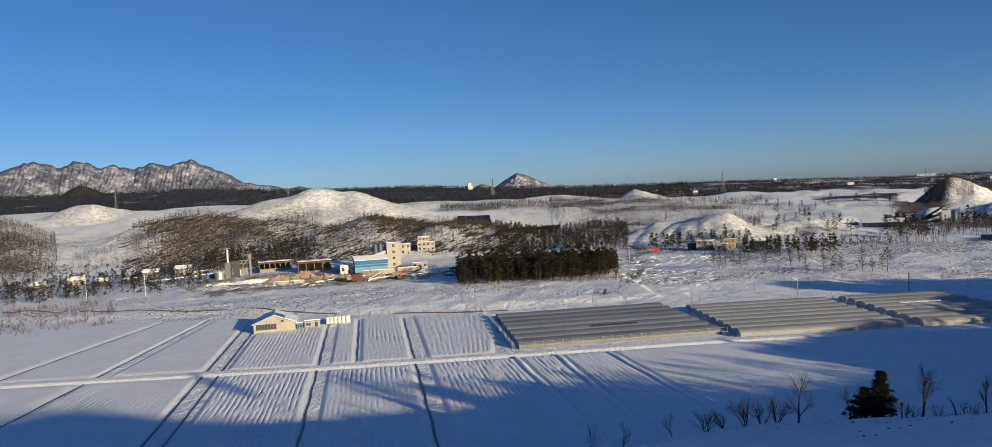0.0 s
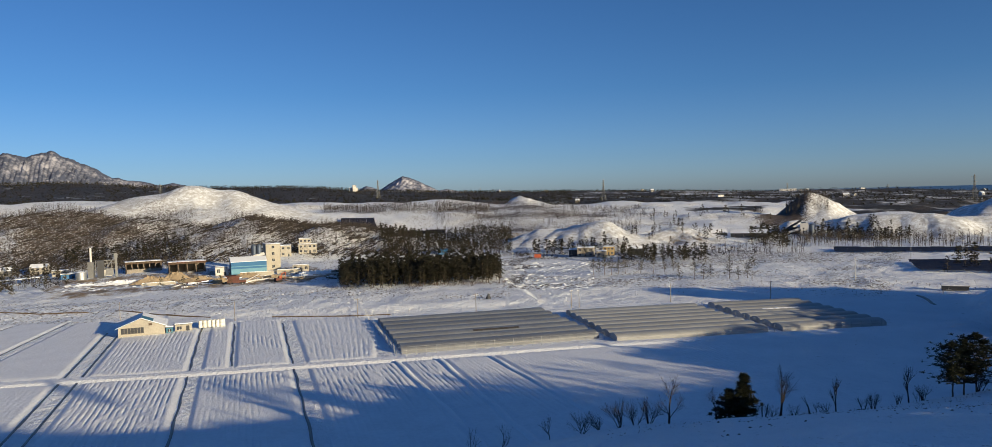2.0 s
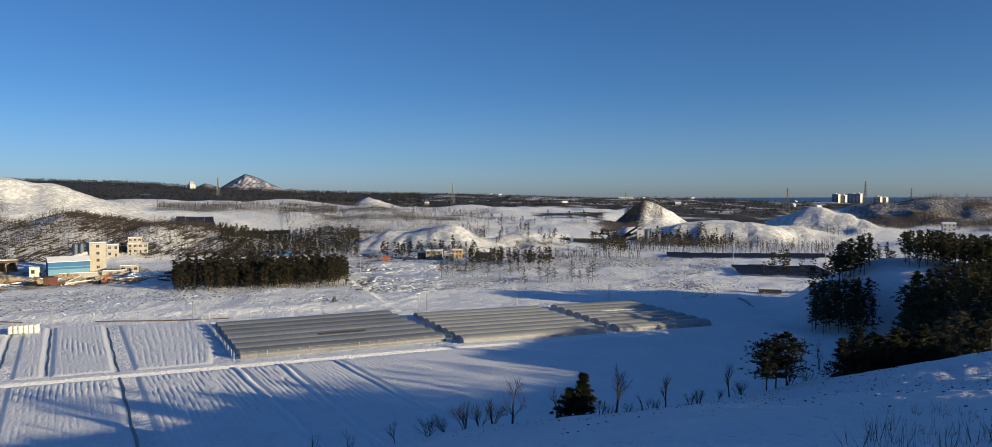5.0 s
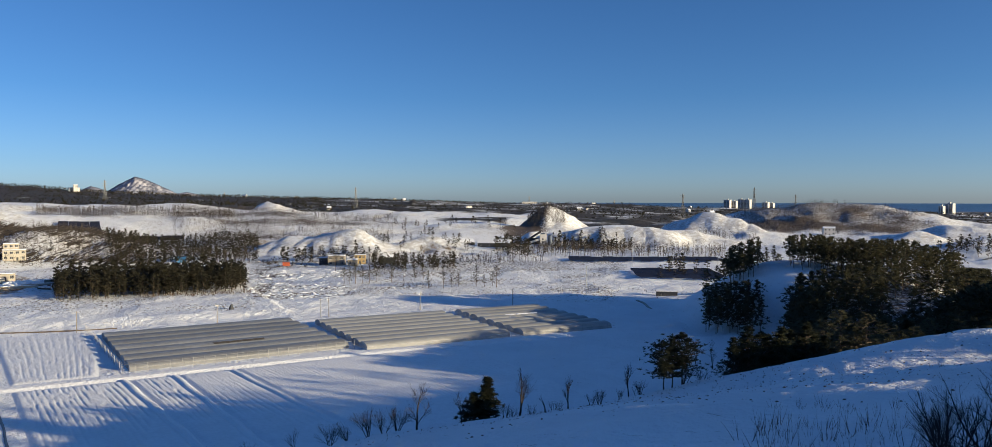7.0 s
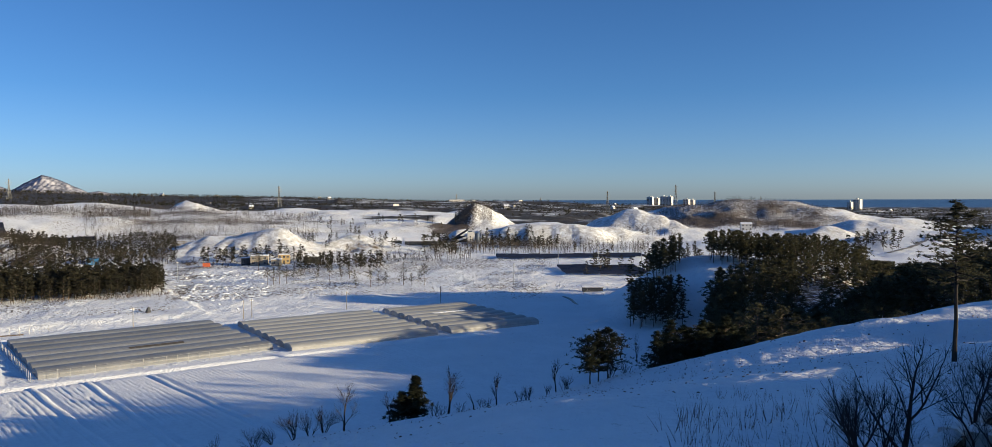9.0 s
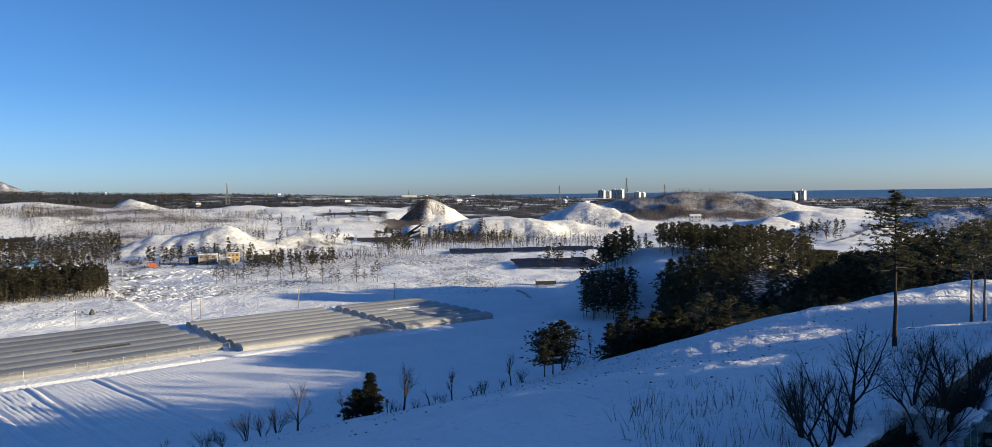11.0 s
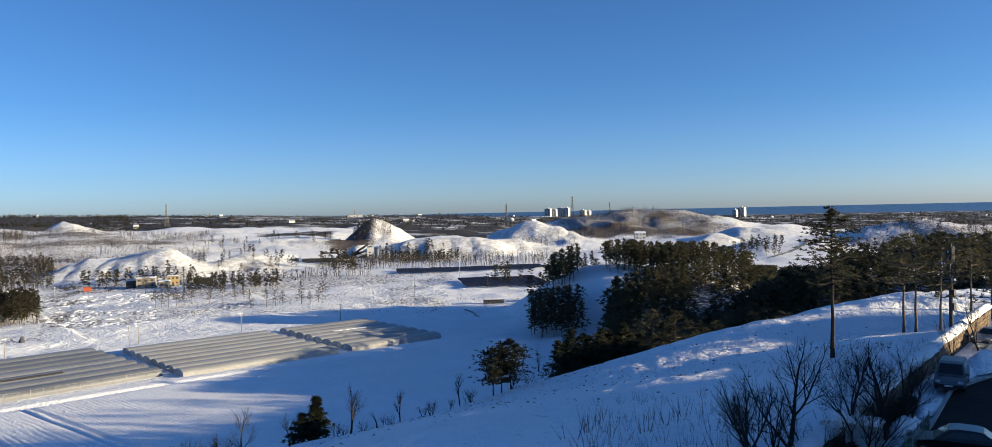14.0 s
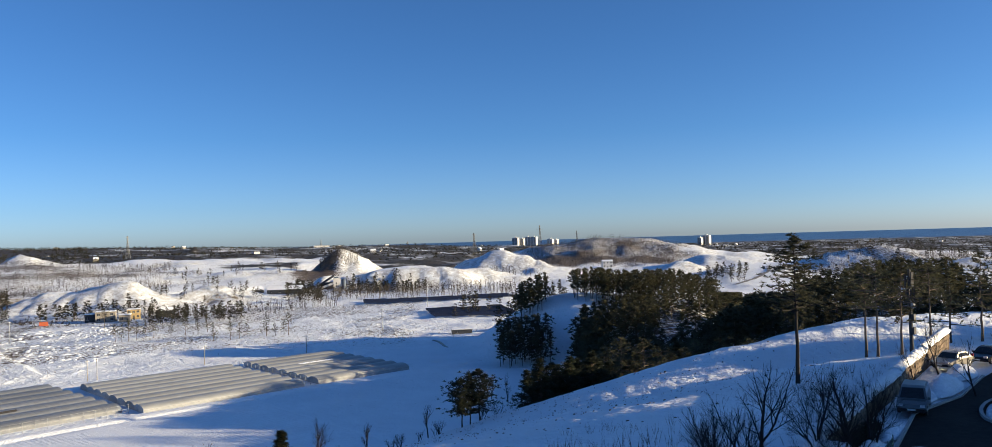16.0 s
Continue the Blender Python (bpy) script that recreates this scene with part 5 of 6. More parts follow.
# fuller, wide-armed pines for the slope's edge, needles darkened for their shade
for i in range(3):
    t, c = pine_geo(130 + i, 10.0, (0.30, 0.12, 0.20)[i], (0.36, 0.34, 0.38)[i], limbs=46, tuft=0.62, blades=12, top_heavy=i == 0, dense=2.2)
    PINES.append((t.mesh("trunk", BARK, True), c.mesh("crown", NEEDLE_DARK)))
for i, b, f, s in ((5, 38.8, 102, 0.62), (7, 39.4, 103, 0.64), (5, 40.1, 104, 0.68), (6, 43.6, 112, 0.66), (7, 44.6, 114, 0.78), (5, 45.5, 116, 0.72), (6, 46.8, 116, 0.76), (7, 48.4, 118, 0.85), (5, 47.6, 124, 0.76), (6, 45.9, 121, 0.76), (2, 46.4, 127, 0.7), (6, 47.3, 119, 0.8), (7, 48.9, 125, 0.85), (6, 49.5, 123, 0.78), (7, 44.2, 118, 0.66), (2, 48.0, 131, 0.74), (6, 45.0, 126, 0.74), (2, 66.8, 104, 0.9), (2, 67.5, 101, 0.86), (4, 68.9, 98, 0.85), (0, 71.7, 112, 0.8), (2, 70.6, 118, 0.8), (4, 73.4, 105, 0.85), (1, 74.4, 112, 0.9)):
    pine(i, *polar(b, f), s, i * 40 + b * 7, "pine on the edge of the snowy slope", "pines at the slope's edge")

# evergreen hedge at the foot of the garden trees
HEDGE = needle_material("hedge_leaves", (0.030, 0.036, 0.020), (0.016, 0.02, 0.012), 0.8, 0.2, False)
hedge = thing("hedge", 30.0, wall_y(30.0) - 0.95, LOT, 10.9, "dark evergreen hedge along the stone wall", "hedge")
rngh = random.Random(31)
for i in range(15):
    g = Geo()
    for k in range(80):
        spray(g, rngh, Vector((i * 1.5 + rngh.uniform(0, 1.5), rngh.uniform(-0.5, 0.4), rngh.uniform(0.0, 1.15 - 0.03 * i))), 0.3, 14)
    part("shrub", g, HEDGE, hedge)

# dry weeds on the slope
weeds = [bare_geo(500 + i, 1.6, 4, 0.22, 1, 0.006, 3, (1, 3)) for i in range(4)]
rows = [(x, y, s) for x, y, s in fan_places(110, 46, 65, 42, 60, 1.0, 0.9) + fan_places(70, 44, 58, 38, 52, 1.6, 0.9) + fan_places(150, 62, 70.5, 60, 86, 1.1, 0.8) + fan_places(120, 26, 60, 84, 100, 0.7, 1.2) + fan_places(60, 15, 45, 78, 100, 0.5, 1.2) if y > wall_y(x) + 1.5]
tagged(part("weeds", scatter(weeds, planted(rows, 4, 0.6, 1.3, 0.05)), SHRUB), "dry brown weed stalks sticking out of the snow", "weeds", kind="stuff")
clods = [Geo().box((-0.16, -0.12, -0.06), (0.16, 0.12, 0.12), 0.6), Geo().box((-0.1, -0.2, -0.05), (0.12, 0.18, 0.1), 0.5)]
rows = fan_places(420, 24, 66, 60, 112, 0.6, 0.8) + fan_places(900, 16, 60, 74, 112, 0.42, 0.5)
tagged(part("tussocks", scatter(clods, planted(rows, 2, 0.5, 1.5, 0.02)), SHRUB), "dark tussocks and stones poking through the snow", "tussocks", kind="stuff")

# telecom mast among the pines
x, y = polar(69.5, 101)
mast = thing("telecom_mast", x, y, ground_at(x, y), 0, "dark telecom mast with panel antennas among pines", "mast")
MAST = material("dark_mast_paint", (0.06, 0.06, 0.06), 0.6, second=(0.04, 0.04, 0.045), scale=1)
part("pole", Geo().tube([(0, 0, -0.5), (0, 0, 4), (0, 0, 9.4)], [0.22, 0.2, 0.16], 10), MAST, mast)
for k in range(6):
    a = k * math.pi / 3
    m = pose(0, 0, 8.2 - (k % 2) * 1.9, 0, 0, math.degrees(a))
    part("antenna", Geo().box((0.35, -0.16, -0.8), (0.5, 0.16, 0.9)), MAST, mast, at=m)
    part("bracket", Geo().tube([(0, 0, 0), (0.4, 0, 0)], [0.04, 0.04], 6), MAST, mast, at=m)
for z in (2.0, 3.5, 5.0):
    part("equipment_box", Geo().box((-0.3, -0.45, z), (0.3, -0.15, z + 0.8)), CABINET if z > 4 else MAST, mast)


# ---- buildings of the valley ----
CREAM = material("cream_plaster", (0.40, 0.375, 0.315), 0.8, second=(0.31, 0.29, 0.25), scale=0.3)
WHITE = material("white_plaster", (0.60, 0.59, 0.57), 0.8, second=(0.5, 0.49, 0.48), scale=0.3)
CONCRETE = material("bare_concrete", (0.28, 0.255, 0.22), 0.9, second=(0.19, 0.17, 0.145), scale=0.4)
GREY = material("grey_sheet", (0.20, 0.205, 0.21), 0.6, second=(0.13, 0.135, 0.14), scale=0.5)
DARK = material("dark_sheet", (0.05, 0.055, 0.065), 0.6, second=(0.035, 0.038, 0.045), scale=0.5)
BLUE = material("blue_sheet", (0.03, 0.14, 0.30), 0.5, second=(0.025, 0.11, 0.25), scale=0.4)
SKYBLUE = material("pale_blue_sheet", (0.13, 0.30, 0.40), 0.5, second=(0.11, 0.25, 0.34), scale=0.4)
TEAL = material("teal_roof_sheet", (0.05, 0.17, 0.24), 0.5, second=(0.04, 0.13, 0.19), scale=0.4)
RUST = material("rusty_red_paint", (0.13, 0.05, 0.036), 0.7, second=(0.085, 0.037, 0.03), scale=0.8)
ORANGE = material("orange_paint", (0.36, 0.085, 0.04), 0.6, second=(0.27, 0.065, 0.03), scale=0.8)
YELLOW = material("ochre_plaster", (0.42, 0.31, 0.15), 0.8, second=(0.34, 0.25, 0.13), scale=0.5)
WINDOW = material("window_glass", (0.03, 0.035, 0.045), 0.15, second=(0.05, 0.055, 0.065), scale=0.6)
SAND = material("sand", (0.33, 0.26, 0.17), 0.95, second=(0.24, 0.195, 0.14), scale=0.5, bump=0.4, bump_scale=1.5)
BROWN = material("brown_timber", (0.105, 0.072, 0.05), 0.8, second=(0.07, 0.05, 0.037), scale=0.6)
PANEL = material("solar_glass", (0.015, 0.017, 0.028), 0.25, second=(0.022, 0.024, 0.035), scale=0.3, spec=0.5)


def building(name, label, category, x, y, turn, w, d, h, wall, roof="flat", rise=1.5, roof_mat=None, snow=True, floors=1, windows=3, over=0.3, group="", door=True, z=None):
    """A house: front along its own x at y = 0; walls, roof with overhang, snow on it, recessed windows and a door."""
    e = thing(name, x, y, (ground_at(x, y) if z is None else z) - 0.15, turn, label, category, group)
    part("wall", Geo().prism([(0, 0), (w, 0), (w, h), (0, h)], 0, d), wall, e)
    rm = roof_mat or GREY
    if roof == "flat":
        part("roof", Geo().box((-over, -over, h), (w + over, d + over, h + 0.25)), rm, e)
        if snow:
            part("snow", Geo().box((-over + 0.1, -over + 0.1, h + 0.25), (w + over - 0.1, d + over - 0.1, h + 0.5), 0.97), SNOW, e)
    elif roof == "gable_front":
        part("gable", Geo().prism([(0, h), (w, h), (w / 2, h + rise)], 0.02, d - 0.02), wall, e)
        s = rise / (w / 2)
        for side in (0, 1):
            o = [(-over, h - over * s), (w / 2, h + rise), (w / 2, h + rise + 0.22), (-over, h - over * s + 0.22)]
            o = o if not side else [(w - a, b) for a, b in reversed(o)]
            part("roof", Geo().prism(o, -over, d + over), rm if not side else (SNOW if snow else rm), e)
    else:
        part("gable", Geo().prism([(0, h), (w, h), (w, h + 0.02), (0, h + 0.02)], 0, d), wall, e)
        for side in (0, 1):
            y0, y1 = (-over, d / 2) if not side else (d + over, d / 2)
            z0, z1 = h - 0.05, h + rise
            g = Geo().add([(-over, y0, z0), (w + over, y0, z0), (w + over, y1, z1), (-over, y1, z1), (-over, y0, z0 + 0.22), (w + over, y0, z0 + 0.22), (w + over, y1, z1 + 0.22), (-over, y1, z1 + 0.22)],
                          [(3, 2, 1, 0), (4, 5, 6, 7), (0, 1, 5, 4), (1, 2, 6, 5), (2, 3, 7, 6), (3, 0, 4, 7)])
            part("roof", g, SNOW if snow else rm, e)
        for xx in (0.0, w - 0.15):
            part("gable", Geo().add([(xx, 0, h), (xx, d, h), (xx, d / 2, h + rise), (xx + 0.15, 0, h), (xx + 0.15, d, h), (xx + 0.15, d / 2, h + rise)], [(0, 1, 2), (5, 4, 3), (0, 3, 4, 1), (1, 4, 5, 2), (2, 5, 3, 0)]), wall, e)
    fh = h / floors
    for f in range(floors):
        for i in range(windows):
            cx = w * (i + 0.5) / windows
            ww, wh = min(1.5, w / windows * 0.55), fh * 0.42
            if door and f == 0 and i == windows // 2:
                part("door", Geo().box((cx - 0.5, -0.05, 0.1), (cx + 0.5, 0.02, min(2.1, fh * 0.85))), DARK, e)
                continue
            z0 = f * fh + fh * 0.36
            win = part("window", Geo().box((cx - ww / 2, -0.04, z0), (cx + ww / 2, 0.02, z0 + wh)), WINDOW, e)
            part("frame", Geo().box((cx - ww / 2 - 0.08, -0.03, z0 - 0.1), (cx + ww / 2 + 0.08, 0.01, z0)).box((cx - 0.03, -0.06, z0), (cx + 0.03, -0.03, z0 + wh)), WHITE, win)
    return e


def facing(bearing, extra=0.0):
    """The turn that lets a front look back at the camera from that bearing."""
    return -bearing + extra


def at_bearing(bearing, far):
    x, y = polar(bearing, far)
    return {"x": x, "y": y}


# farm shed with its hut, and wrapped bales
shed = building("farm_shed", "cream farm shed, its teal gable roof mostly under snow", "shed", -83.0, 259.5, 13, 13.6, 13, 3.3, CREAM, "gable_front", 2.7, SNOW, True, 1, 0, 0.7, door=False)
part("bare_roof", Geo().prism([(6.9, 6.17), (10.2, 4.86), (10.2, 4.91), (6.9, 6.23)], -0.72, 5.5), TEAL, shed, "teal sheet where the snow slid off")
part("fascia", Geo().prism([(-0.75, 2.95), (6.8, 5.95), (6.8, 6.1), (-0.75, 3.1)], -0.76, -0.70), TEAL, shed)
part("opening", Geo().box((0.8, -0.05, 1.3), (7.4, 0.05, 3.1)), DARK, shed)
part("opening", Geo().box((8.9, -0.05, 3.5), (9.9, 0.05, 4.2)), BROWN, shed)
for i in range(6):
    part("mullion", Geo().box((1.7 + i * 0.95, -0.09, 1.3), (1.8 + i * 0.95, -0.05, 3.1)), CONCRETE, shed)
part("sill", Geo().box((0.6, -0.12, 1.15), (7.6, 0.05, 1.3)), CONCRETE, shed)
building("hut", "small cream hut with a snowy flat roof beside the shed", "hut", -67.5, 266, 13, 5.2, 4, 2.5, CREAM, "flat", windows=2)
building("lean_to", "teal lean-to at the shed's side", "lean-to", -69.6, 263.5, 13, 2.0, 4, 2.2, TEAL, "flat", windows=1, door=False)
WRAP = material("bale_wrap", (0.78, 0.77, 0.70), 0.4, second=(0.68, 0.67, 0.60), scale=0.8, random_amount=0.1)
bale_mesh = Geo().tube([(0, 0, 0), (0, 0, 0.08), (0, 0, 1.12), (0, 0, 1.2)], [0.55, 0.62, 0.62, 0.55], 16).mesh("silage_bale", WRAP, True)
for row in range(2):
    for i in range(6):
        for lv in range(2):
            x, y = -60.5 + i * 1.32 + row * 0.2, 270.5 + i * 0.25 + row * 1.35
            tagged(part("silage_bale", bale_mesh, WRAP, at=pose(x, y, max(ground_at(x, y), 0.36) + lv * 1.2)), "white plastic-wrapped silage bale in a stack", "bale", "stacked silage bales")
for i in range(6):
    x, y = -88.5 + i * 1.34, 279 + i * 0.3
    tagged(part("silage_bale", bale_mesh, WRAP, at=pose(x, y, max(ground_at(x, y), 0.36))), "white plastic-wrapped silage bale behind the shed", "bale", "stacked silage bales")


# fence round the greenhouses
def fence_line(label, points, height=2.0, gap=3.0):
    x0, y0 = points[0]
    e = thing("wire_fence", x0, y0, 0, 0, label, "fence", "fences of the greenhouses")
    for (ax, ay), (bx, by) in zip(points, points[1:]):
        n = max(1, int(math.hypot(bx - ax, by - ay) / gap))
        for i in range(n):
            x, y = ax + (bx - ax) * i / n - x0, ay + (by - ay) * i / n - y0
            part("post", Geo().tube([(x, y, 0), (x, y, height)], [0.045, 0.045], 5), STEEL, e)
        for z in (0.5, 1.2, height - 0.1):
            part("rail", Geo().tube([(ax - x0, ay - y0, z), (bx - x0, by - y0, z)], [0.02, 0.02], 4), STEEL, e)
    return e


fence_line("galvanised wire fence round the greenhouse", [(62, 213.2), (3.0, 206.8), (-6.5, 281), (12, 283)], 2.4, 2.6)
fence_line("galvanised wire fence between two greenhouses", [(112.6, 265), (112.6, 208.3), (148, 208.8)], 2.2, 3.0)


# utility poles
def pole(label, x, y, h, arms=1, r=0.14, mat=None):
    e = thing("utility_pole", x, y, ground_at(x, y) - 0.2, 10, label, "pole", "poles of the valley")
    part("pole", Geo().tube([(0, 0, 0), (0, 0, h)], [r, r * 0.65], 8), mat or CONCRETE, e)
    for i in range(arms):
        part("crossarm", Geo().box((-0.8, -0.06, h - 0.5 - i * 0.8), (0.8, 0.06, h - 0.38 - i * 0.8)), STEEL, e)
    return e


for x, y in ((-52, 285), (-9, 279), (33, 277), (68, 276), (71, 276.5), (107, 279), (145, 275), (-95, 300), (-150, 330)):
    pole("slim concrete utility pole in the snow", x, y, 7.0)
for b, f in ((36.5, 496), (39.4, 500), (42.5, 510), (33.2, 376), (-24.5, 430), (-28.0, 450), (9.6, 430)):
    pole("tall pale lamp post", *polar(b, f), 10.5, 1, 0.16, STEEL)

# quarry and concrete works
stack = thing("chimney", *polar(-19.15, 494), 0, 0, "slim white steel chimney of the works", "chimney")
part("stack", Geo().tube([(0, 0, 0), (0, 0, 14), (0, 0, 18.5)], [0.7, 0.6, 0.6], 12), WHITE, stack)
part("foot", Geo().box((-1.4, -1.4, 0), (1.4, 1.4, 10.5)), GREY, stack)
kiln = thing("process_tower", *polar(-18.5, 492), 0, facing(-18.5), "grey steel process tower with dark machinery", "tower")
part("casing", Geo().box((-2.6, 0, 0), (1.0, 3.2, 11.2)), DARK, kiln)
part("hopper", Geo().box((1.4, 0.4, 2.5), (6.0, 3, 6.2), 0.8), GREY, kiln)
for x in (1.5, 5.8):
    for y in (0.5, 2.9):
        part("leg", Geo().box((x - 0.12, y - 0.12, 0), (x + 0.12, y + 0.12, 3.0)), GREY, kiln)
truss = thing("steel_gallery", *polar(-18.9, 493), 0, facing(-18.9), "grey open steel gallery between two process towers", "gallery")
for z in (6.0, 9.2, 10.8):
    for y in (0.0, 2.2):
        part("beam", Geo().box((0, y - 0.15, z), (10.2, y + 0.15, z + 0.35)), GREY, truss)
for i in range(6):
    part("post", Geo().box((i * 2.0, -0.12, 0), (i * 2.0 + 0.25, 0.12, 11.0)), GREY, truss)
    if i < 5:
        part("brace", Geo().tube([(i * 2.0 + 0.1, 0, 6.2), (i * 2.0 + 2.1, 0, 10.8)], [0.1, 0.1], 4), GREY, truss)
part("machine_house", Geo().box((3.0, -0.3, 2.2), (8.4, 2.4, 5.6)), WHITE, truss)
part("deck", Geo().box((0, -0.2, 5.7), (10.2, 2.4, 5.95)), DARK, truss)
lift_tower = thing("elevator_tower", *polar(-17.65, 494), 0, facing(-17.65), "narrow grey bucket elevator tower", "tower")
part("shaft", Geo().box((-0.9, -0.6, 0), (0.5, 0.6, 13.6)), GREY, lift_tower)
part("head", Geo().box((-1.4, -0.8, 12.6), (0.9, 0.8, 14.8), 0.7), GREY, lift_tower)
part("chute", Geo().tube([(-0.6, 0, 12.8), (-5.2, 0.4, 6.8)], [0.35, 0.35], 6), STEEL, lift_tower)
silo = thing("storage_tank", *polar(-19.75, 488), 0, 0, "round pale steel storage tank", "tank")
part("shell", Geo().tube([(0, 0, 0), (0, 0, 5.4)], [2.8, 2.8], 24), STEEL, silo, smooth=False)
part("lid", Geo().tube([(0, 0, 5.4), (0, 0, 6.1)], [2.85, 0.4], 24), SNOW, silo)
building("works_office", "small dark works hut with a snowy roof", "hut", **at_bearing(-20.9, 495), turn=20, w=8, d=5, h=3, wall=BLUE, roof="flat", windows=2)


def bay_shed(label, bearing, far, width, depth, h, bays, roof_mat):
    """An open store: concrete dividing walls under a shallow roof."""
    e = thing("aggregate_store", *polar(bearing, far), ground_at(*polar(bearing, far)) - 0.2, facing(bearing, 4), label, "store", "open stores of the works")
    part("back_wall", Geo().box((0, depth - 0.5, 0), (width, depth, h)), CONCRETE, e)
    for i in range(bays + 1):
        x = (width - 0.6) * i / bays
        part("dividing_wall", Geo().add([(x, 0, 0), (x + 0.6, 0, 0), (x + 0.6, depth, 0), (x, depth, 0), (x, depth * 0.25, h * 0.8), (x + 0.6, depth * 0.25, h * 0.8), (x + 0.6, depth, h * 0.9), (x, depth, h * 0.9)],
                                        [(3, 2, 1, 0), (4, 5, 6, 7), (0, 1, 5, 4), (1, 2, 6, 5), (2, 3, 7, 6), (3, 0, 4, 7)]), CONCRETE, e)
        part("post", Geo().box((x + 0.15, 0.2, 0), (x + 0.45, 0.5, h)), BROWN, e)
    part("beam", Geo().box((-0.3, 0.1, h - 0.9), (width + 0.3, 0.5, h)), BROWN, e)
    part("roof", Geo().box((-0.6, -0.8, h), (width + 0.6, depth + 0.4, h + 0.3)), roof_mat, e)
    part("snow", Geo().box((-0.4, 1.4, h + 0.3), (width + 0.4, depth + 0.2, h + 0.55), 0.97), SNOW, e)
    return e


bay_shed("long open concrete store with a brown roof edge", -17.1, 512, 20, 9, 6.6, 6, BROWN)
bay_shed("open concrete store with four deep bays", -14.45, 486, 20, 11, 6.3, 4, RUST)
part("parapet", Geo().box((0.4, -0.3, 0), (19.6, 0.1, 2.6)), CONCRETE, bpy.data.objects["aggregate_store"])

blue = building("factory_hall", "blue factory hall with a snowy low roof", "hall", **at_bearing(-10.45, 456), turn=facing(-10.45, 4), w=19, d=14, h=8.0, wall=SKYBLUE, roof="side", rise=2.2, roof_mat=GREY, windows=0, door=False)
part("band", Geo().box((-0.03, -0.06, 4.2), (19.03, 0.02, 7.9)), BLUE, blue)
part("stripe", Geo().box((-0.03, -0.08, 5.2), (19.03, 0.02, 5.6)), SKYBLUE, blue)
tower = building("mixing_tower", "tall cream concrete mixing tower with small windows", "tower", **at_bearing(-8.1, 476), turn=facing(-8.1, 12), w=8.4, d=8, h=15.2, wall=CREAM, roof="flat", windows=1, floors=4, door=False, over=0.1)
SLATE = material("slate_blue_steel", (0.10, 0.13, 0.18), 0.5, 0.3, second=(0.07, 0.09, 0.13), scale=0.4)
sil = thing("cement_silo", *polar(-8.55, 473), 0, 0, "dark steel cement silos beside the mixing tower", "silo")
for dx in (0, -2.9):
    part("shell", Geo().tube([(dx, 0, 0), (dx, 0, 16.4), (dx, 0, 17.4)], [1.45, 1.45, 0.5], 14), SLATE, sil)
conv = thing("conveyor", *polar(-10.2, 472), 0, facing(-10.2), "snowy inclined conveyor up to the mixing tower", "conveyor")
part("gallery", Geo().box((-1, -1, 0), (1, 1, 1.6)), GREY, conv, at=pose(0, 0, 0))
part("belt", Geo().tube([(-1, 0, 6.5), (16.5, 0, 11.8)], [1.0, 1.0], 6), WHITE, conv)
for i in range(3):
    part("leg", Geo().tube([(2 + 5 * i, 0, 0), (2 + 5 * i, 0, 7.2 + 1.5 * i)], [0.2, 0.2], 6), GREY, conv)
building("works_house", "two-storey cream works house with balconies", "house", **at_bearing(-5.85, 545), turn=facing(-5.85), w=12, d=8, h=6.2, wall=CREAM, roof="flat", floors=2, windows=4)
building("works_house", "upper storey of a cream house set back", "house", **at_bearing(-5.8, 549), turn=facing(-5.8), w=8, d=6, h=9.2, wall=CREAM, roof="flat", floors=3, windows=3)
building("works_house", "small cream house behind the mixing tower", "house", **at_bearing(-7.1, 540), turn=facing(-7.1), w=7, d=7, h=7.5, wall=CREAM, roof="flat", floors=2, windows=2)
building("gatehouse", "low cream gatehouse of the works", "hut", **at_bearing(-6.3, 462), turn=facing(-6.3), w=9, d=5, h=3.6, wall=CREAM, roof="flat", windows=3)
building("control_hut", "pale hut beside the blue hall", "hut", **at_bearing(-11.5, 462), turn=facing(-11.5), w=6.5, d=5, h=4.6, wall=WHITE, roof="flat", windows=2)
for b, f, w, d, h, s, m, lab in ((-15.5, 442, 22, 9, 3.0, 21, SAND, "mound of bare ochre sand"), (-12.6, 438, 20, 8, 2.2, 22, SAND, "mound of bare ochre sand"), (-17.5, 448, 26, 10, 1.5, 23, CLEAN_SNOW, "mound of rubble under snow"), (-19.5, 450, 22, 8, 1.0, 24, CLEAN_SNOW, "mound of rubble under snow"),
                                 (-9.4, 441, 20, 6, 2.4, 25, SAND, "mound of bare ochre sand"), (-14.0, 455, 16, 8, 3.4, 26, SAND, "mound of gravel before the bays"), (-5.3, 432, 16, 8, 2.0, 27, CLEAN_SNOW, "mound of rubble under snow"), (-7.6, 425, 14, 5, 1.6, 28, SAND, "mound of bare ochre sand"), (-4.6, 440, 20, 8, 1.8, 29, CLEAN_SNOW, "mound of rubble under snow"), (-11.2, 425, 12, 5, 2.2, 30, SAND, "mound of gravel before the bays")):
    x, y = polar(b, f)
    tagged(part("rubble_mound", lumpy(w, d, h, s, 18, 0.6), m, at=pose(x, y, ground_at(x, y), 0, 0, facing(b))), lab, "mound", "mounds in the works yard")
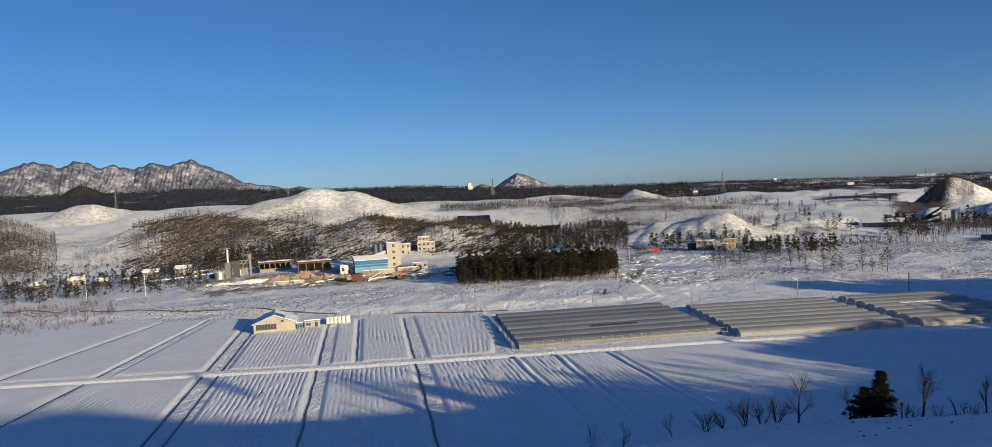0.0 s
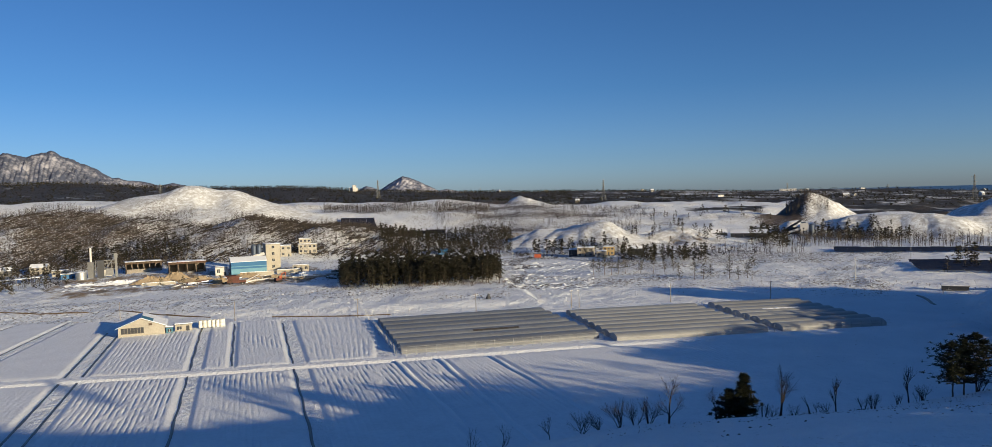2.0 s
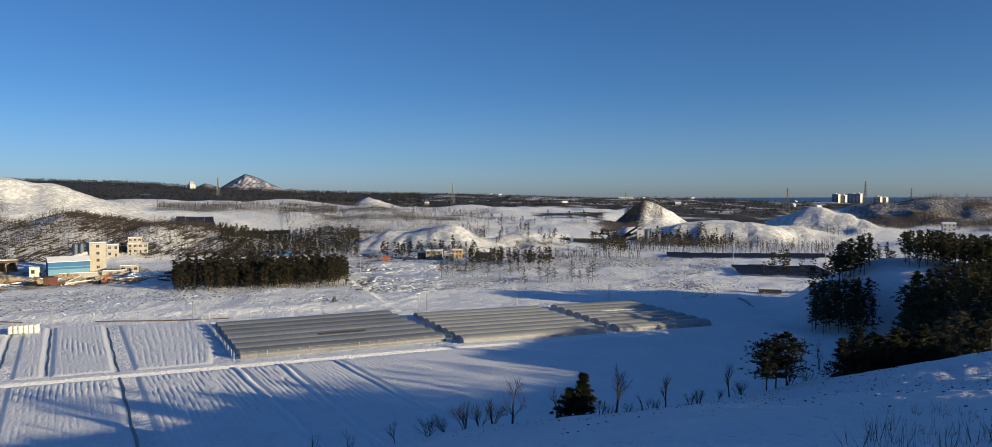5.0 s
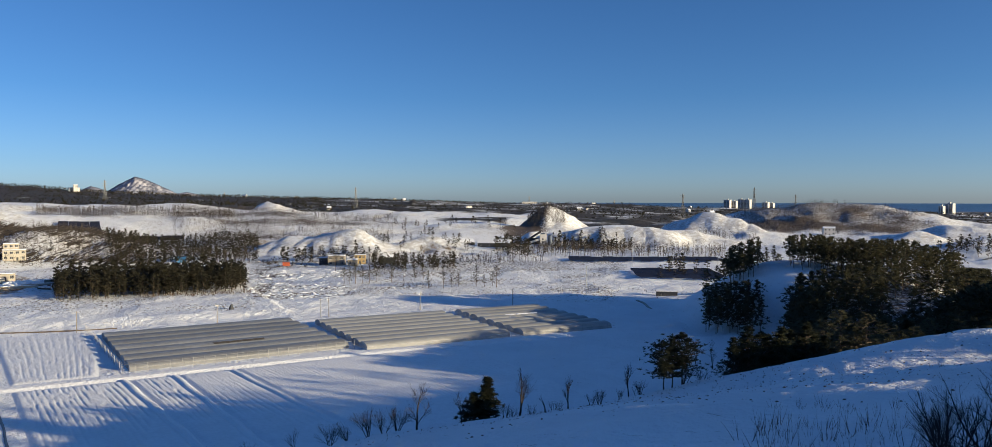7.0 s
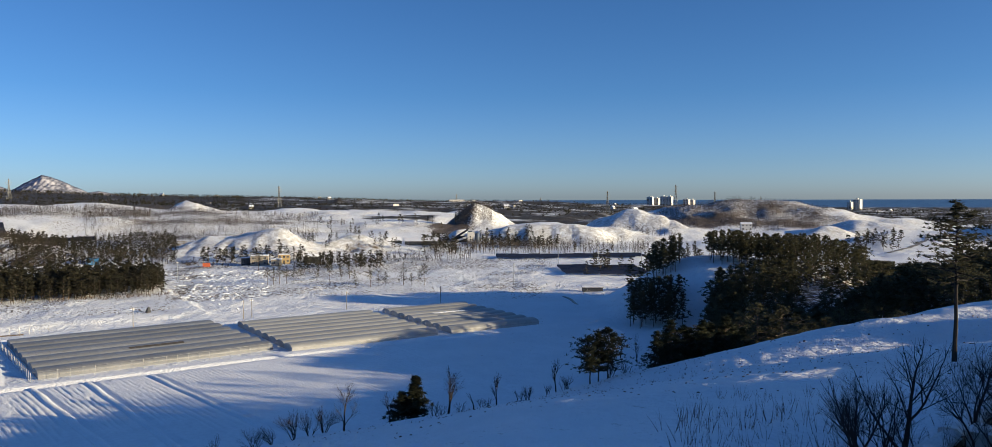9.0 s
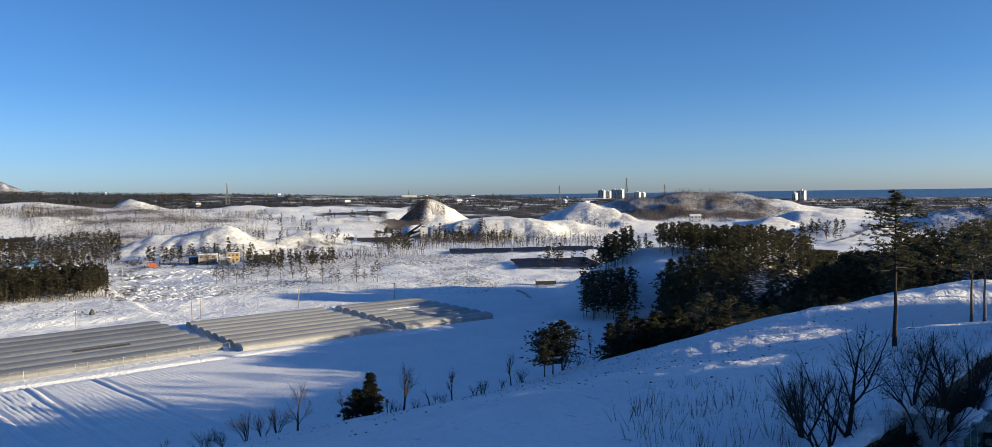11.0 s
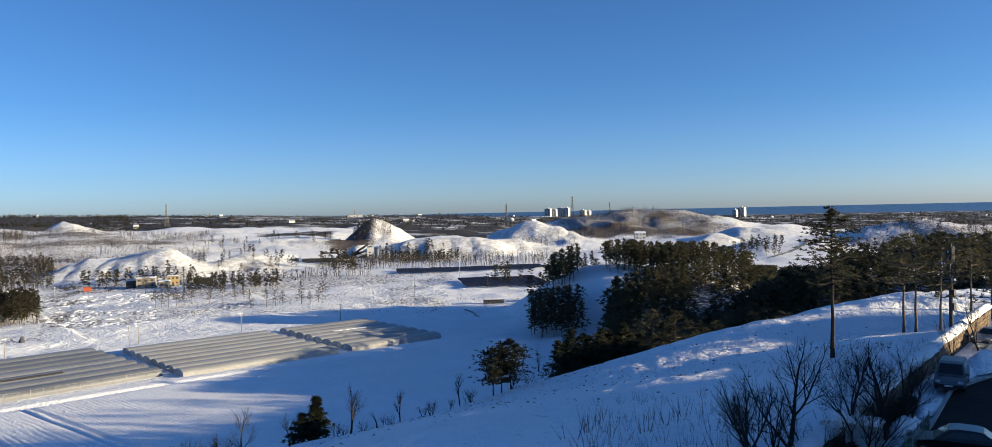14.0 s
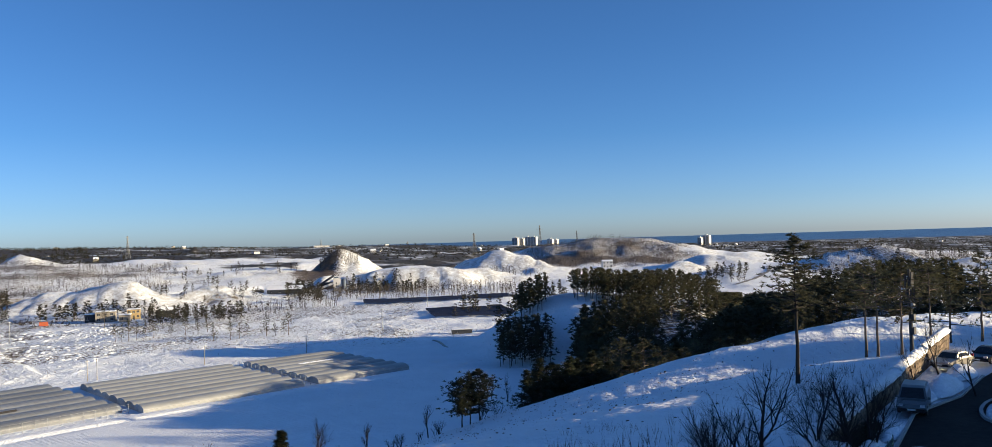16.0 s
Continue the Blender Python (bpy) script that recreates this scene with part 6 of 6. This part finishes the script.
for b, f, w, h, tilt in ((-9.9, 448, 18, 2.0, 0), (-7.4, 452, 13, 2.2, 0), (-4.9, 425, 17, 1.4, 5), (-16.2, 430, 16, 1.2, -4), (-6.4, 418, 18, 1.2, 3), (-3.6, 428, 9, 2.4, 30)):
    x, y = polar(b, f)
    e = tagged(part("yard_wall", Geo().box((0, -0.3, -0.4), (w, 0.3, h)), CREAM if w > 12 else CONCRETE, at=pose(x, y, ground_at(x, y), 0, 0, facing(b, tilt))), "low concrete yard wall with snow against it", "wall", "low walls of the works yard")
    part("snow", Geo().box((0.2, -0.28, h), (w - 0.2, 0.28, h + 0.25), 0.95), SNOW, e)
# machines
crusher = thing("crusher", *polar(-10.7, 408), ground_at(*polar(-10.7, 408)), facing(-10.7), "rusty red stone crusher with a raised belt", "machine")
part("hopper", Geo().box((0, -1.4, 1.6), (5.2, 1.4, 4.0), 1.15), RUST, crusher)
part("chassis", Geo().box((-0.5, -1.2, 0.5), (8.5, 1.2, 1.7)), RUST, crusher)
part("belt", Geo().add([(8, -0.6, 1.2), (8, 0.6, 1.2), (15, 0.6, 4.4), (15, -0.6, 4.4), (8, -0.6, 0.8), (8, 0.6, 0.8), (15, 0.6, 4.0), (15, -0.6, 4.0)], [(0, 1, 2, 3), (7, 6, 5, 4), (0, 4, 5, 1), (1, 5, 6, 2), (2, 6, 7, 3), (3, 7, 4, 0)]), WHITE, crusher)
for x in (0.6, 2.0, 6.2, 7.6):
    part("wheel", Geo().tube([(x, -1.3, 0.5), (x, 1.3, 0.5)], [0.5, 0.5], 12), RUBBER, crusher)
exc = thing("excavator", *polar(-7.3, 410), ground_at(*polar(-7.3, 410)), facing(-7.3, 30), "orange-red tracked excavator with a folded arm", "excavator")
for s in (-1, 1):
    part("track", Geo().box((-1.8, s * 1.1 - 0.3, 0), (1.8, s * 1.1 + 0.3, 0.8), 0.9), RUBBER, exc)
part("cab", Geo().box((-0.2, -1.1, 0.9), (1.4, 0.2, 2.9), 0.92), ORANGE, exc)
part("engine_cover", Geo().box((-2.0, -1.2, 0.9), (0.9, 1.2, 2.1), 0.92), RUST, exc)
part("boom", Geo().tube([(1.0, 0.5, 1.6), (2.4, 0.5, 4.2), (4.4, 0.5, 4.4)], [0.3, 0.32, 0.25], 6), ORANGE, exc)
part("dipper", Geo().tube([(4.4, 0.5, 4.4), (3.9, 0.5, 1.8)], [0.22, 0.18], 6), ORANGE, exc)
part("bucket", Geo().box((3.3, 0.0, 0.9), (4.4, 1.0, 1.8), 0.8), RUST, exc)
for b, f in ((-13.6, 398), (-12.7, 400), (-11.2, 402), (-10.6, 403), (-21.8, 420), (-23.6, 425), (-15.0, 415)):
    pine(rng.choice((1, 3)), *polar(b, f), rng.uniform(0.5, 0.68), b * 9, "small young pine in front of the works", "young pines by the works")
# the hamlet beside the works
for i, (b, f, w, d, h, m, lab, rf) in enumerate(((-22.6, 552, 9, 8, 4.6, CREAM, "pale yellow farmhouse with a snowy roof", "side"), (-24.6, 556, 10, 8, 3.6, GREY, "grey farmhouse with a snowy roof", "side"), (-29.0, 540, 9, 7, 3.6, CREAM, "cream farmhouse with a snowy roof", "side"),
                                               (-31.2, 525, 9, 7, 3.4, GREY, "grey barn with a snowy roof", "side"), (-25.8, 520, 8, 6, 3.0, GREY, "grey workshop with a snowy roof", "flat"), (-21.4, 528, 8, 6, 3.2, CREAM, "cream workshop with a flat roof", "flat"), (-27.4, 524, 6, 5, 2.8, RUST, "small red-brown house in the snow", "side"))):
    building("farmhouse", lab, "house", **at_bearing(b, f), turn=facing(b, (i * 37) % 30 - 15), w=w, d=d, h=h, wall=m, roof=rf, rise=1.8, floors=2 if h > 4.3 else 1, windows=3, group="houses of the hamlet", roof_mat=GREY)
perg = thing("open_shelter", *polar(-24.2, 478), ground_at(*polar(-24.2, 478)), facing(-24.2, 8), "long open-sided shelter with a snowy roof", "shelter")
part("roof", Geo().add([(0, 0, 3.0), (22, 0, 3.8), (22, 6, 3.8), (0, 6, 3.0), (0, 0, 3.25), (22, 0, 4.05), (22, 6, 4.05), (0, 6, 3.25)], [(3, 2, 1, 0), (4, 5, 6, 7), (0, 1, 5, 4), (1, 2, 6, 5), (2, 3, 7, 6), (3, 0, 4, 7)]), SNOW, perg)
for i in range(7):
    for yy in (0.3, 5.7):
        part("post", Geo().box((0.3 + i * 3.5, yy - 0.1, -0.2), (0.5 + i * 3.5, yy + 0.1, 3.1)), GREY, perg)
# houses under the snow mounds
building("house", "flat-roofed grey concrete house", "house", **at_bearing(14.35, 508), turn=facing(14.35, -6), w=10.5, d=9, h=6.0, wall=CONCRETE, roof="flat", floors=2, windows=3)
building("house", "dark wing of a flat-roofed house", "house", **at_bearing(13.75, 512), turn=facing(13.75), w=6, d=8, h=4.6, wall=DARK, roof="flat", windows=2)
building("house", "low grey annex with a snowy roof", "house", **at_bearing(15.75, 500), turn=facing(15.75, -6), w=6, d=6, h=4.0, wall=CONCRETE, roof="flat", windows=2)
building("house", "ochre yellow house with a flat roof", "house", **at_bearing(16.25, 522), turn=facing(16.25, -5), w=7, d=6, h=5.6, wall=YELLOW, roof="flat", floors=2, windows=3)
building("house", "dark low house among pines", "house", **at_bearing(18.0, 520), turn=facing(18), w=11, d=7, h=4.4, wall=DARK, roof="side", windows=3)
building("container", "orange-red shipping container in the snow", "container", **at_bearing(11.2, 512), turn=facing(11.2), w=4.5, d=2.4, h=2.2, wall=ORANGE, roof="flat", windows=0, door=False, over=0.0, snow=False, roof_mat=ORANGE)
building("hut", "blue-walled hut behind the dark wood", "hut", **at_bearing(4.1, 548), turn=facing(4.1), w=7, d=6, h=4.0, wall=BLUE, roof="flat", windows=2, snow=False, roof_mat=BLUE)
building("long_shed", "long low shed with a white snowy roof", "shed", **at_bearing(25.2, 625), turn=facing(25.2, -10), w=26, d=14, h=3.4, wall=DARK, roof="side", rise=2.4, windows=4)
building("long_shed", "dark open shed with a snowy roof", "shed", **at_bearing(23.6, 640), turn=facing(23.6, 12), w=16, d=12, h=3.2, wall=DARK, roof="side", rise=2.4, windows=2)
building("shelter", "low dark shelter with a snowy roof by the stream", "shelter", 216, 274, -35, 9, 5, 2.0, DARK, "flat", windows=2)
building("shelter", "low dark greenhouse frame among bare trees", "shelter", 233, 262, -30, 8, 6, 2.6, GREY, "flat", windows=2)
# concrete batching plant
bp = thing("batching_plant", *polar(29.8, 680), 0.0, facing(29.8), "white batching tower with a white conveyor and blue silo", "plant")
part("tower", Geo().box((0, 0, 0), (6.2, 6, 12.2)), WHITE, bp)
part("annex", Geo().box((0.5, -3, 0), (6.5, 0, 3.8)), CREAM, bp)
part("silo", Geo().tube([(8.6, 2, 2.5), (8.6, 2, 10.8), (8.6, 2, 11.6)], [1.9, 1.9, 0.6], 14), SLATE, bp)
part("roof_house", Geo().box((0.4, 0.6, 12.2), (4.2, 5.2, 13.2)), SLATE, bp)
for z in (2.5, 4.9, 7.3):
    part("window", Geo().box((1.9, -0.05, z), (3.1, 0.02, z + 1.3)), WINDOW, bp)
part("conveyor", Geo().add([(-18, 0.5, 0.8), (-18, 2.5, 0.8), (0, 2.5, 7.0), (0, 0.5, 7.0), (-18, 0.5, 2.4), (-18, 2.5, 2.4), (0, 2.5, 8.8), (0, 0.5, 8.8)], [(3, 2, 1, 0), (4, 5, 6, 7), (0, 1, 5, 4), (1, 2, 6, 5), (2, 3, 7, 6), (3, 0, 4, 7)]), WHITE, bp)
part("stock_hopper", Geo().box((-12, 8, 0), (2, 14, 8.5), 0.7), DARK, bp)
part("upper_gallery", Geo().add([(-14, 7, 4), (-14, 9, 4), (1, 9, 13.5), (1, 7, 13.5), (-14, 7, 6), (-14, 9, 6), (1, 9, 15.5), (1, 7, 15.5)], [(3, 2, 1, 0), (4, 5, 6, 7), (0, 1, 5, 4), (1, 2, 6, 5), (2, 3, 7, 6), (3, 0, 4, 7)]), DARK, bp)


# solar fields
def solar_field(label, x, y, turn, rows, length, pitch, tilt=20.0, width=3.2):
    e = thing("solar_array", x, y, 0, turn, label, "solar panels", "solar fields")
    c, s = math.cos(radians(turn)), math.sin(radians(turn))
    for r in range(rows):
        n = max(1, int(length / 8))
        for i in range(n):
            lx, ly = i * length / n, r * pitch
            gx, gy = x + c * lx - s * ly, y + s * lx + c * ly
            gz = ground_at(gx, gy)
            m = pose(lx, ly, gz + 0.9, tilt, 0, 0)
            part("panel", solar_meshes.setdefault(round(length / n, 2), Geo().box((0, 0, 0), (length / n - 0.2, width, 0.06)).mesh("panel", PANEL)), PANEL, e, at=m)
            part("stand", stand_mesh, STEEL, e, at=pose(lx + 1, ly + 1.4, gz - 0.3))
    return e


solar_meshes, stand_mesh = {}, Geo().tube([(0, 0, 0), (0, 0, 1.6)], [0.06, 0.06], 5).mesh("stand", STEEL)
solar_field("rows of dark solar panels on the snow", 252, 334, -30, 9, 46, 5.2)
solar_field("long strip of dark solar panels on the snow", 282, 452, -30, 5, 104, 5.0)
solar_field("dark solar panels on the flank of a hill", *polar(31.8, 800), -32, 5, 34, 7.0, 26, 5)
solar_field("dark solar panels on a hillside", *polar(-2.8, 770), 3, 6, 34, 8.0, 28, 6)
solar_field("dark solar panels below a snow bank", *polar(1.2, 720), -3, 3, 44, 8.0, 28, 5)


# pylons
PYLON = material("pylon_steel", (0.16, 0.17, 0.18), 0.6, 0.4, second=(0.12, 0.125, 0.13), scale=0.2)


def pylon(bearing, far, top_el):
    x, y = polar(bearing, far)
    z0 = ground_at(x, y)
    h = EYE + far * math.tan(radians(top_el)) - z0
    e = thing("power_pylon", x, y, z0 - 0.5, facing(bearing, 25), "tall grey lattice power pylon", "pylon", "power pylons")
    b, t, r = h * 0.085, h * 0.018, 0.11 + far / 9000
    g = Geo()
    lv = [0, 0.22, 0.42, 0.58, 0.7, 0.8, 0.9, 1.0]
    wd = lambda f: (b + (t - b) * min(1, f / 0.7)) if f < 0.95 else t * 0.4
    for f0, f1 in zip(lv, lv[1:]):
        w0, w1 = wd(f0), wd(f1)
        c0 = [(sx * w0, sy * w0, f0 * h) for sx, sy in ((-1, -1), (1, -1), (1, 1), (-1, 1))]
        c1 = [(sx * w1, sy * w1, f1 * h) for sx, sy in ((-1, -1), (1, -1), (1, 1), (-1, 1))]
        for i in range(4):
            j = (i + 1) % 4
            g.tube([c0[i], c1[i]], [r, r], 4, False)
            g.tube([c0[i], c1[j]], [r * 0.6, r * 0.6], 3, False)
            g.tube([c0[j], c1[i]], [r * 0.6, r * 0.6], 3, False)
    part("lattice", g, PYLON, e)
    for f, w in ((0.72, 0.13), (0.82, 0.16), (0.92, 0.11)):
        part("crossarm", Geo().tube([(-w * h, 0, f * h), (0, 0, f * h + 0.02 * h), (w * h, 0, f * h)], [r * 0.7, r, r * 0.7], 4), PYLON, e)
    return e


for b, f, el in ((-0.1, 1640, 1.32), (7.35, 2300, 0.53), (16.35, 1420, 0.93), (29.0, 2600, 0.30), (40.05, 1400, 0.49), (44.9, 1750, 0.91), (47.6, 2600, 0.41), (-14.8, 1300, 1.38), (-25.9, 1500, 1.45), (24.5, 2900, 0.0), (35.2, 2800, 0.02)):
    pylon(b, f, el)


# apartment blocks by the sea
def apartment(bearing, far, width, top_el, wall, label, base=None):
    x, y = polar(bearing, far)
    z0 = ground_at(x, y) - 2 if base is None else base
    h = EYE + far * math.tan(radians(top_el)) - z0
    e = thing("apartment_building", x, y, z0, facing(bearing, -28), label, "building", "apartment blocks by the sea")
    part("wall", Geo().box((0, 0, 0), (width, 16, h)), wall, e)
    part("lift_house", Geo().box((width * 0.4, 5, h), (width * 0.6, 11, h + 4)), wall, e)
    fl = int(h / 3.4)
    for f in range(fl):
        part("window", Geo().box((1.5, -0.15, f * 3.4 + 1.0), (width - 1.5, 0.05, f * 3.4 + 2.5)), WINDOW, e)
    part("stair_tower", Geo().box((width * 0.44, -1.0, 0), (width * 0.56, 0, h + 1)), wall, e)
    return e


for b, f, w, el in ((42.85, 3300, 26, 0.02), (43.35, 3320, 22, -0.06), (43.8, 3250, 24, 0.06), (44.25, 3240, 22, 0.05), (45.4, 3400, 26, -0.15), (45.9, 3420, 16, -0.2), (56.15, 2700, 14, -0.36), (56.5, 2720, 24, -0.2)):
    apartment(b, f, w, el, WHITE, "pale high-rise apartment block near the sea")
building("hall", "white complex on the far ridge", "building", **at_bearing(-2.15, 2050), turn=10, w=22, d=14, h=9, wall=WHITE, roof="flat", floors=4, windows=8, door=False)
building("hall", "white tower of a complex on the far ridge", "building", **at_bearing(-1.9, 2040), turn=10, w=9, d=9, h=17, wall=WHITE, roof="flat", floors=6, windows=4, door=False)
building("hall", "low white hall on a far rise", "building", **at_bearing(28.5, 2300), turn=-25, w=44, d=16, h=7, wall=WHITE, roof="flat", floors=2, windows=8, door=False)
building("house", "white house in a hollow of the brown hill", "house", **at_bearing(49.4, 925), turn=-40, w=12, d=9, h=8, wall=WHITE, roof="side", floors=2, windows=3)
rs = random.Random(21)
for i in range(30):
    b, f = rs.uniform(8, 75), rs.uniform(1350, 2900)
    x, y = polar(b, f)
    building("far_house", "small pale far-off building with a snowy roof", "house", x, y, rs.uniform(-60, 20), rs.uniform(6, 12), rs.uniform(6, 9), rs.uniform(2.4, 4.0), rs.choice((WHITE, CREAM, GREY, WHITE)), rs.choice(("flat", "side")), 3, windows=3, door=False, group="far houses", snow=rs.random() < 0.8)

# ---- loose trees, thickets and heaps of the plain ----
for b, f, s in ((25.1, 375, 0.9), (26.6, 374, 0.78), (22.7, 371, 0.62), (23.3, 373, 0.6), (21.6, 372, 0.72), (23.8, 376, 0.55), (26.3, 380, 0.6), (16.3, 395, 0.72), (15.9, 393, 0.7), (16.8, 397, 0.75), (17.3, 400, 0.78), (15.5, 392, 0.62), (17.8, 402, 0.7), (20.6, 410, 0.75), (19.8, 408, 0.7), (18.9, 405, 0.65), (21.2, 415, 0.8), (14.9, 470, 0.8), (25.7, 372, 0.5)):
    pine(rng.choice((0, 2, 4)), *polar(b, f), s, b * 31, "slim lone pine on the snowy plain", "lone pines of the plain")
thicket = [bare_geo(600 + i, 4.2, 4, 0.35, 1, 0.009, 3, (2, 4)) for i in range(4)]
tagged(part("thicket", scatter(thicket, planted(fan_places(640, -42, -26.4, 334, 425, 1.1, 1.3), 4, 0.7, 1.2)), SHRUB), "reddish brown leafless thicket at the field's edge", "thicket", kind="stuff")
tagged(part("shrubs", scatter(thicket, planted([(x, y, s) for x, y, s in fan_places(200, -20, 34, 300, 470, 0.3, 4) if y > 292] + fan_places(50, 31, 41, 330, 375, 0.5, 3) + fan_places(90, 2, 9, 352, 362, 0.75, 1.2), 4, 0.6, 1.4)), SHRUB), "low brown scrub on the snowy plain", "scrub", kind="stuff")
bare_wood("leafless trees and saplings round the hamlet", fan_places(620, -40, -20.5, 455, 690, 0.55, 3.0) + fan_places(260, -20.5, -13, 520, 600, 0.6, 2.6))
rows = planted(fan_places(420, -40, -20.5, 440, 640, 0.62, 3.4) + fan_places(170, -18.5, -12.6, 535, 610, 0.75, 2.6) + fan_places(160, 9.5, 27, 500, 570, 0.5, 3.4), 5, 0.5, 1.3)
tagged(part("scrub", scatter(CLUMPS, rows), STEM), "dark brown scrub between the houses and the slopes", "scrub", kind="stuff")
lumps = [lumpy(3.0, 2.0, 0.34, 60 + i, 4, 0.9) for i in range(4)]
tagged(part("snow_rubble", scatter(lumps, planted(fan_places(300, 8.5, 15.5, 335, 480, 0.9, 2.4) + fan_places(300, -24, 34, 300, 360, 0.5, 1.6, lambda x, y: y > 296) + fan_places(300, -21, -5, 420, 465, 0.9, 1.6) + fan_places(260, 15, 36, 360, 470, 0.6, 2), 4, 0.5, 1.4, 0.05)), SNOW), "small heaps of snowed-over rubble", "rubble", kind="stuff")
stems = [bare_geo(700 + i, 3.0, 1, 0.4, 1, 0.012, 3, (1, 2)) for i in range(3)]
tagged(part("dead_stems", scatter(stems, planted(fan_places(500, 9, 36, 330, 560, 0.8, 2), 3, 0.5, 1.3)), STEM), "short dead stems on the snowy plain", "stems", kind="stuff")
logs = Geo()
for i in range(3):
    logs.tube([(i * 0.8, 0.4 * i, 0.1), (3.6 + i, 0.9 * i, 0.5 + 0.5 * i)], [0.16, 0.08], 3, False)
tagged(part("felled_trunks", scatter([logs], [(0, x, y, z, s * 1.2, radians(35) + rng.uniform(-0.4, 0.4)) for _, x, y, z, s, _ in planted(fan_places(1700, -12.8, 2.0, 545, 700, 1.2, 2.0, on_brush) + fan_places(800, -26, -13, 560, 760, 1.2, 2.5, on_brush), 1, 0.7, 1.4)]), STEM), "felled burnt trunks lying on the snowy slope", "trunks", kind="stuff")
x, y = polar(7.74, 310)
tagged(part("tarp_heap", lumpy(2.2, 1.8, 2.2, 33, 8, 0.3), DARK, at=pose(x, y, ground_at(x, y))), "small pointed heap under a black tarp", "heap")
strip("ditch", "dark stony stream bed in the shaded snow", "stream", [(198 - 23 * i / 12 + math.sin(i) * 0.8, 264 - 54 * i / 12) for i in range(13)], 0.5, 0.25, DITCH, 0.3)


# the track across the clearing beyond the wood
def on_sight(bearing, fall, start=300.0):
    """Where a line that falls so many degrees from the terrace meets the land."""
    r = start
    while r < 900:
        x, y = polar(bearing, r)
        if EYE - r * math.tan(radians(fall)) < ground_at(x, y):
            break
        r += 2.0
    return x, y


TRACK = material("wet_track", (0.16, 0.15, 0.145), 0.8, second=(0.30, 0.30, 0.30), scale=0.2)
g = Geo()
line = [Vector(on_sight(b, f)) for b, f in ((58.6, 3.75), (59.38, 3.51), (60.26, 3.2), (60.85, 2.86), (60.96, 2.6), (60.9, 2.45))]
fine = [line[i].lerp(line[i + 1], k / 8) for i in range(len(line) - 1) for k in range(8)]
for i, p in enumerate(fine):
    d = (fine[min(i + 1, len(fine) - 1)] - fine[max(i - 1, 0)]).normalized()
    for o in (-1.6, 0.0, 1.6):
        x, y = p.x - d.y * o, p.y + d.x * o
        g.v.append((x, y, ground_at(x, y) + 0.25))
g.f = [(i * 3 + j, i * 3 + j + 1, i * 3 + j + 4, i * 3 + j + 3) for i in range(len(fine) - 1) for j in range(2)]
tagged(part("track", g, TRACK), "dark wet track that bends across a snowy clearing", "track", kind="structure")


# loose timber, beams and scrap in the works yard
rj = random.Random(77)
for k in range(70):
    b, f = rj.uniform(-14.5, -3.6), rj.uniform(402, 446)
    x, y = polar(b, f)
    ln, w = rj.uniform(2.5, 9.0), rj.uniform(0.25, 0.7)
    g = Geo().box((0, 0, 0), (ln, w, rj.uniform(0.25, 0.8)), 0.94)
    m = rj.choice((SAND, CREAM, RUST, WHITE, SNOW, BROWN, CONCRETE))
    lab = {SAND.name: "long sandy timber lying in the yard", RUST.name: "rusty steel beam lying in the yard", BROWN.name: "brown timber lying in the yard"}.get(m.name, "pale snowy beam lying in the yard")
    tagged(part("timber", g, m, at=pose(x, y, ground_at(x, y) - 0.05, 0, rj.uniform(-9, 2), facing(b, rj.uniform(-45, 45)))), lab, "timber", "loose timbers in the works yard")
